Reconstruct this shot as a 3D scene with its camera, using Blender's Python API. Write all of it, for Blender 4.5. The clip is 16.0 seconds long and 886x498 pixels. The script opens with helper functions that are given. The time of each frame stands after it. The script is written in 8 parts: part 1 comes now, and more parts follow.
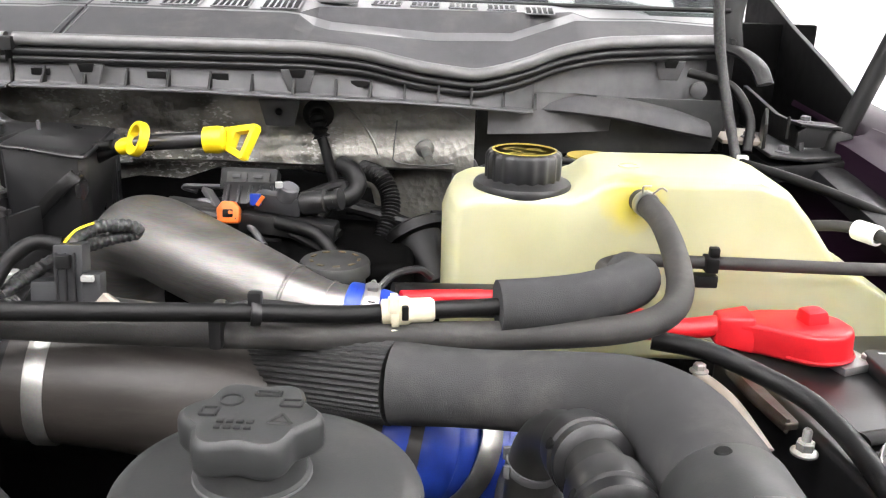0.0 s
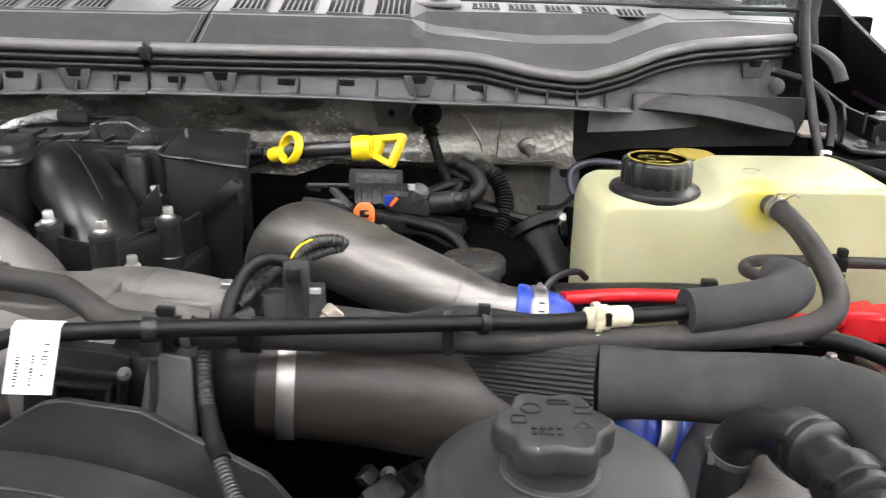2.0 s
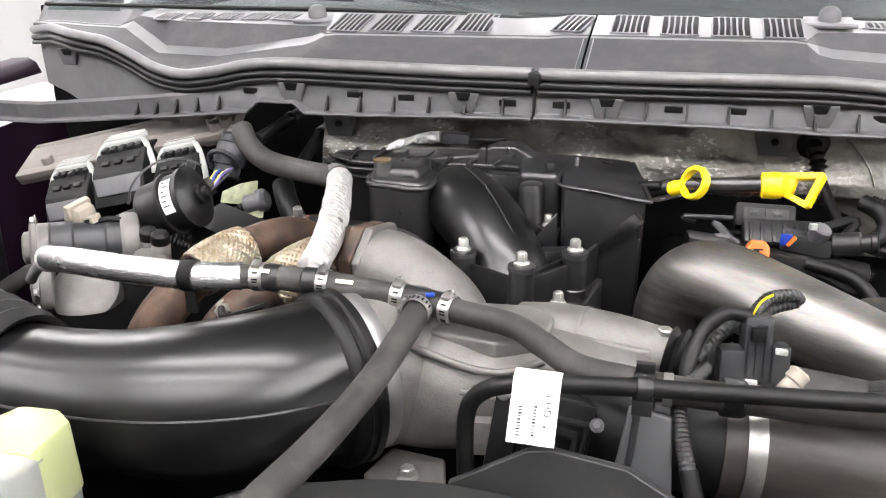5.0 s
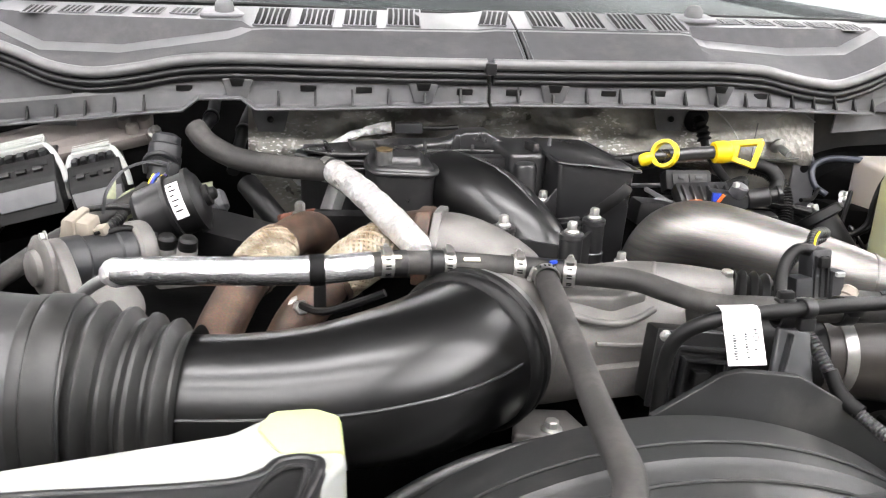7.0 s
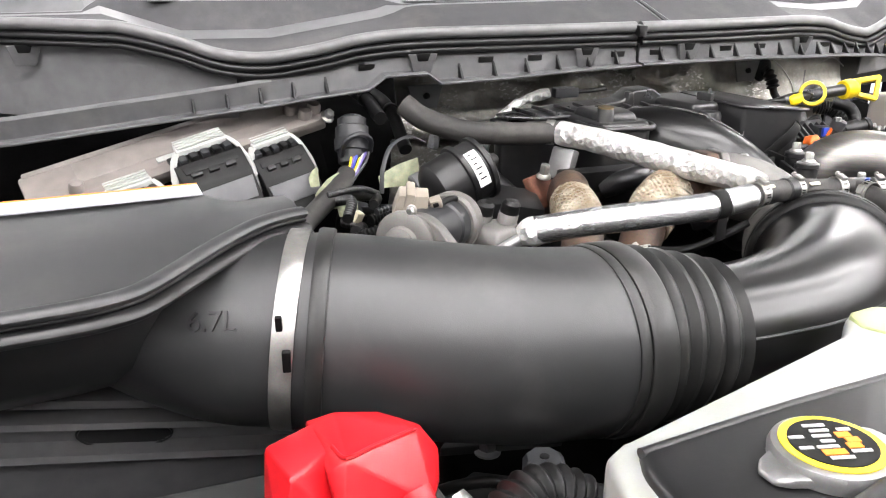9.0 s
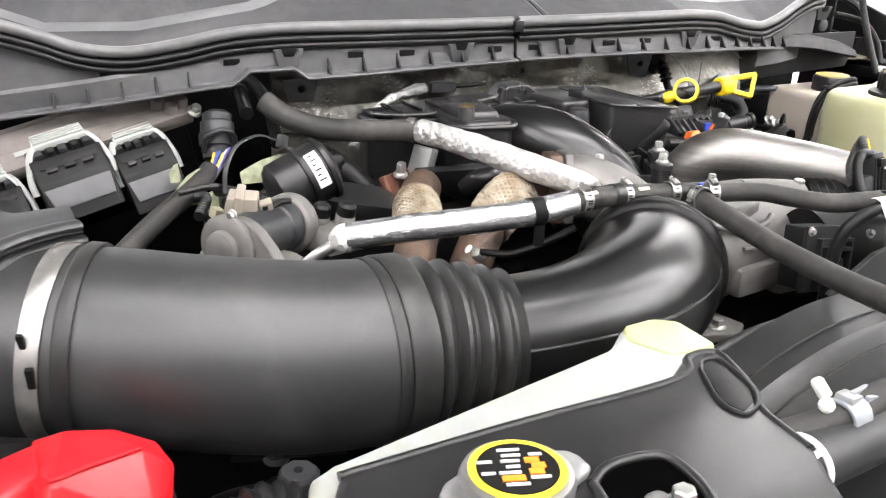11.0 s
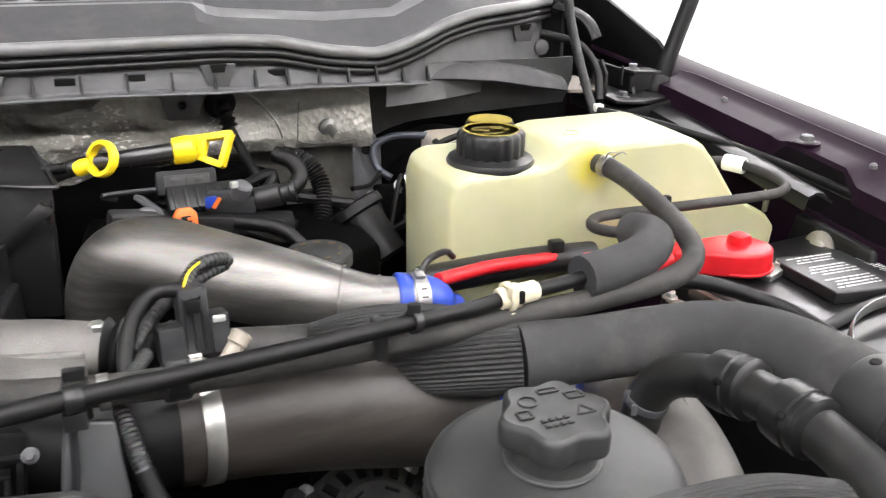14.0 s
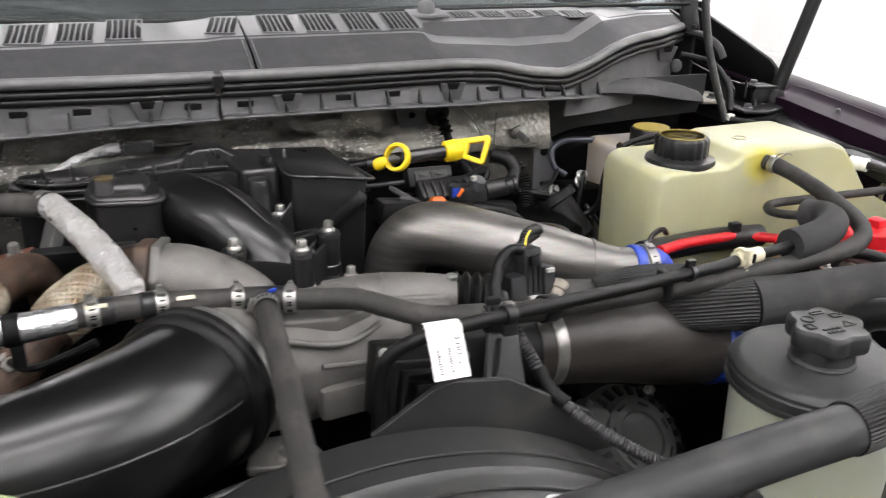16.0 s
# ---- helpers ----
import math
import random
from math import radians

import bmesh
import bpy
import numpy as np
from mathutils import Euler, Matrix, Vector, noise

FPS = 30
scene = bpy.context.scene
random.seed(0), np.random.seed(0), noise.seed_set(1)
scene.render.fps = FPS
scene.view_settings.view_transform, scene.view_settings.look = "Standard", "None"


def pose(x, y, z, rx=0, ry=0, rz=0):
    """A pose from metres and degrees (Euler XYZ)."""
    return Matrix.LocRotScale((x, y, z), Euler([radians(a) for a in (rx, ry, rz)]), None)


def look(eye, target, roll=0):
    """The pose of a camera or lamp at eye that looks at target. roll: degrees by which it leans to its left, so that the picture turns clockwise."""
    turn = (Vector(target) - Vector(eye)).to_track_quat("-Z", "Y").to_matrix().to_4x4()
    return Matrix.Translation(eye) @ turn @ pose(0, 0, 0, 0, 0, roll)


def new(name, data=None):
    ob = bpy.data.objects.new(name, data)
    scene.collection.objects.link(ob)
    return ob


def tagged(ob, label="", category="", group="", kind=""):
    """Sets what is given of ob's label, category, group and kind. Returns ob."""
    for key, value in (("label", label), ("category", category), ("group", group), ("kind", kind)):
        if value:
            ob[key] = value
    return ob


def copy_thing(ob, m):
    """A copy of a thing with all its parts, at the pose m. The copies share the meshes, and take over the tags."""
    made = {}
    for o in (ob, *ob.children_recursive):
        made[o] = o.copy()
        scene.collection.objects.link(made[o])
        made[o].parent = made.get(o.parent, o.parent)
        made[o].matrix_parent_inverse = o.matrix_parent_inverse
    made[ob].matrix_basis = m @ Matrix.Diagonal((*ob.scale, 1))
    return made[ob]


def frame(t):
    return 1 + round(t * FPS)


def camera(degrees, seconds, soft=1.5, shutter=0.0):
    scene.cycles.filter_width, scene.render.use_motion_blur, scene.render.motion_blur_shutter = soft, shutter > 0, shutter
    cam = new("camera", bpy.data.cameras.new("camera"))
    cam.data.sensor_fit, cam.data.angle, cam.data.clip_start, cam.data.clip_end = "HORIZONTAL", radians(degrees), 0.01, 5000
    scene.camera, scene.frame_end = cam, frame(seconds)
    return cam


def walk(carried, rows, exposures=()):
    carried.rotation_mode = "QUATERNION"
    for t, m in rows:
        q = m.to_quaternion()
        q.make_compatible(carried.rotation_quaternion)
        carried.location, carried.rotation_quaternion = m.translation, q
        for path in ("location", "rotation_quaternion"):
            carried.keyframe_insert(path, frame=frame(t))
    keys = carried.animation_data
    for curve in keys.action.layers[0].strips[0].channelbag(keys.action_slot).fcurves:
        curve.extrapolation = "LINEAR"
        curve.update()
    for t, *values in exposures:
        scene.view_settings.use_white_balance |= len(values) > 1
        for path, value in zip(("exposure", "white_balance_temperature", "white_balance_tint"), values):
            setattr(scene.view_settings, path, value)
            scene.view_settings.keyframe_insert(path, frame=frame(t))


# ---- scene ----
# ---- camera ----
cam = camera(53.8, 16.0, soft=1.15, shutter=0.18)
PATH = [
    (0, (0.019, 0.045, 1.512), (-0.012, 1.949, 0.903), 1.9),
    (0.5, (0.031, 0.072, 1.508), (0.017, 1.969, 0.874), 1.9),
    (1, (0.007, 0.074, 1.511), (0.0, 1.961, 0.849), 1.8),
    (1.5, (-0.045, 0.057, 1.523), (-0.047, 1.938, 0.843), 1.7),
    (2, (-0.129, -0.009, 1.561), (-0.116, 1.869, 0.874), 1.7),
    (2.5, (-0.245, -0.04, 1.573), (-0.243, 1.831, 0.865), 1.6),
    (3, (-0.318, 0.008, 1.555), (-0.316, 1.878, 0.845), 1.7),
    (3.5, (-0.297, 0.06, 1.561), (-0.468, 1.922, 0.852), 0.2),
    (4, (-0.282, 0.067, 1.579), (-0.642, 1.904, 0.875), -0.5),
    (4.5, (-0.273, 0.05, 1.586), (-0.761, 1.859, 0.886), -0.8),
    (4.7, (-0.277, 0.028, 1.587), (-0.796, 1.829, 0.889), -0.5),
    (6.8, (-0.59, -0.066, 1.579), (-0.423, 1.8, 0.878), 2.2),
    (7, (-0.648, -0.077, 1.582), (-0.381, 1.781, 0.891), 2.3),
    (7.5, (-0.86, -0.069, 1.587), (-0.365, 1.742, 0.898), 2.7),
    (8, (-1.072, -0.023, 1.553), (-0.391, 1.734, 0.882), 2.6),
    (8.2, (-1.132, -0.009, 1.551), (-0.407, 1.731, 0.884), 1.8),
    (10.3, (-1.169, 0.035, 1.512), (-0.33, 1.708, 0.807), 1.3),
    (10.5, (-1.124, 0.008, 1.535), (-0.286, 1.677, 0.82), 1.5),
    (11, (-1.034, -0.033, 1.569), (-0.212, 1.636, 0.833), 1.6),
    (11.5, (-0.899, -0.031, 1.561), (-0.103, 1.651, 0.828), 1.4),
    (12, (-0.73, -0.006, 1.551), (0.058, 1.681, 0.82), 1.6),
    (12.5, (-0.629, -0.007, 1.557), (0.141, 1.689, 0.827), 1.6),
    (13, (-0.508, -0.009, 1.558), (0.237, 1.696, 0.825), 1.6),
    (13.5, (-0.387, 0.023, 1.549), (0.324, 1.738, 0.805), 1.4),
    (14, (-0.266, 0.04, 1.574), (0.414, 1.764, 0.822), 1.2),
    (14.5, (-0.188, 0.043, 1.589), (0.474, 1.776, 0.842), 1.1),
    (15, (-0.186, 0.025, 1.593), (0.459, 1.768, 0.853), 0.9),
    (15.5, (-0.338, -0.029, 1.621), (0.294, 1.717, 0.879), 0.8),
    (16, (-0.565, -0.081, 1.626), (0.1, 1.653, 0.884), 1.2),
]
walk(cam, [(t, look(eye, target, roll)) for t, eye, target, roll in PATH],
     [(0, -0.02), (0.5, -0.40), (1, -0.45), (2, -0.40), (3, -0.01), (4.5, -0.02), (7, 0.08), (8, -0.03), (10.5, 0.12), (11, -0.05), (11.5, -0.08), (12.5, -0.05), (13.5, 0.05), (14.5, -0.70), (15, -0.95), (15.5, -0.98), (16, -0.83)])

# ---- light: a white workshop with rows of ceiling panels ----
world = bpy.data.worlds.new("workshop_air")
scene.world = world
world.use_nodes = True
world.node_tree.nodes["Background"].inputs[0].default_value = (0.9, 0.95, 1.0, 1)
world.node_tree.nodes["Background"].inputs[1].default_value = 0.03
scene.view_settings.exposure = 0.0
LAMP = 33.5

# ---- materials ----
def mat(name, col, rough=0.5, metal=0.0, var=0.15, scale=60.0, bump=0.1, fine=900.0, spec=0.5, stain=None, stretch=None, rvar=0.12, coat=0.0, dust=0.0):
    m = bpy.data.materials.new(name)
    m.use_nodes = True
    nt = m.node_tree
    b = nt.nodes["Principled BSDF"]
    b.inputs["Metallic"].default_value = metal
    b.inputs["Specular IOR Level"].default_value = spec
    b.inputs["Coat Weight"].default_value = coat
    tc = nt.nodes.new("ShaderNodeTexCoord")
    mp = nt.nodes.new("ShaderNodeMapping")
    nt.links.new(tc.outputs["Object"], mp.inputs[0])
    if stretch:
        mp.inputs["Scale"].default_value = stretch
    big = nt.nodes.new("ShaderNodeTexNoise")
    big.inputs["Scale"].default_value = scale
    big.inputs["Detail"].default_value = 5
    small = nt.nodes.new("ShaderNodeTexNoise")
    small.inputs["Scale"].default_value = fine
    small.inputs["Detail"].default_value = 2
    for n in (big, small):
        nt.links.new(mp.outputs[0], n.inputs[0])
    ramp = nt.nodes.new("ShaderNodeValToRGB")
    ramp.color_ramp.elements[0].position, ramp.color_ramp.elements[1].position = 0.3, 0.72
    lo = [c * (1 - var) for c in col]
    hi = [min(1, c * (1 + var)) for c in col]
    if stain:
        lo = stain
    ramp.color_ramp.elements[0].color = (*lo, 1)
    ramp.color_ramp.elements[1].color = (*hi, 1)
    nt.links.new(big.outputs[0], ramp.inputs[0])
    mix = nt.nodes.new("ShaderNodeMix")
    mix.data_type = "RGBA"
    mix.blend_type = "MULTIPLY"
    mix.inputs[0].default_value = min(1, var * 1.5)
    nt.links.new(ramp.outputs[0], mix.inputs[6])
    nt.links.new(small.outputs[1], mix.inputs[7])
    nt.links.new(ramp.outputs[0] if var < 0.02 else mix.outputs[2], b.inputs["Base Color"])
    if dust:
        # thin grey dust and scuffs in ragged patches
        dn = nt.nodes.new("ShaderNodeTexNoise")
        dn.inputs["Scale"].default_value = 19
        dn.inputs["Detail"].default_value = 9
        dn.inputs["Roughness"].default_value = 0.68
        nt.links.new(mp.outputs[0], dn.inputs[0])
        dr = nt.nodes.new("ShaderNodeMapRange")
        dr.inputs[1].default_value, dr.inputs[2].default_value = 0.50, 0.74
        dr.inputs[4].default_value = dust
        nt.links.new(dn.outputs[0], dr.inputs[0])
        dm = nt.nodes.new("ShaderNodeMix")
        dm.data_type = "RGBA"
        nt.links.new(dr.outputs[0], dm.inputs[0])
        nt.links.new(mix.outputs[2], dm.inputs[6])
        dm.inputs[7].default_value = (0.17, 0.16, 0.145, 1)
        nt.links.new(dm.outputs[2], b.inputs["Base Color"])
    mr = nt.nodes.new("ShaderNodeMapRange")
    mr.inputs[3].default_value = max(0.02, rough - rvar)
    mr.inputs[4].default_value = min(1, rough + rvar)
    nt.links.new(big.outputs[0], mr.inputs[0])
    nt.links.new(mr.outputs[0], b.inputs["Roughness"])
    if bump:
        bp = nt.nodes.new("ShaderNodeBump")
        bp.inputs["Strength"].default_value = bump
        bp.inputs["Distance"].default_value = 0.0006
        nt.links.new(small.outputs[0], bp.inputs["Height"])
        nt.links.new(bp.outputs[0], b.inputs["Normal"])
    return m


def crinkle_mat(name, col, rough, metal, size, strength, dark=None, streaks=False):
    """Creased foil: cells of flat facets."""
    m = mat(name, col, rough, metal, var=0.25, scale=30, bump=0, stain=dark)
    nt = m.node_tree
    b = nt.nodes["Principled BSDF"]
    tc = nt.nodes.new("ShaderNodeTexCoord")
    vo = nt.nodes.new("ShaderNodeTexVoronoi")
    vo.inputs["Scale"].default_value = size
    no = nt.nodes.new("ShaderNodeTexNoise")
    no.inputs["Scale"].default_value = size * 0.6
    no.inputs["Detail"].default_value = 6
    no.inputs["Roughness"].default_value = 0.7
    ad = nt.nodes.new("ShaderNodeMath")
    for n in (vo, no):
        nt.links.new(tc.outputs["Object"], n.inputs[0])
    nt.links.new(vo.outputs[0], ad.inputs[0])
    nt.links.new(no.outputs[0], ad.inputs[1])
    bp = nt.nodes.new("ShaderNodeBump")
    bp.inputs["Strength"].default_value = strength
    bp.inputs["Distance"].default_value = 0.003
    nt.links.new(ad.outputs[0], bp.inputs["Height"])
    nt.links.new(bp.outputs[0], b.inputs["Normal"])
    return m


def shield_mat(name):
    """Dark crinkled foil, its glitter painted into the colour as bright specks in patches."""
    m = crinkle_mat(name, (0.37, 0.358, 0.325), 0.32, 0.68, 120, 0.32, dark=(0.25, 0.24, 0.212))
    nt = m.node_tree
    b = nt.nodes["Principled BSDF"]
    tc = nt.nodes.new("ShaderNodeTexCoord")
    big = nt.nodes.new("ShaderNodeTexNoise")
    big.inputs["Scale"].default_value = 7
    big.inputs["Detail"].default_value = 4
    vo = nt.nodes.new("ShaderNodeTexNoise")
    vo.inputs["Scale"].default_value = 300
    vo.inputs["Detail"].default_value = 3
    squeeze = nt.nodes.new("ShaderNodeMapping")
    squeeze.inputs["Scale"].default_value = (0.5, 1, 1)
    squeeze.inputs["Rotation"].default_value = (0, radians(-20), 0)
    nt.links.new(tc.outputs["Object"], big.inputs[0])
    nt.links.new(tc.outputs["Object"], squeeze.inputs[0])
    nt.links.new(squeeze.outputs[0], vo.inputs[0])
    r1 = nt.nodes.new("ShaderNodeMapRange")
    r1.inputs[1].default_value, r1.inputs[2].default_value = 0.49, 0.60
    nt.links.new(big.outputs[0], r1.inputs[0])
    r2 = nt.nodes.new("ShaderNodeMapRange")
    r2.inputs[1].default_value, r2.inputs[2].default_value = 0.55, 0.64
    nt.links.new(vo.outputs[0], r2.inputs[0])
    # the smooth end of the sheet carries few specks
    sx = nt.nodes.new("ShaderNodeSeparateXYZ")
    nt.links.new(tc.outputs["Object"], sx.inputs[0])
    r3 = nt.nodes.new("ShaderNodeMapRange")
    r3.inputs[1].default_value, r3.inputs[2].default_value = 0.26, 0.36
    r3.inputs[3].default_value, r3.inputs[4].default_value = 1.0, 0.12
    nt.links.new(sx.outputs[0], r3.inputs[0])
    mul = nt.nodes.new("ShaderNodeMath")
    mul.operation = "MULTIPLY"
    nt.links.new(r1.outputs[0], mul.inputs[0])
    nt.links.new(r3.outputs[0], mul.inputs[1])
    # glints of the creased foil, mixed in as near-white colour
    speck = nt.nodes.new("ShaderNodeMath")
    speck.operation = "MULTIPLY"
    nt.links.new(mul.outputs[0], speck.inputs[0])
    nt.links.new(r2.outputs[0], speck.inputs[1])
    src = b.inputs["Base Color"].links[0].from_socket
    mx = nt.nodes.new("ShaderNodeMix")
    mx.data_type = "RGBA"
    nt.links.new(speck.outputs[0], mx.inputs[0])
    nt.links.new(src, mx.inputs[6])
    mx.inputs[7].default_value = (0.88, 0.87, 0.85, 1)
    nt.links.new(mx.outputs[2], b.inputs["Base Color"])
    return m


def hull(points, bevel=0.003, bm=None, seg=2):
    """A faceted solid round a few corner points."""
    own = bmesh.new()
    for p in points:
        own.verts.new(p)
    bmesh.ops.convex_hull(own, input=own.verts[:])
    bmesh.ops.delete(own, geom=[v for v in own.verts if not v.link_faces], context="VERTS")
    bmesh.ops.dissolve_limit(own, angle_limit=radians(4), verts=own.verts[:], edges=own.edges[:])
    bmesh.ops.recalc_face_normals(own, faces=own.faces)
    if bevel:
        bmesh.ops.bevel(own, geom=own.edges[:], offset=bevel, segments=seg, affect="EDGES", profile=0.5, clamp_overlap=True)
    return join(bm, own)


M_DUCT = mat("matt_duct_plastic", (0.023, 0.0235, 0.0242), 0.43, var=0.16, scale=9, bump=0.08, fine=1500, rvar=0.07, spec=0.7, dust=0.13)
M_SHROUD = mat("scuffed_shroud_plastic", (0.0245, 0.0252, 0.0252), 0.44, var=0.25, scale=14, bump=0.14, fine=1200, rvar=0.10, spec=0.55, dust=0.17)
M_BLACK = mat("black_plastic", (0.010, 0.010, 0.0105), 0.38, var=0.2, scale=25, bump=0.06, rvar=0.06, dust=0.07)
M_BULB = mat("satin_black_plastic", (0.0035, 0.0035, 0.0036), 0.285, spec=0.6, var=0.12, scale=8, bump=0.01, rvar=0.02, dust=0.02)
# dust amount covers real haze plus grey reflections painted in
M_GLOSS = mat("smooth_black_plastic", (0.014, 0.014, 0.0148), 0.29, var=0.18, scale=14, bump=0.04, rvar=0.07, spec=0.75, dust=0.13)
M_COWL = mat("textured_grey_plastic", (0.085, 0.085, 0.088), 0.55, var=0.15, bump=0.35, fine=1600, rvar=0.05, dust=0.25)
# darker copy of the cowl plastic, for its less lit faces
M_COWLF = mat("grained_cowl_plastic", (0.064, 0.064, 0.067), 0.62, var=0.12, bump=0.3, fine=1700, rvar=0.04, spec=0.25, dust=0.25)
M_GREYF = mat("mid_grey_plastic", (0.10, 0.10, 0.105), 0.5, var=0.12, bump=0.1)
M_PLATE = mat("pale_grey_plate", (0.15, 0.15, 0.152), 0.6, var=0.12, bump=0.2, spec=0.3)
# grey lightened to carry the bead's bright highlight
M_BEAD = mat("highlight_grey_bead", (0.15, 0.15, 0.15), 0.34, var=0.15, bump=0.08, rvar=0.06, spec=0.6)
# paler copy of the cowl plastic, grazing sheen put into the colour
M_COWLTOP = mat("sheen_pale_cowl_plastic", (0.16, 0.16, 0.165), 0.34, var=0.1, bump=0.1, fine=1500, rvar=0.03, spec=0.6)
M_RUBBER = mat("rubber_hose", (0.042, 0.040, 0.038), 0.62, spec=0.35, var=0.35, scale=35, bump=0.2, dust=0.3)
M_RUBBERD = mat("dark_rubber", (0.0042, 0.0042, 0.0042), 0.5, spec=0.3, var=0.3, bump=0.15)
M_FOAM = mat("foam_sleeve", (0.045, 0.045, 0.046), 0.85, var=0.15, bump=0.5, fine=1400, spec=0.25, dust=0.25)
M_SEAL = mat("seal_rubber", (0.007, 0.007, 0.0075), 0.4, var=0.15, bump=0.05, spec=0.35)
M_STEEL = mat("polished_steel", (0.29, 0.277, 0.263), 0.40, 0.85, var=0.32, scale=70, bump=0.16, stretch=(0.14, 0.22, 1.7), rvar=0.12)
M_CAP = mat("dusty_cap_plastic", (0.030, 0.031, 0.031), 0.5, var=0.2, scale=25, bump=0.1, dust=0.2)
M_BRASS = mat("tarnished_brass", (0.22, 0.16, 0.08), 0.45, 0.6, var=0.3, bump=0.1)
M_BELLOWS = mat("grey_black_bellows_rubber", (0.016, 0.016, 0.0155), 0.42, spec=0.45, var=0.2, bump=0.08, rvar=0.05, dust=0.12)
# darker copy of the cap plastic, shade for its symbols
M_CAPD = mat("shadowed_cap_relief", (0.018, 0.0185, 0.019), 0.55, var=0.2, scale=40, bump=0.1)
M_HOSE = mat("smooth_dark_hose", (0.027, 0.028, 0.029), 0.5, spec=0.45, var=0.3, scale=30, bump=0.1, dust=0.18)
M_MOULD = mat("satin_grey_moulding", (0.065, 0.067, 0.070), 0.40, var=0.2, scale=20, bump=0.1, spec=0.6, dust=0.1)
M_CLAMP = mat("bright_steel", (0.50, 0.49, 0.465), 0.36, 0.9, var=0.22, bump=0.05)
M_BOLT = mat("zinc_bolt", (0.55, 0.55, 0.52), 0.42, 0.85, var=0.25, bump=0.1)
M_CAST = mat("cast_aluminium", (0.19, 0.182, 0.172), 0.52, 0.35, var=0.3, scale=26, bump=0.55, fine=900, dust=0.3)
M_ALU = mat("machined_aluminium", (0.42, 0.42, 0.415), 0.40, 0.85, var=0.15, bump=0.15)
M_RUST = mat("heat_rusted_steel", (0.13, 0.078, 0.052), 0.55, 0.3, var=0.6, scale=38, bump=0.35, stain=(0.05, 0.035, 0.028))
M_BROWN = mat("bronzed_dark_pipe", (0.040, 0.034, 0.030), 0.42, 0.1, var=0.35, scale=12, bump=0.1, stretch=(1, 6, 6), dust=0.15)
M_FOIL = crinkle_mat("aluminium_foil_wrap", (0.95, 0.95, 0.93), 0.32, 0.55, 150, 1.0, dark=(0.76, 0.74, 0.70))
M_STRAND = mat("woven_steel_strand", (0.42, 0.38, 0.30), 0.42, 0.55, var=0.35, scale=60, bump=0.2, stain=(0.24, 0.17, 0.10))
M_BRAID = mat("braid_core", (0.07, 0.052, 0.035), 0.6, 0.3, var=0.4, scale=50, bump=0.3)
M_RUSTR = mat("red_rusted_plate", (0.17, 0.062, 0.035), 0.7, 0.1, var=0.5, scale=60, bump=0.4)
M_BATT = mat("satin_battery_plastic", (0.010, 0.010, 0.0105), 0.36, var=0.25, scale=20, bump=0.08, rvar=0.1, spec=0.5, dust=0.06)
M_SLEEVE = mat("silver_heat_sleeve", (0.93, 0.935, 0.94), 0.24, 0.95, var=0.10, scale=120, bump=0.8, fine=900, stretch=(0.35, 1, 1))
M_SHIELD = shield_mat("black_heat_shield")
M_BLUE = mat("blue_silicone", (0.02, 0.06, 0.42), 0.35, var=0.2, bump=0.1)
M_RED = mat("red_plastic", (0.60, 0.010, 0.017), 0.38, var=0.1, bump=0.06, rvar=0.06)
M_YEL = mat("yellow_plastic", (0.85, 0.62, 0.01), 0.35, var=0.06, bump=0.05)
M_ORANGE = mat("orange_plastic", (0.78, 0.16, 0.02), 0.4, var=0.1)
M_WHITEP = mat("white_plastic", (0.80, 0.80, 0.74), 0.4, var=0.05, bump=0.05)
M_CREAM = mat("cream_plastic", (0.72, 0.66, 0.48), 0.4, var=0.08, bump=0.05)
M_GREYP = mat("grey_connector_plastic", (0.024, 0.025, 0.027), 0.45, var=0.12, dust=0.08)
M_LEVER = mat("pale_grey_lever", (0.42, 0.43, 0.41), 0.5, var=0.08)
M_BEIGE = mat("beige_connector", (0.30, 0.265, 0.22), 0.5, var=0.1)
M_ECU = mat("taupe_cast_case", (0.24, 0.215, 0.20), 0.5, 0.35, var=0.12, bump=0.2)
M_PAINT = mat("dark_maroon_paint", (0.014, 0.005, 0.013), 0.5, 0.0, var=0.1, scale=12, bump=0.0, rvar=0.06, spec=0.15)
# near-black tone puts the deep bay's shade into the colour
M_DARK = mat("deep_shade_metal", (0.0022, 0.0022, 0.0022), 0.75, 0.0, spec=0.06, var=0.5, scale=30, bump=0.5, fine=300)
M_PAPER = mat("paper_label", (0.85, 0.85, 0.83), 0.6, var=0.03, bump=0)
M_TAGW = mat("glossy_white_label", (0.42, 0.43, 0.45), 0.35, var=0.05, bump=0)
M_BLUEG = mat("faded_blue_print", (0.38, 0.42, 0.52), 0.4, var=0.1, bump=0)
M_INK = mat("ink", (0.004, 0.004, 0.004), 0.6, spec=0.2, var=0.05, bump=0)
# black without sheen, painted shade for the lid's pocket
M_VOID = mat("unlit_hollow", (0.0015, 0.0015, 0.0015), 0.9, spec=0.0, var=0.05, bump=0)
M_YINK = mat("yellow_ink", (0.80, 0.60, 0.03), 0.5, var=0.05, bump=0)
M_WINK = mat("white_ink", (0.58, 0.58, 0.57), 0.6, var=0.05, bump=0)
M_OINK = mat("orange_ink", (0.85, 0.25, 0.02), 0.5, var=0.05, bump=0)
M_WALL = mat("white_wall_paint", (0.90, 0.90, 0.89), 0.6, var=0.03, scale=2)
M_WALLM = mat("mid_grey_wall_paint", (0.42, 0.42, 0.42), 0.6, var=0.03, scale=2)
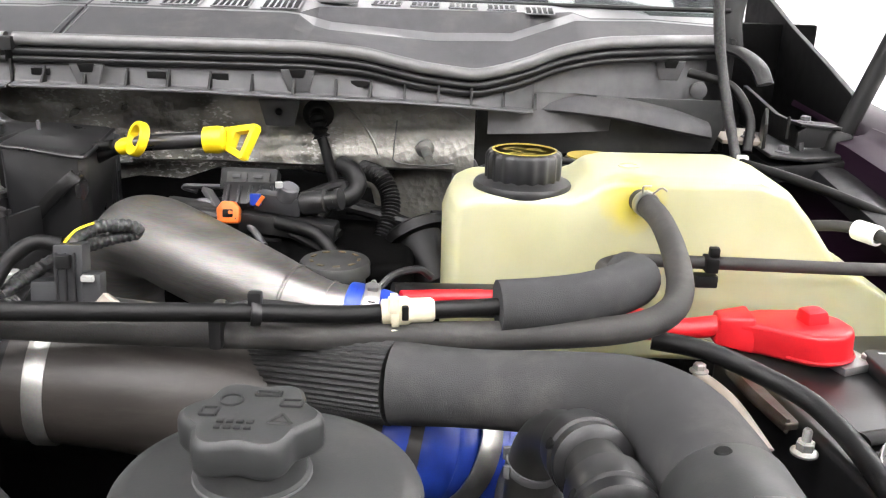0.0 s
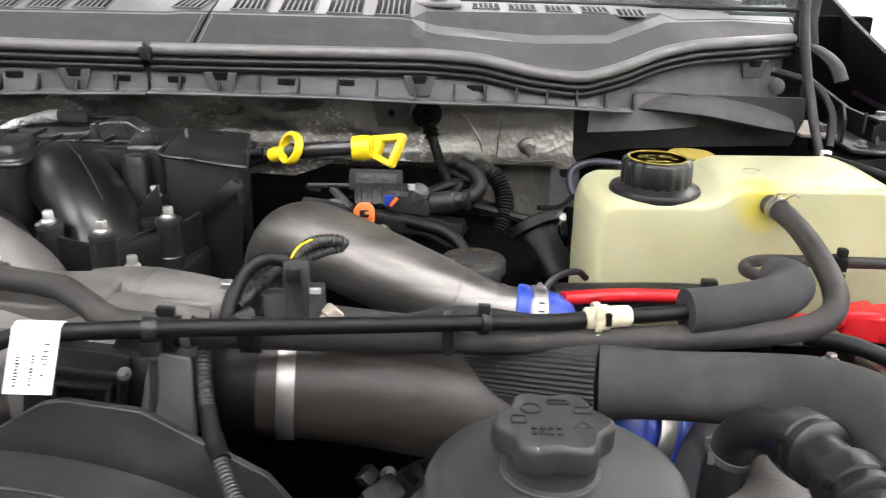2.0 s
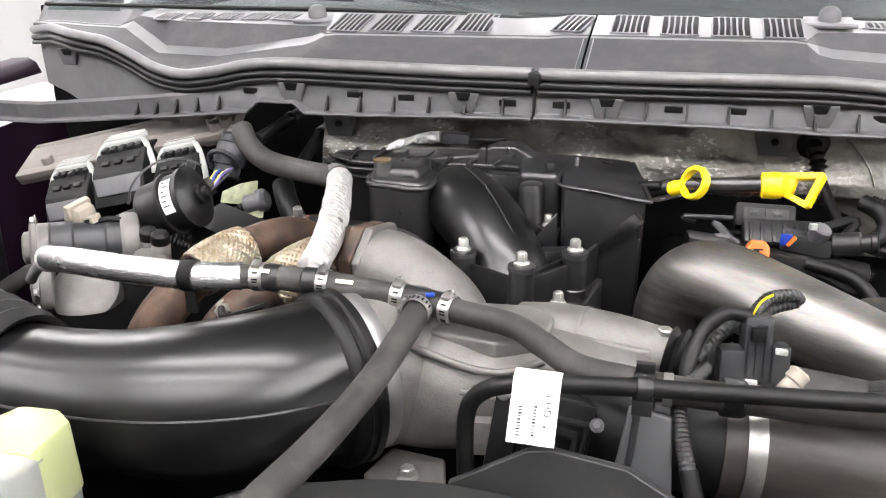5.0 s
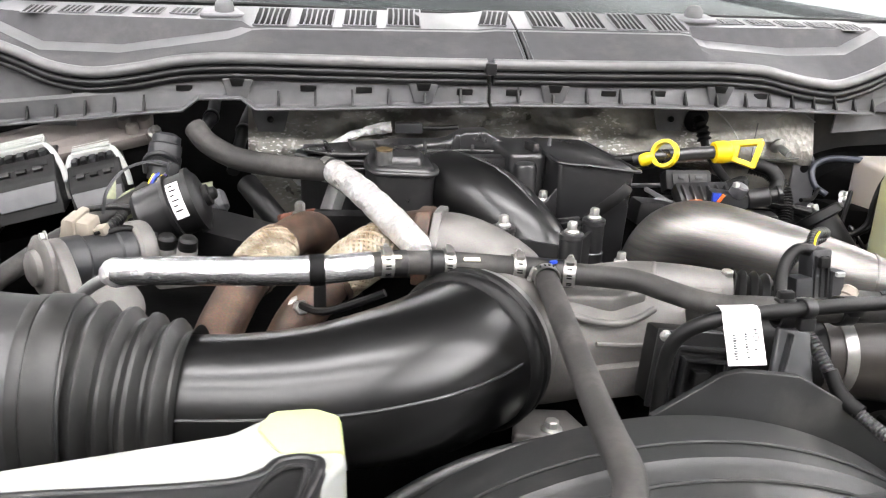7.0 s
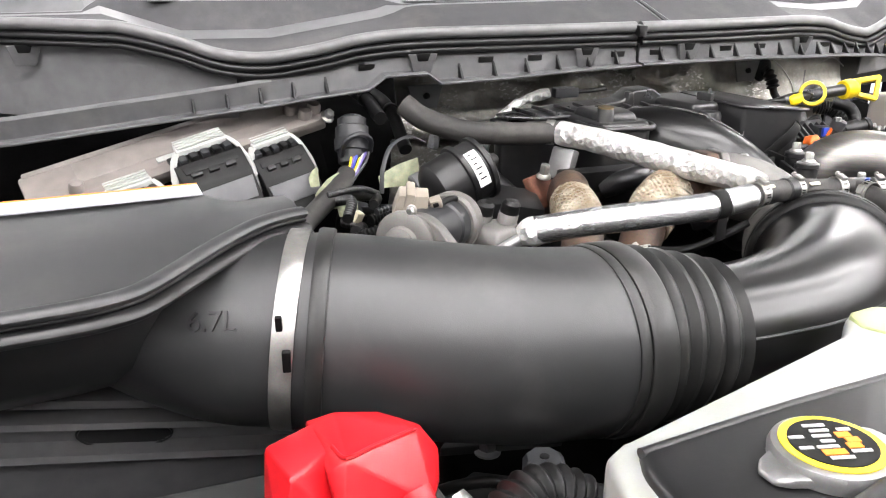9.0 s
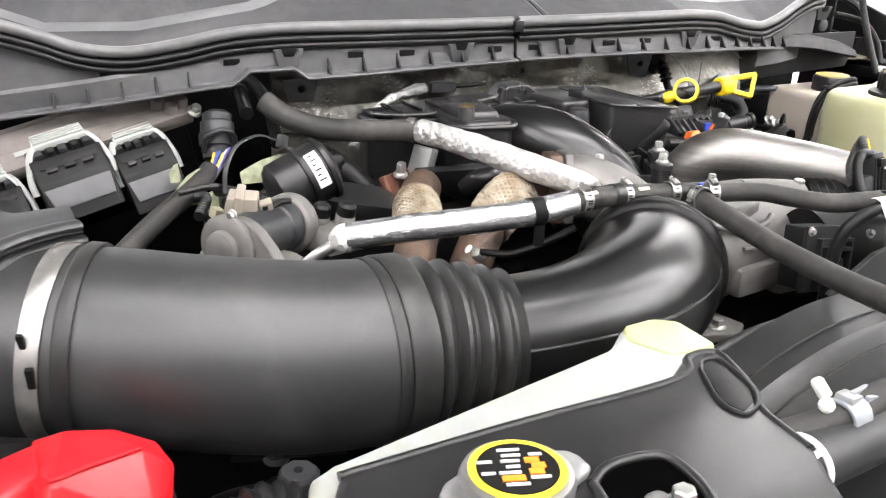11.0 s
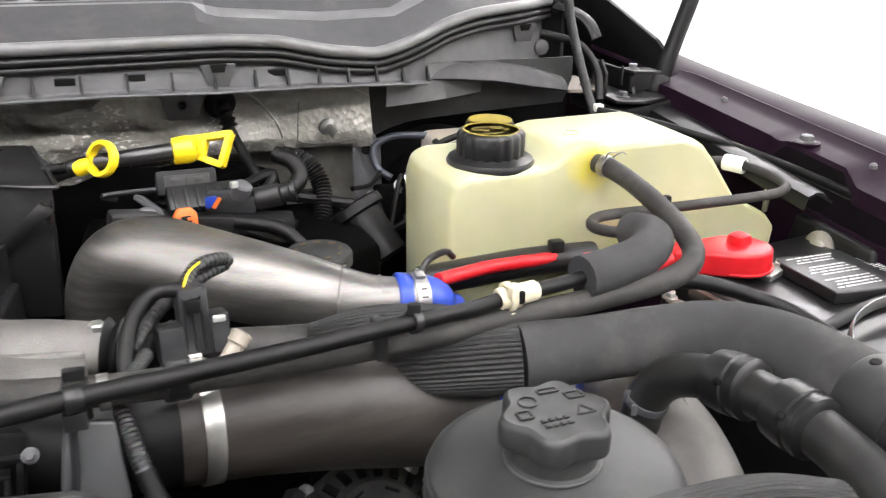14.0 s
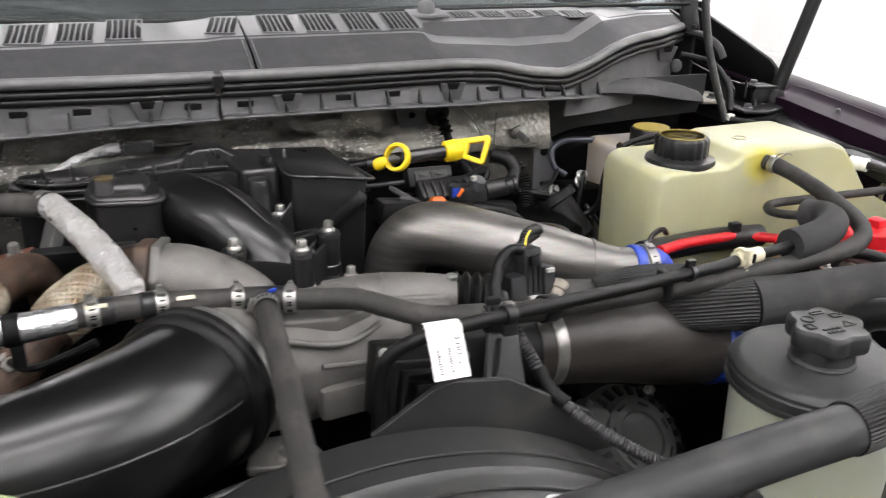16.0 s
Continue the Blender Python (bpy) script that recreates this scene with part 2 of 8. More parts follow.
M_GOLD = mat("dull_gold_print", (0.36, 0.28, 0.05), 0.5, var=0.15, bump=0)
M_WALLD = mat("dark_grey_wall_paint", (0.10, 0.10, 0.102), 0.6, var=0.03, scale=2)
M_FLOOR = mat("white_epoxy_floor", (0.88, 0.88, 0.87), 0.25, var=0.04, scale=3, bump=0.02)
M_CEIL = mat("grey_ceiling", (0.20, 0.20, 0.20), 0.7, var=0.02, scale=2)


def tank_mat(name, col, deep, sss):
    m = mat(name, col, 0.35, var=0.06, scale=10, bump=0.08, stain=deep)
    b = m.node_tree.nodes["Principled BSDF"]
    b.inputs["Subsurface Weight"].default_value = sss
    b.inputs["Subsurface Radius"].default_value = (1.0, 0.85, 0.4)
    b.inputs["Subsurface Scale"].default_value = 0.02
    return m


def stain_spot(m, at, size, col):
    """A spilled stain round one place, in the thing's own coordinates."""
    nt = m.node_tree
    b = nt.nodes["Principled BSDF"]
    tc = nt.nodes.new("ShaderNodeTexCoord")
    no = nt.nodes.new("ShaderNodeTexNoise")
    no.inputs["Scale"].default_value = 60
    nt.links.new(tc.outputs["Object"], no.inputs[0])
    add = nt.nodes.new("ShaderNodeVectorMath")
    add.operation = "MULTIPLY_ADD"
    nt.links.new(no.outputs[1], add.inputs[0])
    add.inputs[1].default_value = (0.02, 0.02, 0.03)
    nt.links.new(tc.outputs["Object"], add.inputs[2])
    ds_ = nt.nodes.new("ShaderNodeVectorMath")
    ds_.operation = "DISTANCE"
    nt.links.new(add.outputs[0], ds_.inputs[0])
    ds_.inputs[1].default_value = (at[0] + 0.01, at[1] + 0.01, at[2] + 0.015)
    mr = nt.nodes.new("ShaderNodeMapRange")
    mr.inputs[1].default_value, mr.inputs[2].default_value = size * 0.35, size
    mr.inputs[3].default_value, mr.inputs[4].default_value = 0.8, 0.0
    nt.links.new(ds_.outputs[1], mr.inputs[0])
    mx = nt.nodes.new("ShaderNodeMix")
    mx.data_type = "RGBA"
    src = b.inputs["Base Color"].links[0].from_socket
    nt.links.new(mr.outputs[0], mx.inputs[0])
    nt.links.new(src, mx.inputs[6])
    mx.inputs[7].default_value = (*col, 1)
    nt.links.new(mx.outputs[2], b.inputs["Base Color"])


M_TANK = tank_mat("yellowed_translucent_plastic", (0.50, 0.50, 0.325), (0.41, 0.40, 0.235), 0.5)
stain_spot(M_TANK, (-0.040, -0.045, 0.138), 0.032, (0.58, 0.50, 0.04))
M_TANKG = tank_mat("greenish_tank_plastic", (0.46, 0.50, 0.27), (0.40, 0.44, 0.22), 0.35)
M_TANK2 = tank_mat("milky_translucent_plastic", (0.42, 0.38, 0.33), (0.34, 0.30, 0.26), 0.3)
M_SKIRT = tank_mat("milky_skirt_plastic", (0.34, 0.35, 0.33), (0.29, 0.30, 0.28), 0.25)
M_TANK3 = tank_mat("pale_tank_plastic", (0.54, 0.555, 0.445), (0.47, 0.49, 0.385), 0.3)
M_GLASS = bpy.data.materials.new("window_glass")
M_GLASS.use_nodes = True
_g = M_GLASS.node_tree.nodes["Principled BSDF"]
_g.inputs["Base Color"].default_value = (0.55, 0.60, 0.60, 1)
_g.inputs["Roughness"].default_value = 0.03
_g.inputs["Transmission Weight"].default_value = 0.95
_g.inputs["Specular IOR Level"].default_value = 0.6
M_LAMP = bpy.data.materials.new("lamp_panel")
M_LAMP.use_nodes = True
_l = M_LAMP.node_tree.nodes["Principled BSDF"]
_l.inputs["Emission Color"].default_value = (1.0, 0.97, 0.98, 1)
_l.inputs["Emission Strength"].default_value = LAMP

# ---- mesh helpers ----
def V(*a):
    return Vector(a)


def spline(pts, n=8):
    """Catmull-Rom through points (x, y, z) or (x, y, z, r)."""
    p = [np.array(q, float) for q in pts]
    p = [2 * p[0] - p[1], *p, 2 * p[-1] - p[-2]]
    out = []
    for i in range(1, len(p) - 2):
        a, b, c, d = p[i - 1:i + 3]
        for k in range(n):
            u = k / n
            out.append(0.5 * (2 * b + (c - a) * u + (2 * a - 5 * b + 4 * c - d) * u * u + (3 * b - a - 3 * c + d) * u ** 3))
    out.append(p[-2])
    return out


def tube(pts, r=0.01, seg=20, n=8, caps=True, rib=None, flute=None, oval=None, wob=0.0, bm=None):
    """A swept tube. rib: (pitch, depth) rings; flute: (count, depth) pleats along it; oval: (wide, high) factors."""
    bm = bm or bmesh.new()
    uvl = bm.loops.layers.uv.verify()
    dense = n
    if rib:
        length = sum(float(np.linalg.norm(np.array(b[:3]) - np.array(a[:3]))) for a, b in zip(pts, pts[1:]))
        dense = max(n, int(6 * length / rib[0] / (len(pts) - 1)) + 1)
    path = spline([tuple(q) if len(q) > 3 else (*q, r) for q in pts], dense)
    side = None
    rings = []
    run = 0.0
    runs = []
    for i, q in enumerate(path):
        a, b = path[max(0, i - 1)], path[min(len(path) - 1, i + 1)]
        d = Vector((b - a)[:3]).normalized()
        if side is None:
            side = d.cross(V(0, 0, 1))
            if side.length < 0.1:
                side = d.cross(V(0, 1, 0))
        side = (side - d * side.dot(d)).normalized()
        up = side.cross(d)
        if i:
            run += float(np.linalg.norm((q - path[i - 1])[:3]))
        runs.append(run)
        rr = q[3]
        if rib:
            rr += rib[1] * math.cos(2 * math.pi * run / rib[0])
        if wob:
            rr *= 1 + wob * noise.noise(Vector(q[:3]) * 60)
        ring = []
        for k in range(seg):
            t = 2 * math.pi * k / seg
            f = rr
            if flute:
                f += flute[1] * math.cos(flute[0] * t)
            w, h = oval or (1, 1)
            ring.append(bm.verts.new(Vector(q[:3]) + side * (math.cos(t) * f * w) + up * (math.sin(t) * f * h)))
        rings.append(ring)
    per = 2 * math.pi * max(q[3] for q in path)
    for i, (a, b) in enumerate(zip(rings, rings[1:])):
        for k in range(seg):
            f = bm.faces.new((a[k], a[(k + 1) % seg], b[(k + 1) % seg], b[k]))
            f.smooth = True
            for loop, (uu, vv) in zip(f.loops, ((k, i), (k + 1, i), (k + 1, i + 1), (k, i + 1))):
                loop[uvl].uv = (per * uu / seg * 400, runs[vv] * 400)
    if caps:
        bm.faces.new(rings[0][::-1])
        bm.faces.new(rings[-1])
    bmesh.ops.recalc_face_normals(bm, faces=bm.faces)
    return bm


def frame_of(axis):
    a = Vector(axis).normalized()
    return a.to_track_quat("Z", "Y").to_matrix().to_4x4()


def lathe(profile, centre=(0, 0, 0), axis=(0, 0, 1), seg=32, lobes=None, bm=None):
    """Turn (radius, height) pairs round an axis. lobes: (count, depth) for scalloped grips."""
    bm = bm or bmesh.new()
    m = Matrix.Translation(centre) @ frame_of(axis)
    rings = []
    for r, z in profile:
        ring = []
        for k in range(seg):
            t = 2 * math.pi * k / seg
            f = r
            if lobes and r > 0.001:
                f = r * (1 + lobes[1] * math.cos(lobes[0] * t))
            ring.append(bm.verts.new(m @ V(f * math.cos(t), f * math.sin(t), z)))
        rings.append(ring)
    for a, b in zip(rings, rings[1:]):
        for k in range(seg):
            bm.faces.new((a[k], a[(k + 1) % seg], b[(k + 1) % seg], b[k])).smooth = True
    bm.faces.new(rings[0][::-1])
    bm.faces.new(rings[-1])
    return bm


def ring_band(centre, axis, r, width, thick=0.0012, seg=36, bm=None):
    bm = bm or bmesh.new()
    m = Matrix.Translation(centre) @ frame_of(axis)
    prof = [(r, -width / 2), (r + thick * 0.8, -width / 2), (r + thick, -width / 2 + thick * 0.4), (r + thick, width / 2 - thick * 0.4), (r + thick * 0.8, width / 2), (r, width / 2)]
    rings = [[bm.verts.new(m @ V(q * math.cos(2 * math.pi * k / seg), q * math.sin(2 * math.pi * k / seg), z)) for k in range(seg)] for q, z in prof]
    rings.append(rings[0])
    for a, b in zip(rings, rings[1:]):
        for k in range(seg):
            bm.faces.new((a[k], a[(k + 1) % seg], b[(k + 1) % seg], b[k])).smooth = True
    return bm


def box(c, s, bevel=0.002, turn=(0, 0, 0), taper=0.0, bm=None, seg=2):
    own = bmesh.new()
    bmesh.ops.create_cube(own, size=1)
    for v in own.verts:
        if taper and v.co.z > 0:
            v.co.x *= 1 - taper
            v.co.y *= 1 - taper
        v.co = V(v.co.x * s[0], v.co.y * s[1], v.co.z * s[2])
    if bevel:
        bmesh.ops.bevel(own, geom=own.edges[:], offset=min(bevel, min(s) * 0.45), segments=seg, affect="EDGES", profile=0.6)
    own.transform(pose(*c, *turn))
    return join(bm, own)


def prism(outline, z0, z1, bevel=0.003, m=None, bm=None, seg=3, shrink=1.0):
    """An outline in x, y raised from z0 to z1; m turns it into place."""
    own = bmesh.new()
    cx = sum(p[0] for p in outline) / len(outline)
    cy = sum(p[1] for p in outline) / len(outline)
    lo = [own.verts.new((x, y, z0)) for x, y in outline]
    hi = [own.verts.new((cx + (x - cx) * shrink, cy + (y - cy) * shrink, z1)) for x, y in outline]
    n = len(outline)
    own.faces.new(lo[::-1])
    own.faces.new(hi)
    for k in range(n):
        own.faces.new((lo[k], lo[(k + 1) % n], hi[(k + 1) % n], hi[k]))
    bmesh.ops.recalc_face_normals(own, faces=own.faces)
    if bevel:
        bmesh.ops.bevel(own, geom=own.edges[:], offset=bevel, segments=seg, affect="EDGES", profile=0.55, clamp_overlap=True)
    if m is not None:
        own.transform(m)
    return join(bm, own)


def join(bm, own):
    if bm is None:
        return own
    me = bpy.data.meshes.new("tmp")
    own.to_mesh(me)
    bm.from_mesh(me)
    bpy.data.meshes.remove(me)
    own.free()
    return bm


def sheet(rows, thick=0.003, down=(0, 0, -1), bm=None):
    """A surface through rows of points, given thickness along down."""
    bm = bm or bmesh.new()
    d = Vector(down) * thick
    top = [[bm.verts.new(p) for p in row] for row in rows]
    low = [[bm.verts.new(Vector(p) + d) for p in row] for row in rows]
    nr, nc = len(rows), len(rows[0])
    for g, flip in ((top, False), (low, True)):
        for i in range(nr - 1):
            for j in range(nc - 1):
                q = (g[i][j], g[i][j + 1], g[i + 1][j + 1], g[i + 1][j])
                bm.faces.new(q[::-1] if flip else q).smooth = True
    for i in range(nr - 1):
        for j in (0, nc - 1):
            bm.faces.new((top[i][j], top[i + 1][j], low[i + 1][j], low[i][j]))
    for j in range(nc - 1):
        for i in (0, nr - 1):
            bm.faces.new((top[i][j], top[i][j + 1], low[i][j + 1], low[i][j]))
    bmesh.ops.recalc_face_normals(bm, faces=bm.faces)
    return bm


def hexbolt(c, axis=(0, 0, 1), r=0.007, h=0.007, bm=None, flange=True):
    bm = bm or bmesh.new()
    if flange:
        lathe([(r * 1.45, 0), (r * 1.45, h * 0.2), (r * 1.1, h * 0.42)], c, axis, 20, bm=bm)
    a = Vector(axis).normalized()
    lathe([(r, 0), (r, h * 0.85), (r * 0.8, h), (r * 0.3, h)], Vector(c) + a * h * 0.3, axis, 6, bm=bm)
    return bm


def finish(bm, name, material, origin, angle=38):
    for v in bm.verts:
        v.co -= origin
    me = bpy.data.meshes.new(name)
    bm.to_mesh(me)
    bm.free()
    for p in me.polygons:
        p.use_smooth = True
    me.set_sharp_from_angle(angle=radians(angle))
    me.materials.append(material)
    return new(name, me)


def root_of(ob):
    while ob.parent:
        ob = ob.parent
    return ob


def group_root(name, at, label, category, group="", kind=""):
    e = new(name)
    e.empty_display_size = 0.02
    e.location = at
    return tagged(e, label, category, group, kind)


def part(name, bm, material, parent, label="", angle=38):
    ob = finish(bm, name, material, Vector(root_of(parent).location), angle)
    ob.parent = parent
    return tagged(ob, label)


def thing(name, bm, material, label, category, group="", kind="", angle=38):
    lo = Vector([min(v.co[i] for v in bm.verts) for i in range(3)])
    hi = Vector([max(v.co[i] for v in bm.verts) for i in range(3)])
    base = V((lo.x + hi.x) / 2, (lo.y + hi.y) / 2, lo.z)
    ob = finish(bm, name, material, base, angle)
    ob.location = base
    return tagged(ob, label, category, group, kind)


def along(pts, u, n=8):
    """Point and direction at the share u of a spline's length."""
    path = [Vector(q[:3]) for q in spline(pts, n)]
    ds = [0.0]
    for a, b in zip(path, path[1:]):
        ds.append(ds[-1] + (b - a).length)
    want = u * ds[-1]
    for i in range(len(path) - 1):
        if ds[i + 1] >= want:
            k = (want - ds[i]) / max(1e-9, ds[i + 1] - ds[i])
            return path[i].lerp(path[i + 1], k), (path[i + 1] - path[i]).normalized()
    return path[-1], (path[-1] - path[-2]).normalized()


def worm_clamp(parent, centre, axis, r, width=0.011, up=(0, 0, 1), name="hose_clamp", screw=True):
    """A slotted steel band with a small screw housing."""
    ax = Vector(axis).normalized()
    c = part(name, ring_band(centre, ax, r, width, 0.0011), M_CLAMP, parent, "bright steel hose clamp")
    if not screw:
        return c
    u = Vector(up) - ax * Vector(up).dot(ax)
    u.normalize()
    t = u.cross(ax)
    for k in range(-3, 9):
        a = 0.55 * k * 0.012 / max(r, 0.006)
        if -0.3 < a < 0.12:
            continue
        n = u * math.cos(a) + t * math.sin(a)
        q = Matrix((ax, n.cross(ax), n)).transposed().to_4x4()
        own = box((0, 0, 0), (width * 0.45, 0.0013, 0.0006), 0)
        own.transform(Matrix.Translation(Vector(centre) + n * (r + 0.0011)) @ q)
        part("slot", own, M_INK, c)
    p = Vector(centre) + u * (r + 0.0022)
    q = Matrix((ax, t, u)).transposed().to_4x4()
    own = box((0, 0, 0), (width * 0.7, 0.0085, 0.0038), 0.0012)
    own.transform(Matrix.Translation(p) @ q)
    part("housing", own, M_CLAMP, c)
    part("screw", hexbolt(p + t * 0.0042, t, 0.0024, 0.0028, flange=False), M_BOLT, c)
    return c


XC = -0.451


# ---- the workshop ----
thing("floor", box((0, 2, -0.05), (14, 14, 0.1), 0), M_FLOOR, "white sealed smooth workshop floor", "floor", kind="structure")
thing("wall_north", box((0, 9.1, 2.1), (14.4, 0.2, 4.2), 0), M_WALL, "plain white painted workshop wall", "wall", kind="structure")
thing("wall_south", box((0, -5.1, 2.1), (14.4, 0.2, 4.2), 0), M_WALLD, "plain dark grey workshop wall", "wall", kind="structure")
thing("wall_east", box((7.1, 2, 2.1), (0.2, 14, 4.2), 0), M_WALL, "plain white painted workshop wall", "wall", kind="structure")
thing("wall_west", box((-7.1, 2, 2.1), (0.2, 14, 4.2), 0), M_WALLM, "plain grey painted workshop wall", "wall", kind="structure")
thing("ceiling", box((0, 2, 4.25), (14.4, 14.4, 0.1), 0), M_CEIL, "plain grey painted workshop ceiling", "ceiling", kind="structure")
lamp = group_root("ceiling_light", (-0.5, 0.0, 4.19), "long white fluorescent ceiling light panel", "lamp", "ceiling lights")
part("frame", box((-0.5, 0.0, 4.185), (3.1, 0.40, 0.03), 0.004), M_WHITEP, lamp)
part("diffuser", box((-0.5, 0.0, 4.162), (3.0, 0.30, 0.012), 0.003), M_LAMP, lamp)
for lx in (-4.4, -0.5, 3.4, 5.4):
    for ly in (-3.9, -2.6, -1.3, 0.0, 3.6, 4.7, 5.8):
        if (lx, ly) != (-0.5, 0.0):
            copy_thing(lamp, pose(lx, ly, 4.19))


# ---- the cowl at the foot of the windscreen ----
def ramp(x, table):
    d = abs(x - XC)
    return [float(np.interp(d, table[0], row)) for row in table[1:]]


SEAL = ([0, 0.10, 0.30, 0.36, 0.42, 0.48, 0.53, 0.57, 0.62, 0.70, 0.80, 0.90],
        [0.957, 0.958, 0.972, 0.985, 0.998, 1.015, 1.027, 1.038, 1.058, 1.098, 1.185, 1.26],
        [1.427, 1.427, 1.427, 1.422, 1.408, 1.399, 1.408, 1.424, 1.435, 1.437, 1.434, 1.42])
LIP_R = ([0, 0.20, 0.30, 0.40, 0.48, 0.55, 0.62, 0.72, 0.82],
         [0.949, 0.955, 0.963, 0.984, 1.005, 1.03, 1.05, 1.09, 1.17],
         [1.383, 1.382, 1.378, 1.374, 1.368, 1.361, 1.352, 1.345, 1.33])
LIP_L = ([0, 0.04, 0.117, 0.196, 0.277, 0.293, 0.343, 0.362, 0.42, 0.47, 0.59, 0.74, 0.82],
         [0.949, 0.95, 0.951, 0.955, 0.963, 0.965, 0.972, 0.976, 0.988, 1.0, 1.03, 1.06, 1.10],
         [1.382, 1.381, 1.379, 1.375, 1.372, 1.384, 1.382, 1.367, 1.360, 1.352, 1.336, 1.317, 1.307])
FLAP_TOP = ([0.43, 0.526, 0.604, 0.677, 0.722, 0.762], [1.06] * 6, [1.382, 1.380, 1.376, 1.368, 1.360, 1.347])
FLAP_FOOT = ([0.43, 0.497, 0.586, 0.65, 0.715, 0.762], [1.06] * 6, [1.364, 1.362, 1.3595, 1.3535, 1.341, 1.333])
CREST_R = ([0, 0.27, 0.285, 0.30, 0.315, 0.435, 0.525, 0.60, 0.70, 0.80, 0.9],
           [1.037, 1.045, 1.048, 1.055, 1.060, 1.070, 1.078, 1.118, 1.165, 1.22, 1.29],
           [1.461, 1.461, 1.459, 1.447, 1.443, 1.434, 1.436, 1.459, 1.459, 1.452, 1.44])
CREST_L = ([0, 0.266, 0.285, 0.30, 0.315, 0.449, 0.547, 0.63, 0.74, 0.80, 0.9],
           [1.037, 1.044, 1.046, 1.051, 1.055, 1.068, 1.078, 1.13, 1.186, 1.22, 1.26],
           [1.459, 1.456, 1.454, 1.447, 1.442, 1.4205, 1.421, 1.447, 1.442, 1.440, 1.436])


def side(x, left, right):
    return left if x < XC else right


def xs_between(a, b, step=0.012):
    n = max(2, int(abs(b - a) / step))
    return [a + (b - a) * i / n for i in range(n + 1)]


def xs_cowl(sgn, far=0.80, step=0.02):
    """Stations along the cowl, with one at every corner of its outline."""
    ds = set(round(0.002 + (far - 0.002) * i / 40, 4) for i in range(41))
    for t in (side(sgn + XC, CREST_L, CREST_R), side(sgn + XC, LIP_L, LIP_R)):
        ds |= {round(v, 4) for v in t[0] if 0.002 < v < far}
    ds |= {0.285, 0.30, 0.60, 0.62, 0.63, 0.65}
    ds = sorted(ds)
    return [XC + sgn * d for d in ds]


def top_row(x):
    """One section of the cowl's top, front to back."""
    sy, sz = ramp(x, SEAL)
    cy, cz = ramp(x, side(x, CREST_L, CREST_R))
    d = abs(x - XC)
    c0, c1 = (0.30, 0.63) if x < XC else (0.30, 0.60)
    g = max(0.0, min(1.0, (d - c0 + 0.015) / 0.015, (c1 + 0.02 - d) / 0.02))
    far = max(0.0, min(1.0, (d - 0.29) / 0.05))
    dz = -0.006 if x < XC else 0.0
    b_y = 1.117 - 0.03 * math.exp(-((x + 0.505) / 0.04) ** 2) + 0.06 * far + 0.10 * max(0.0, d - 0.55)
    b_z = 1.4795 + dz * 0.5 - 0.006 * far
    base = (cy + 0.006 + 0.018 * g, cz + 0.0015 + 0.0060 * g)
    head = (base[0] + 0.004 + 0.014 * g, max(base[1] + 0.001, (1.4665 + dz) * g + (base[1] + 0.0012) * (1 - g)))
    b_y = max(b_y, head[0] + 0.03)
    return [(x, sy + 0.004, sz + 0.006), (x, sy + (cy - sy) * 0.5, sz + 0.006 + (cz - sz - 0.006) * 0.5), (x, cy - 0.002, cz - 0.001), (x, cy + 0.001, cz), (x, *base), (x, head[0], head[1]), (x, head[0] + 0.002, head[1] + 0.0004), (x, b_y, max(b_z, head[1] + 0.003)), (x, b_y + 0.006, max(b_z, head[1]) - 0.004)]


def top_at(x, y):
    """Height and slope (degrees) of the cowl's top at a place."""
    row = top_row(x)
    z = float(np.interp(y, [p[1] for p in row], [p[2] for p in row]))
    z2 = float(np.interp(y + 0.01, [p[1] for p in row], [p[2] for p in row]))
    return z, math.degrees(math.atan2(z2 - z, 0.01))


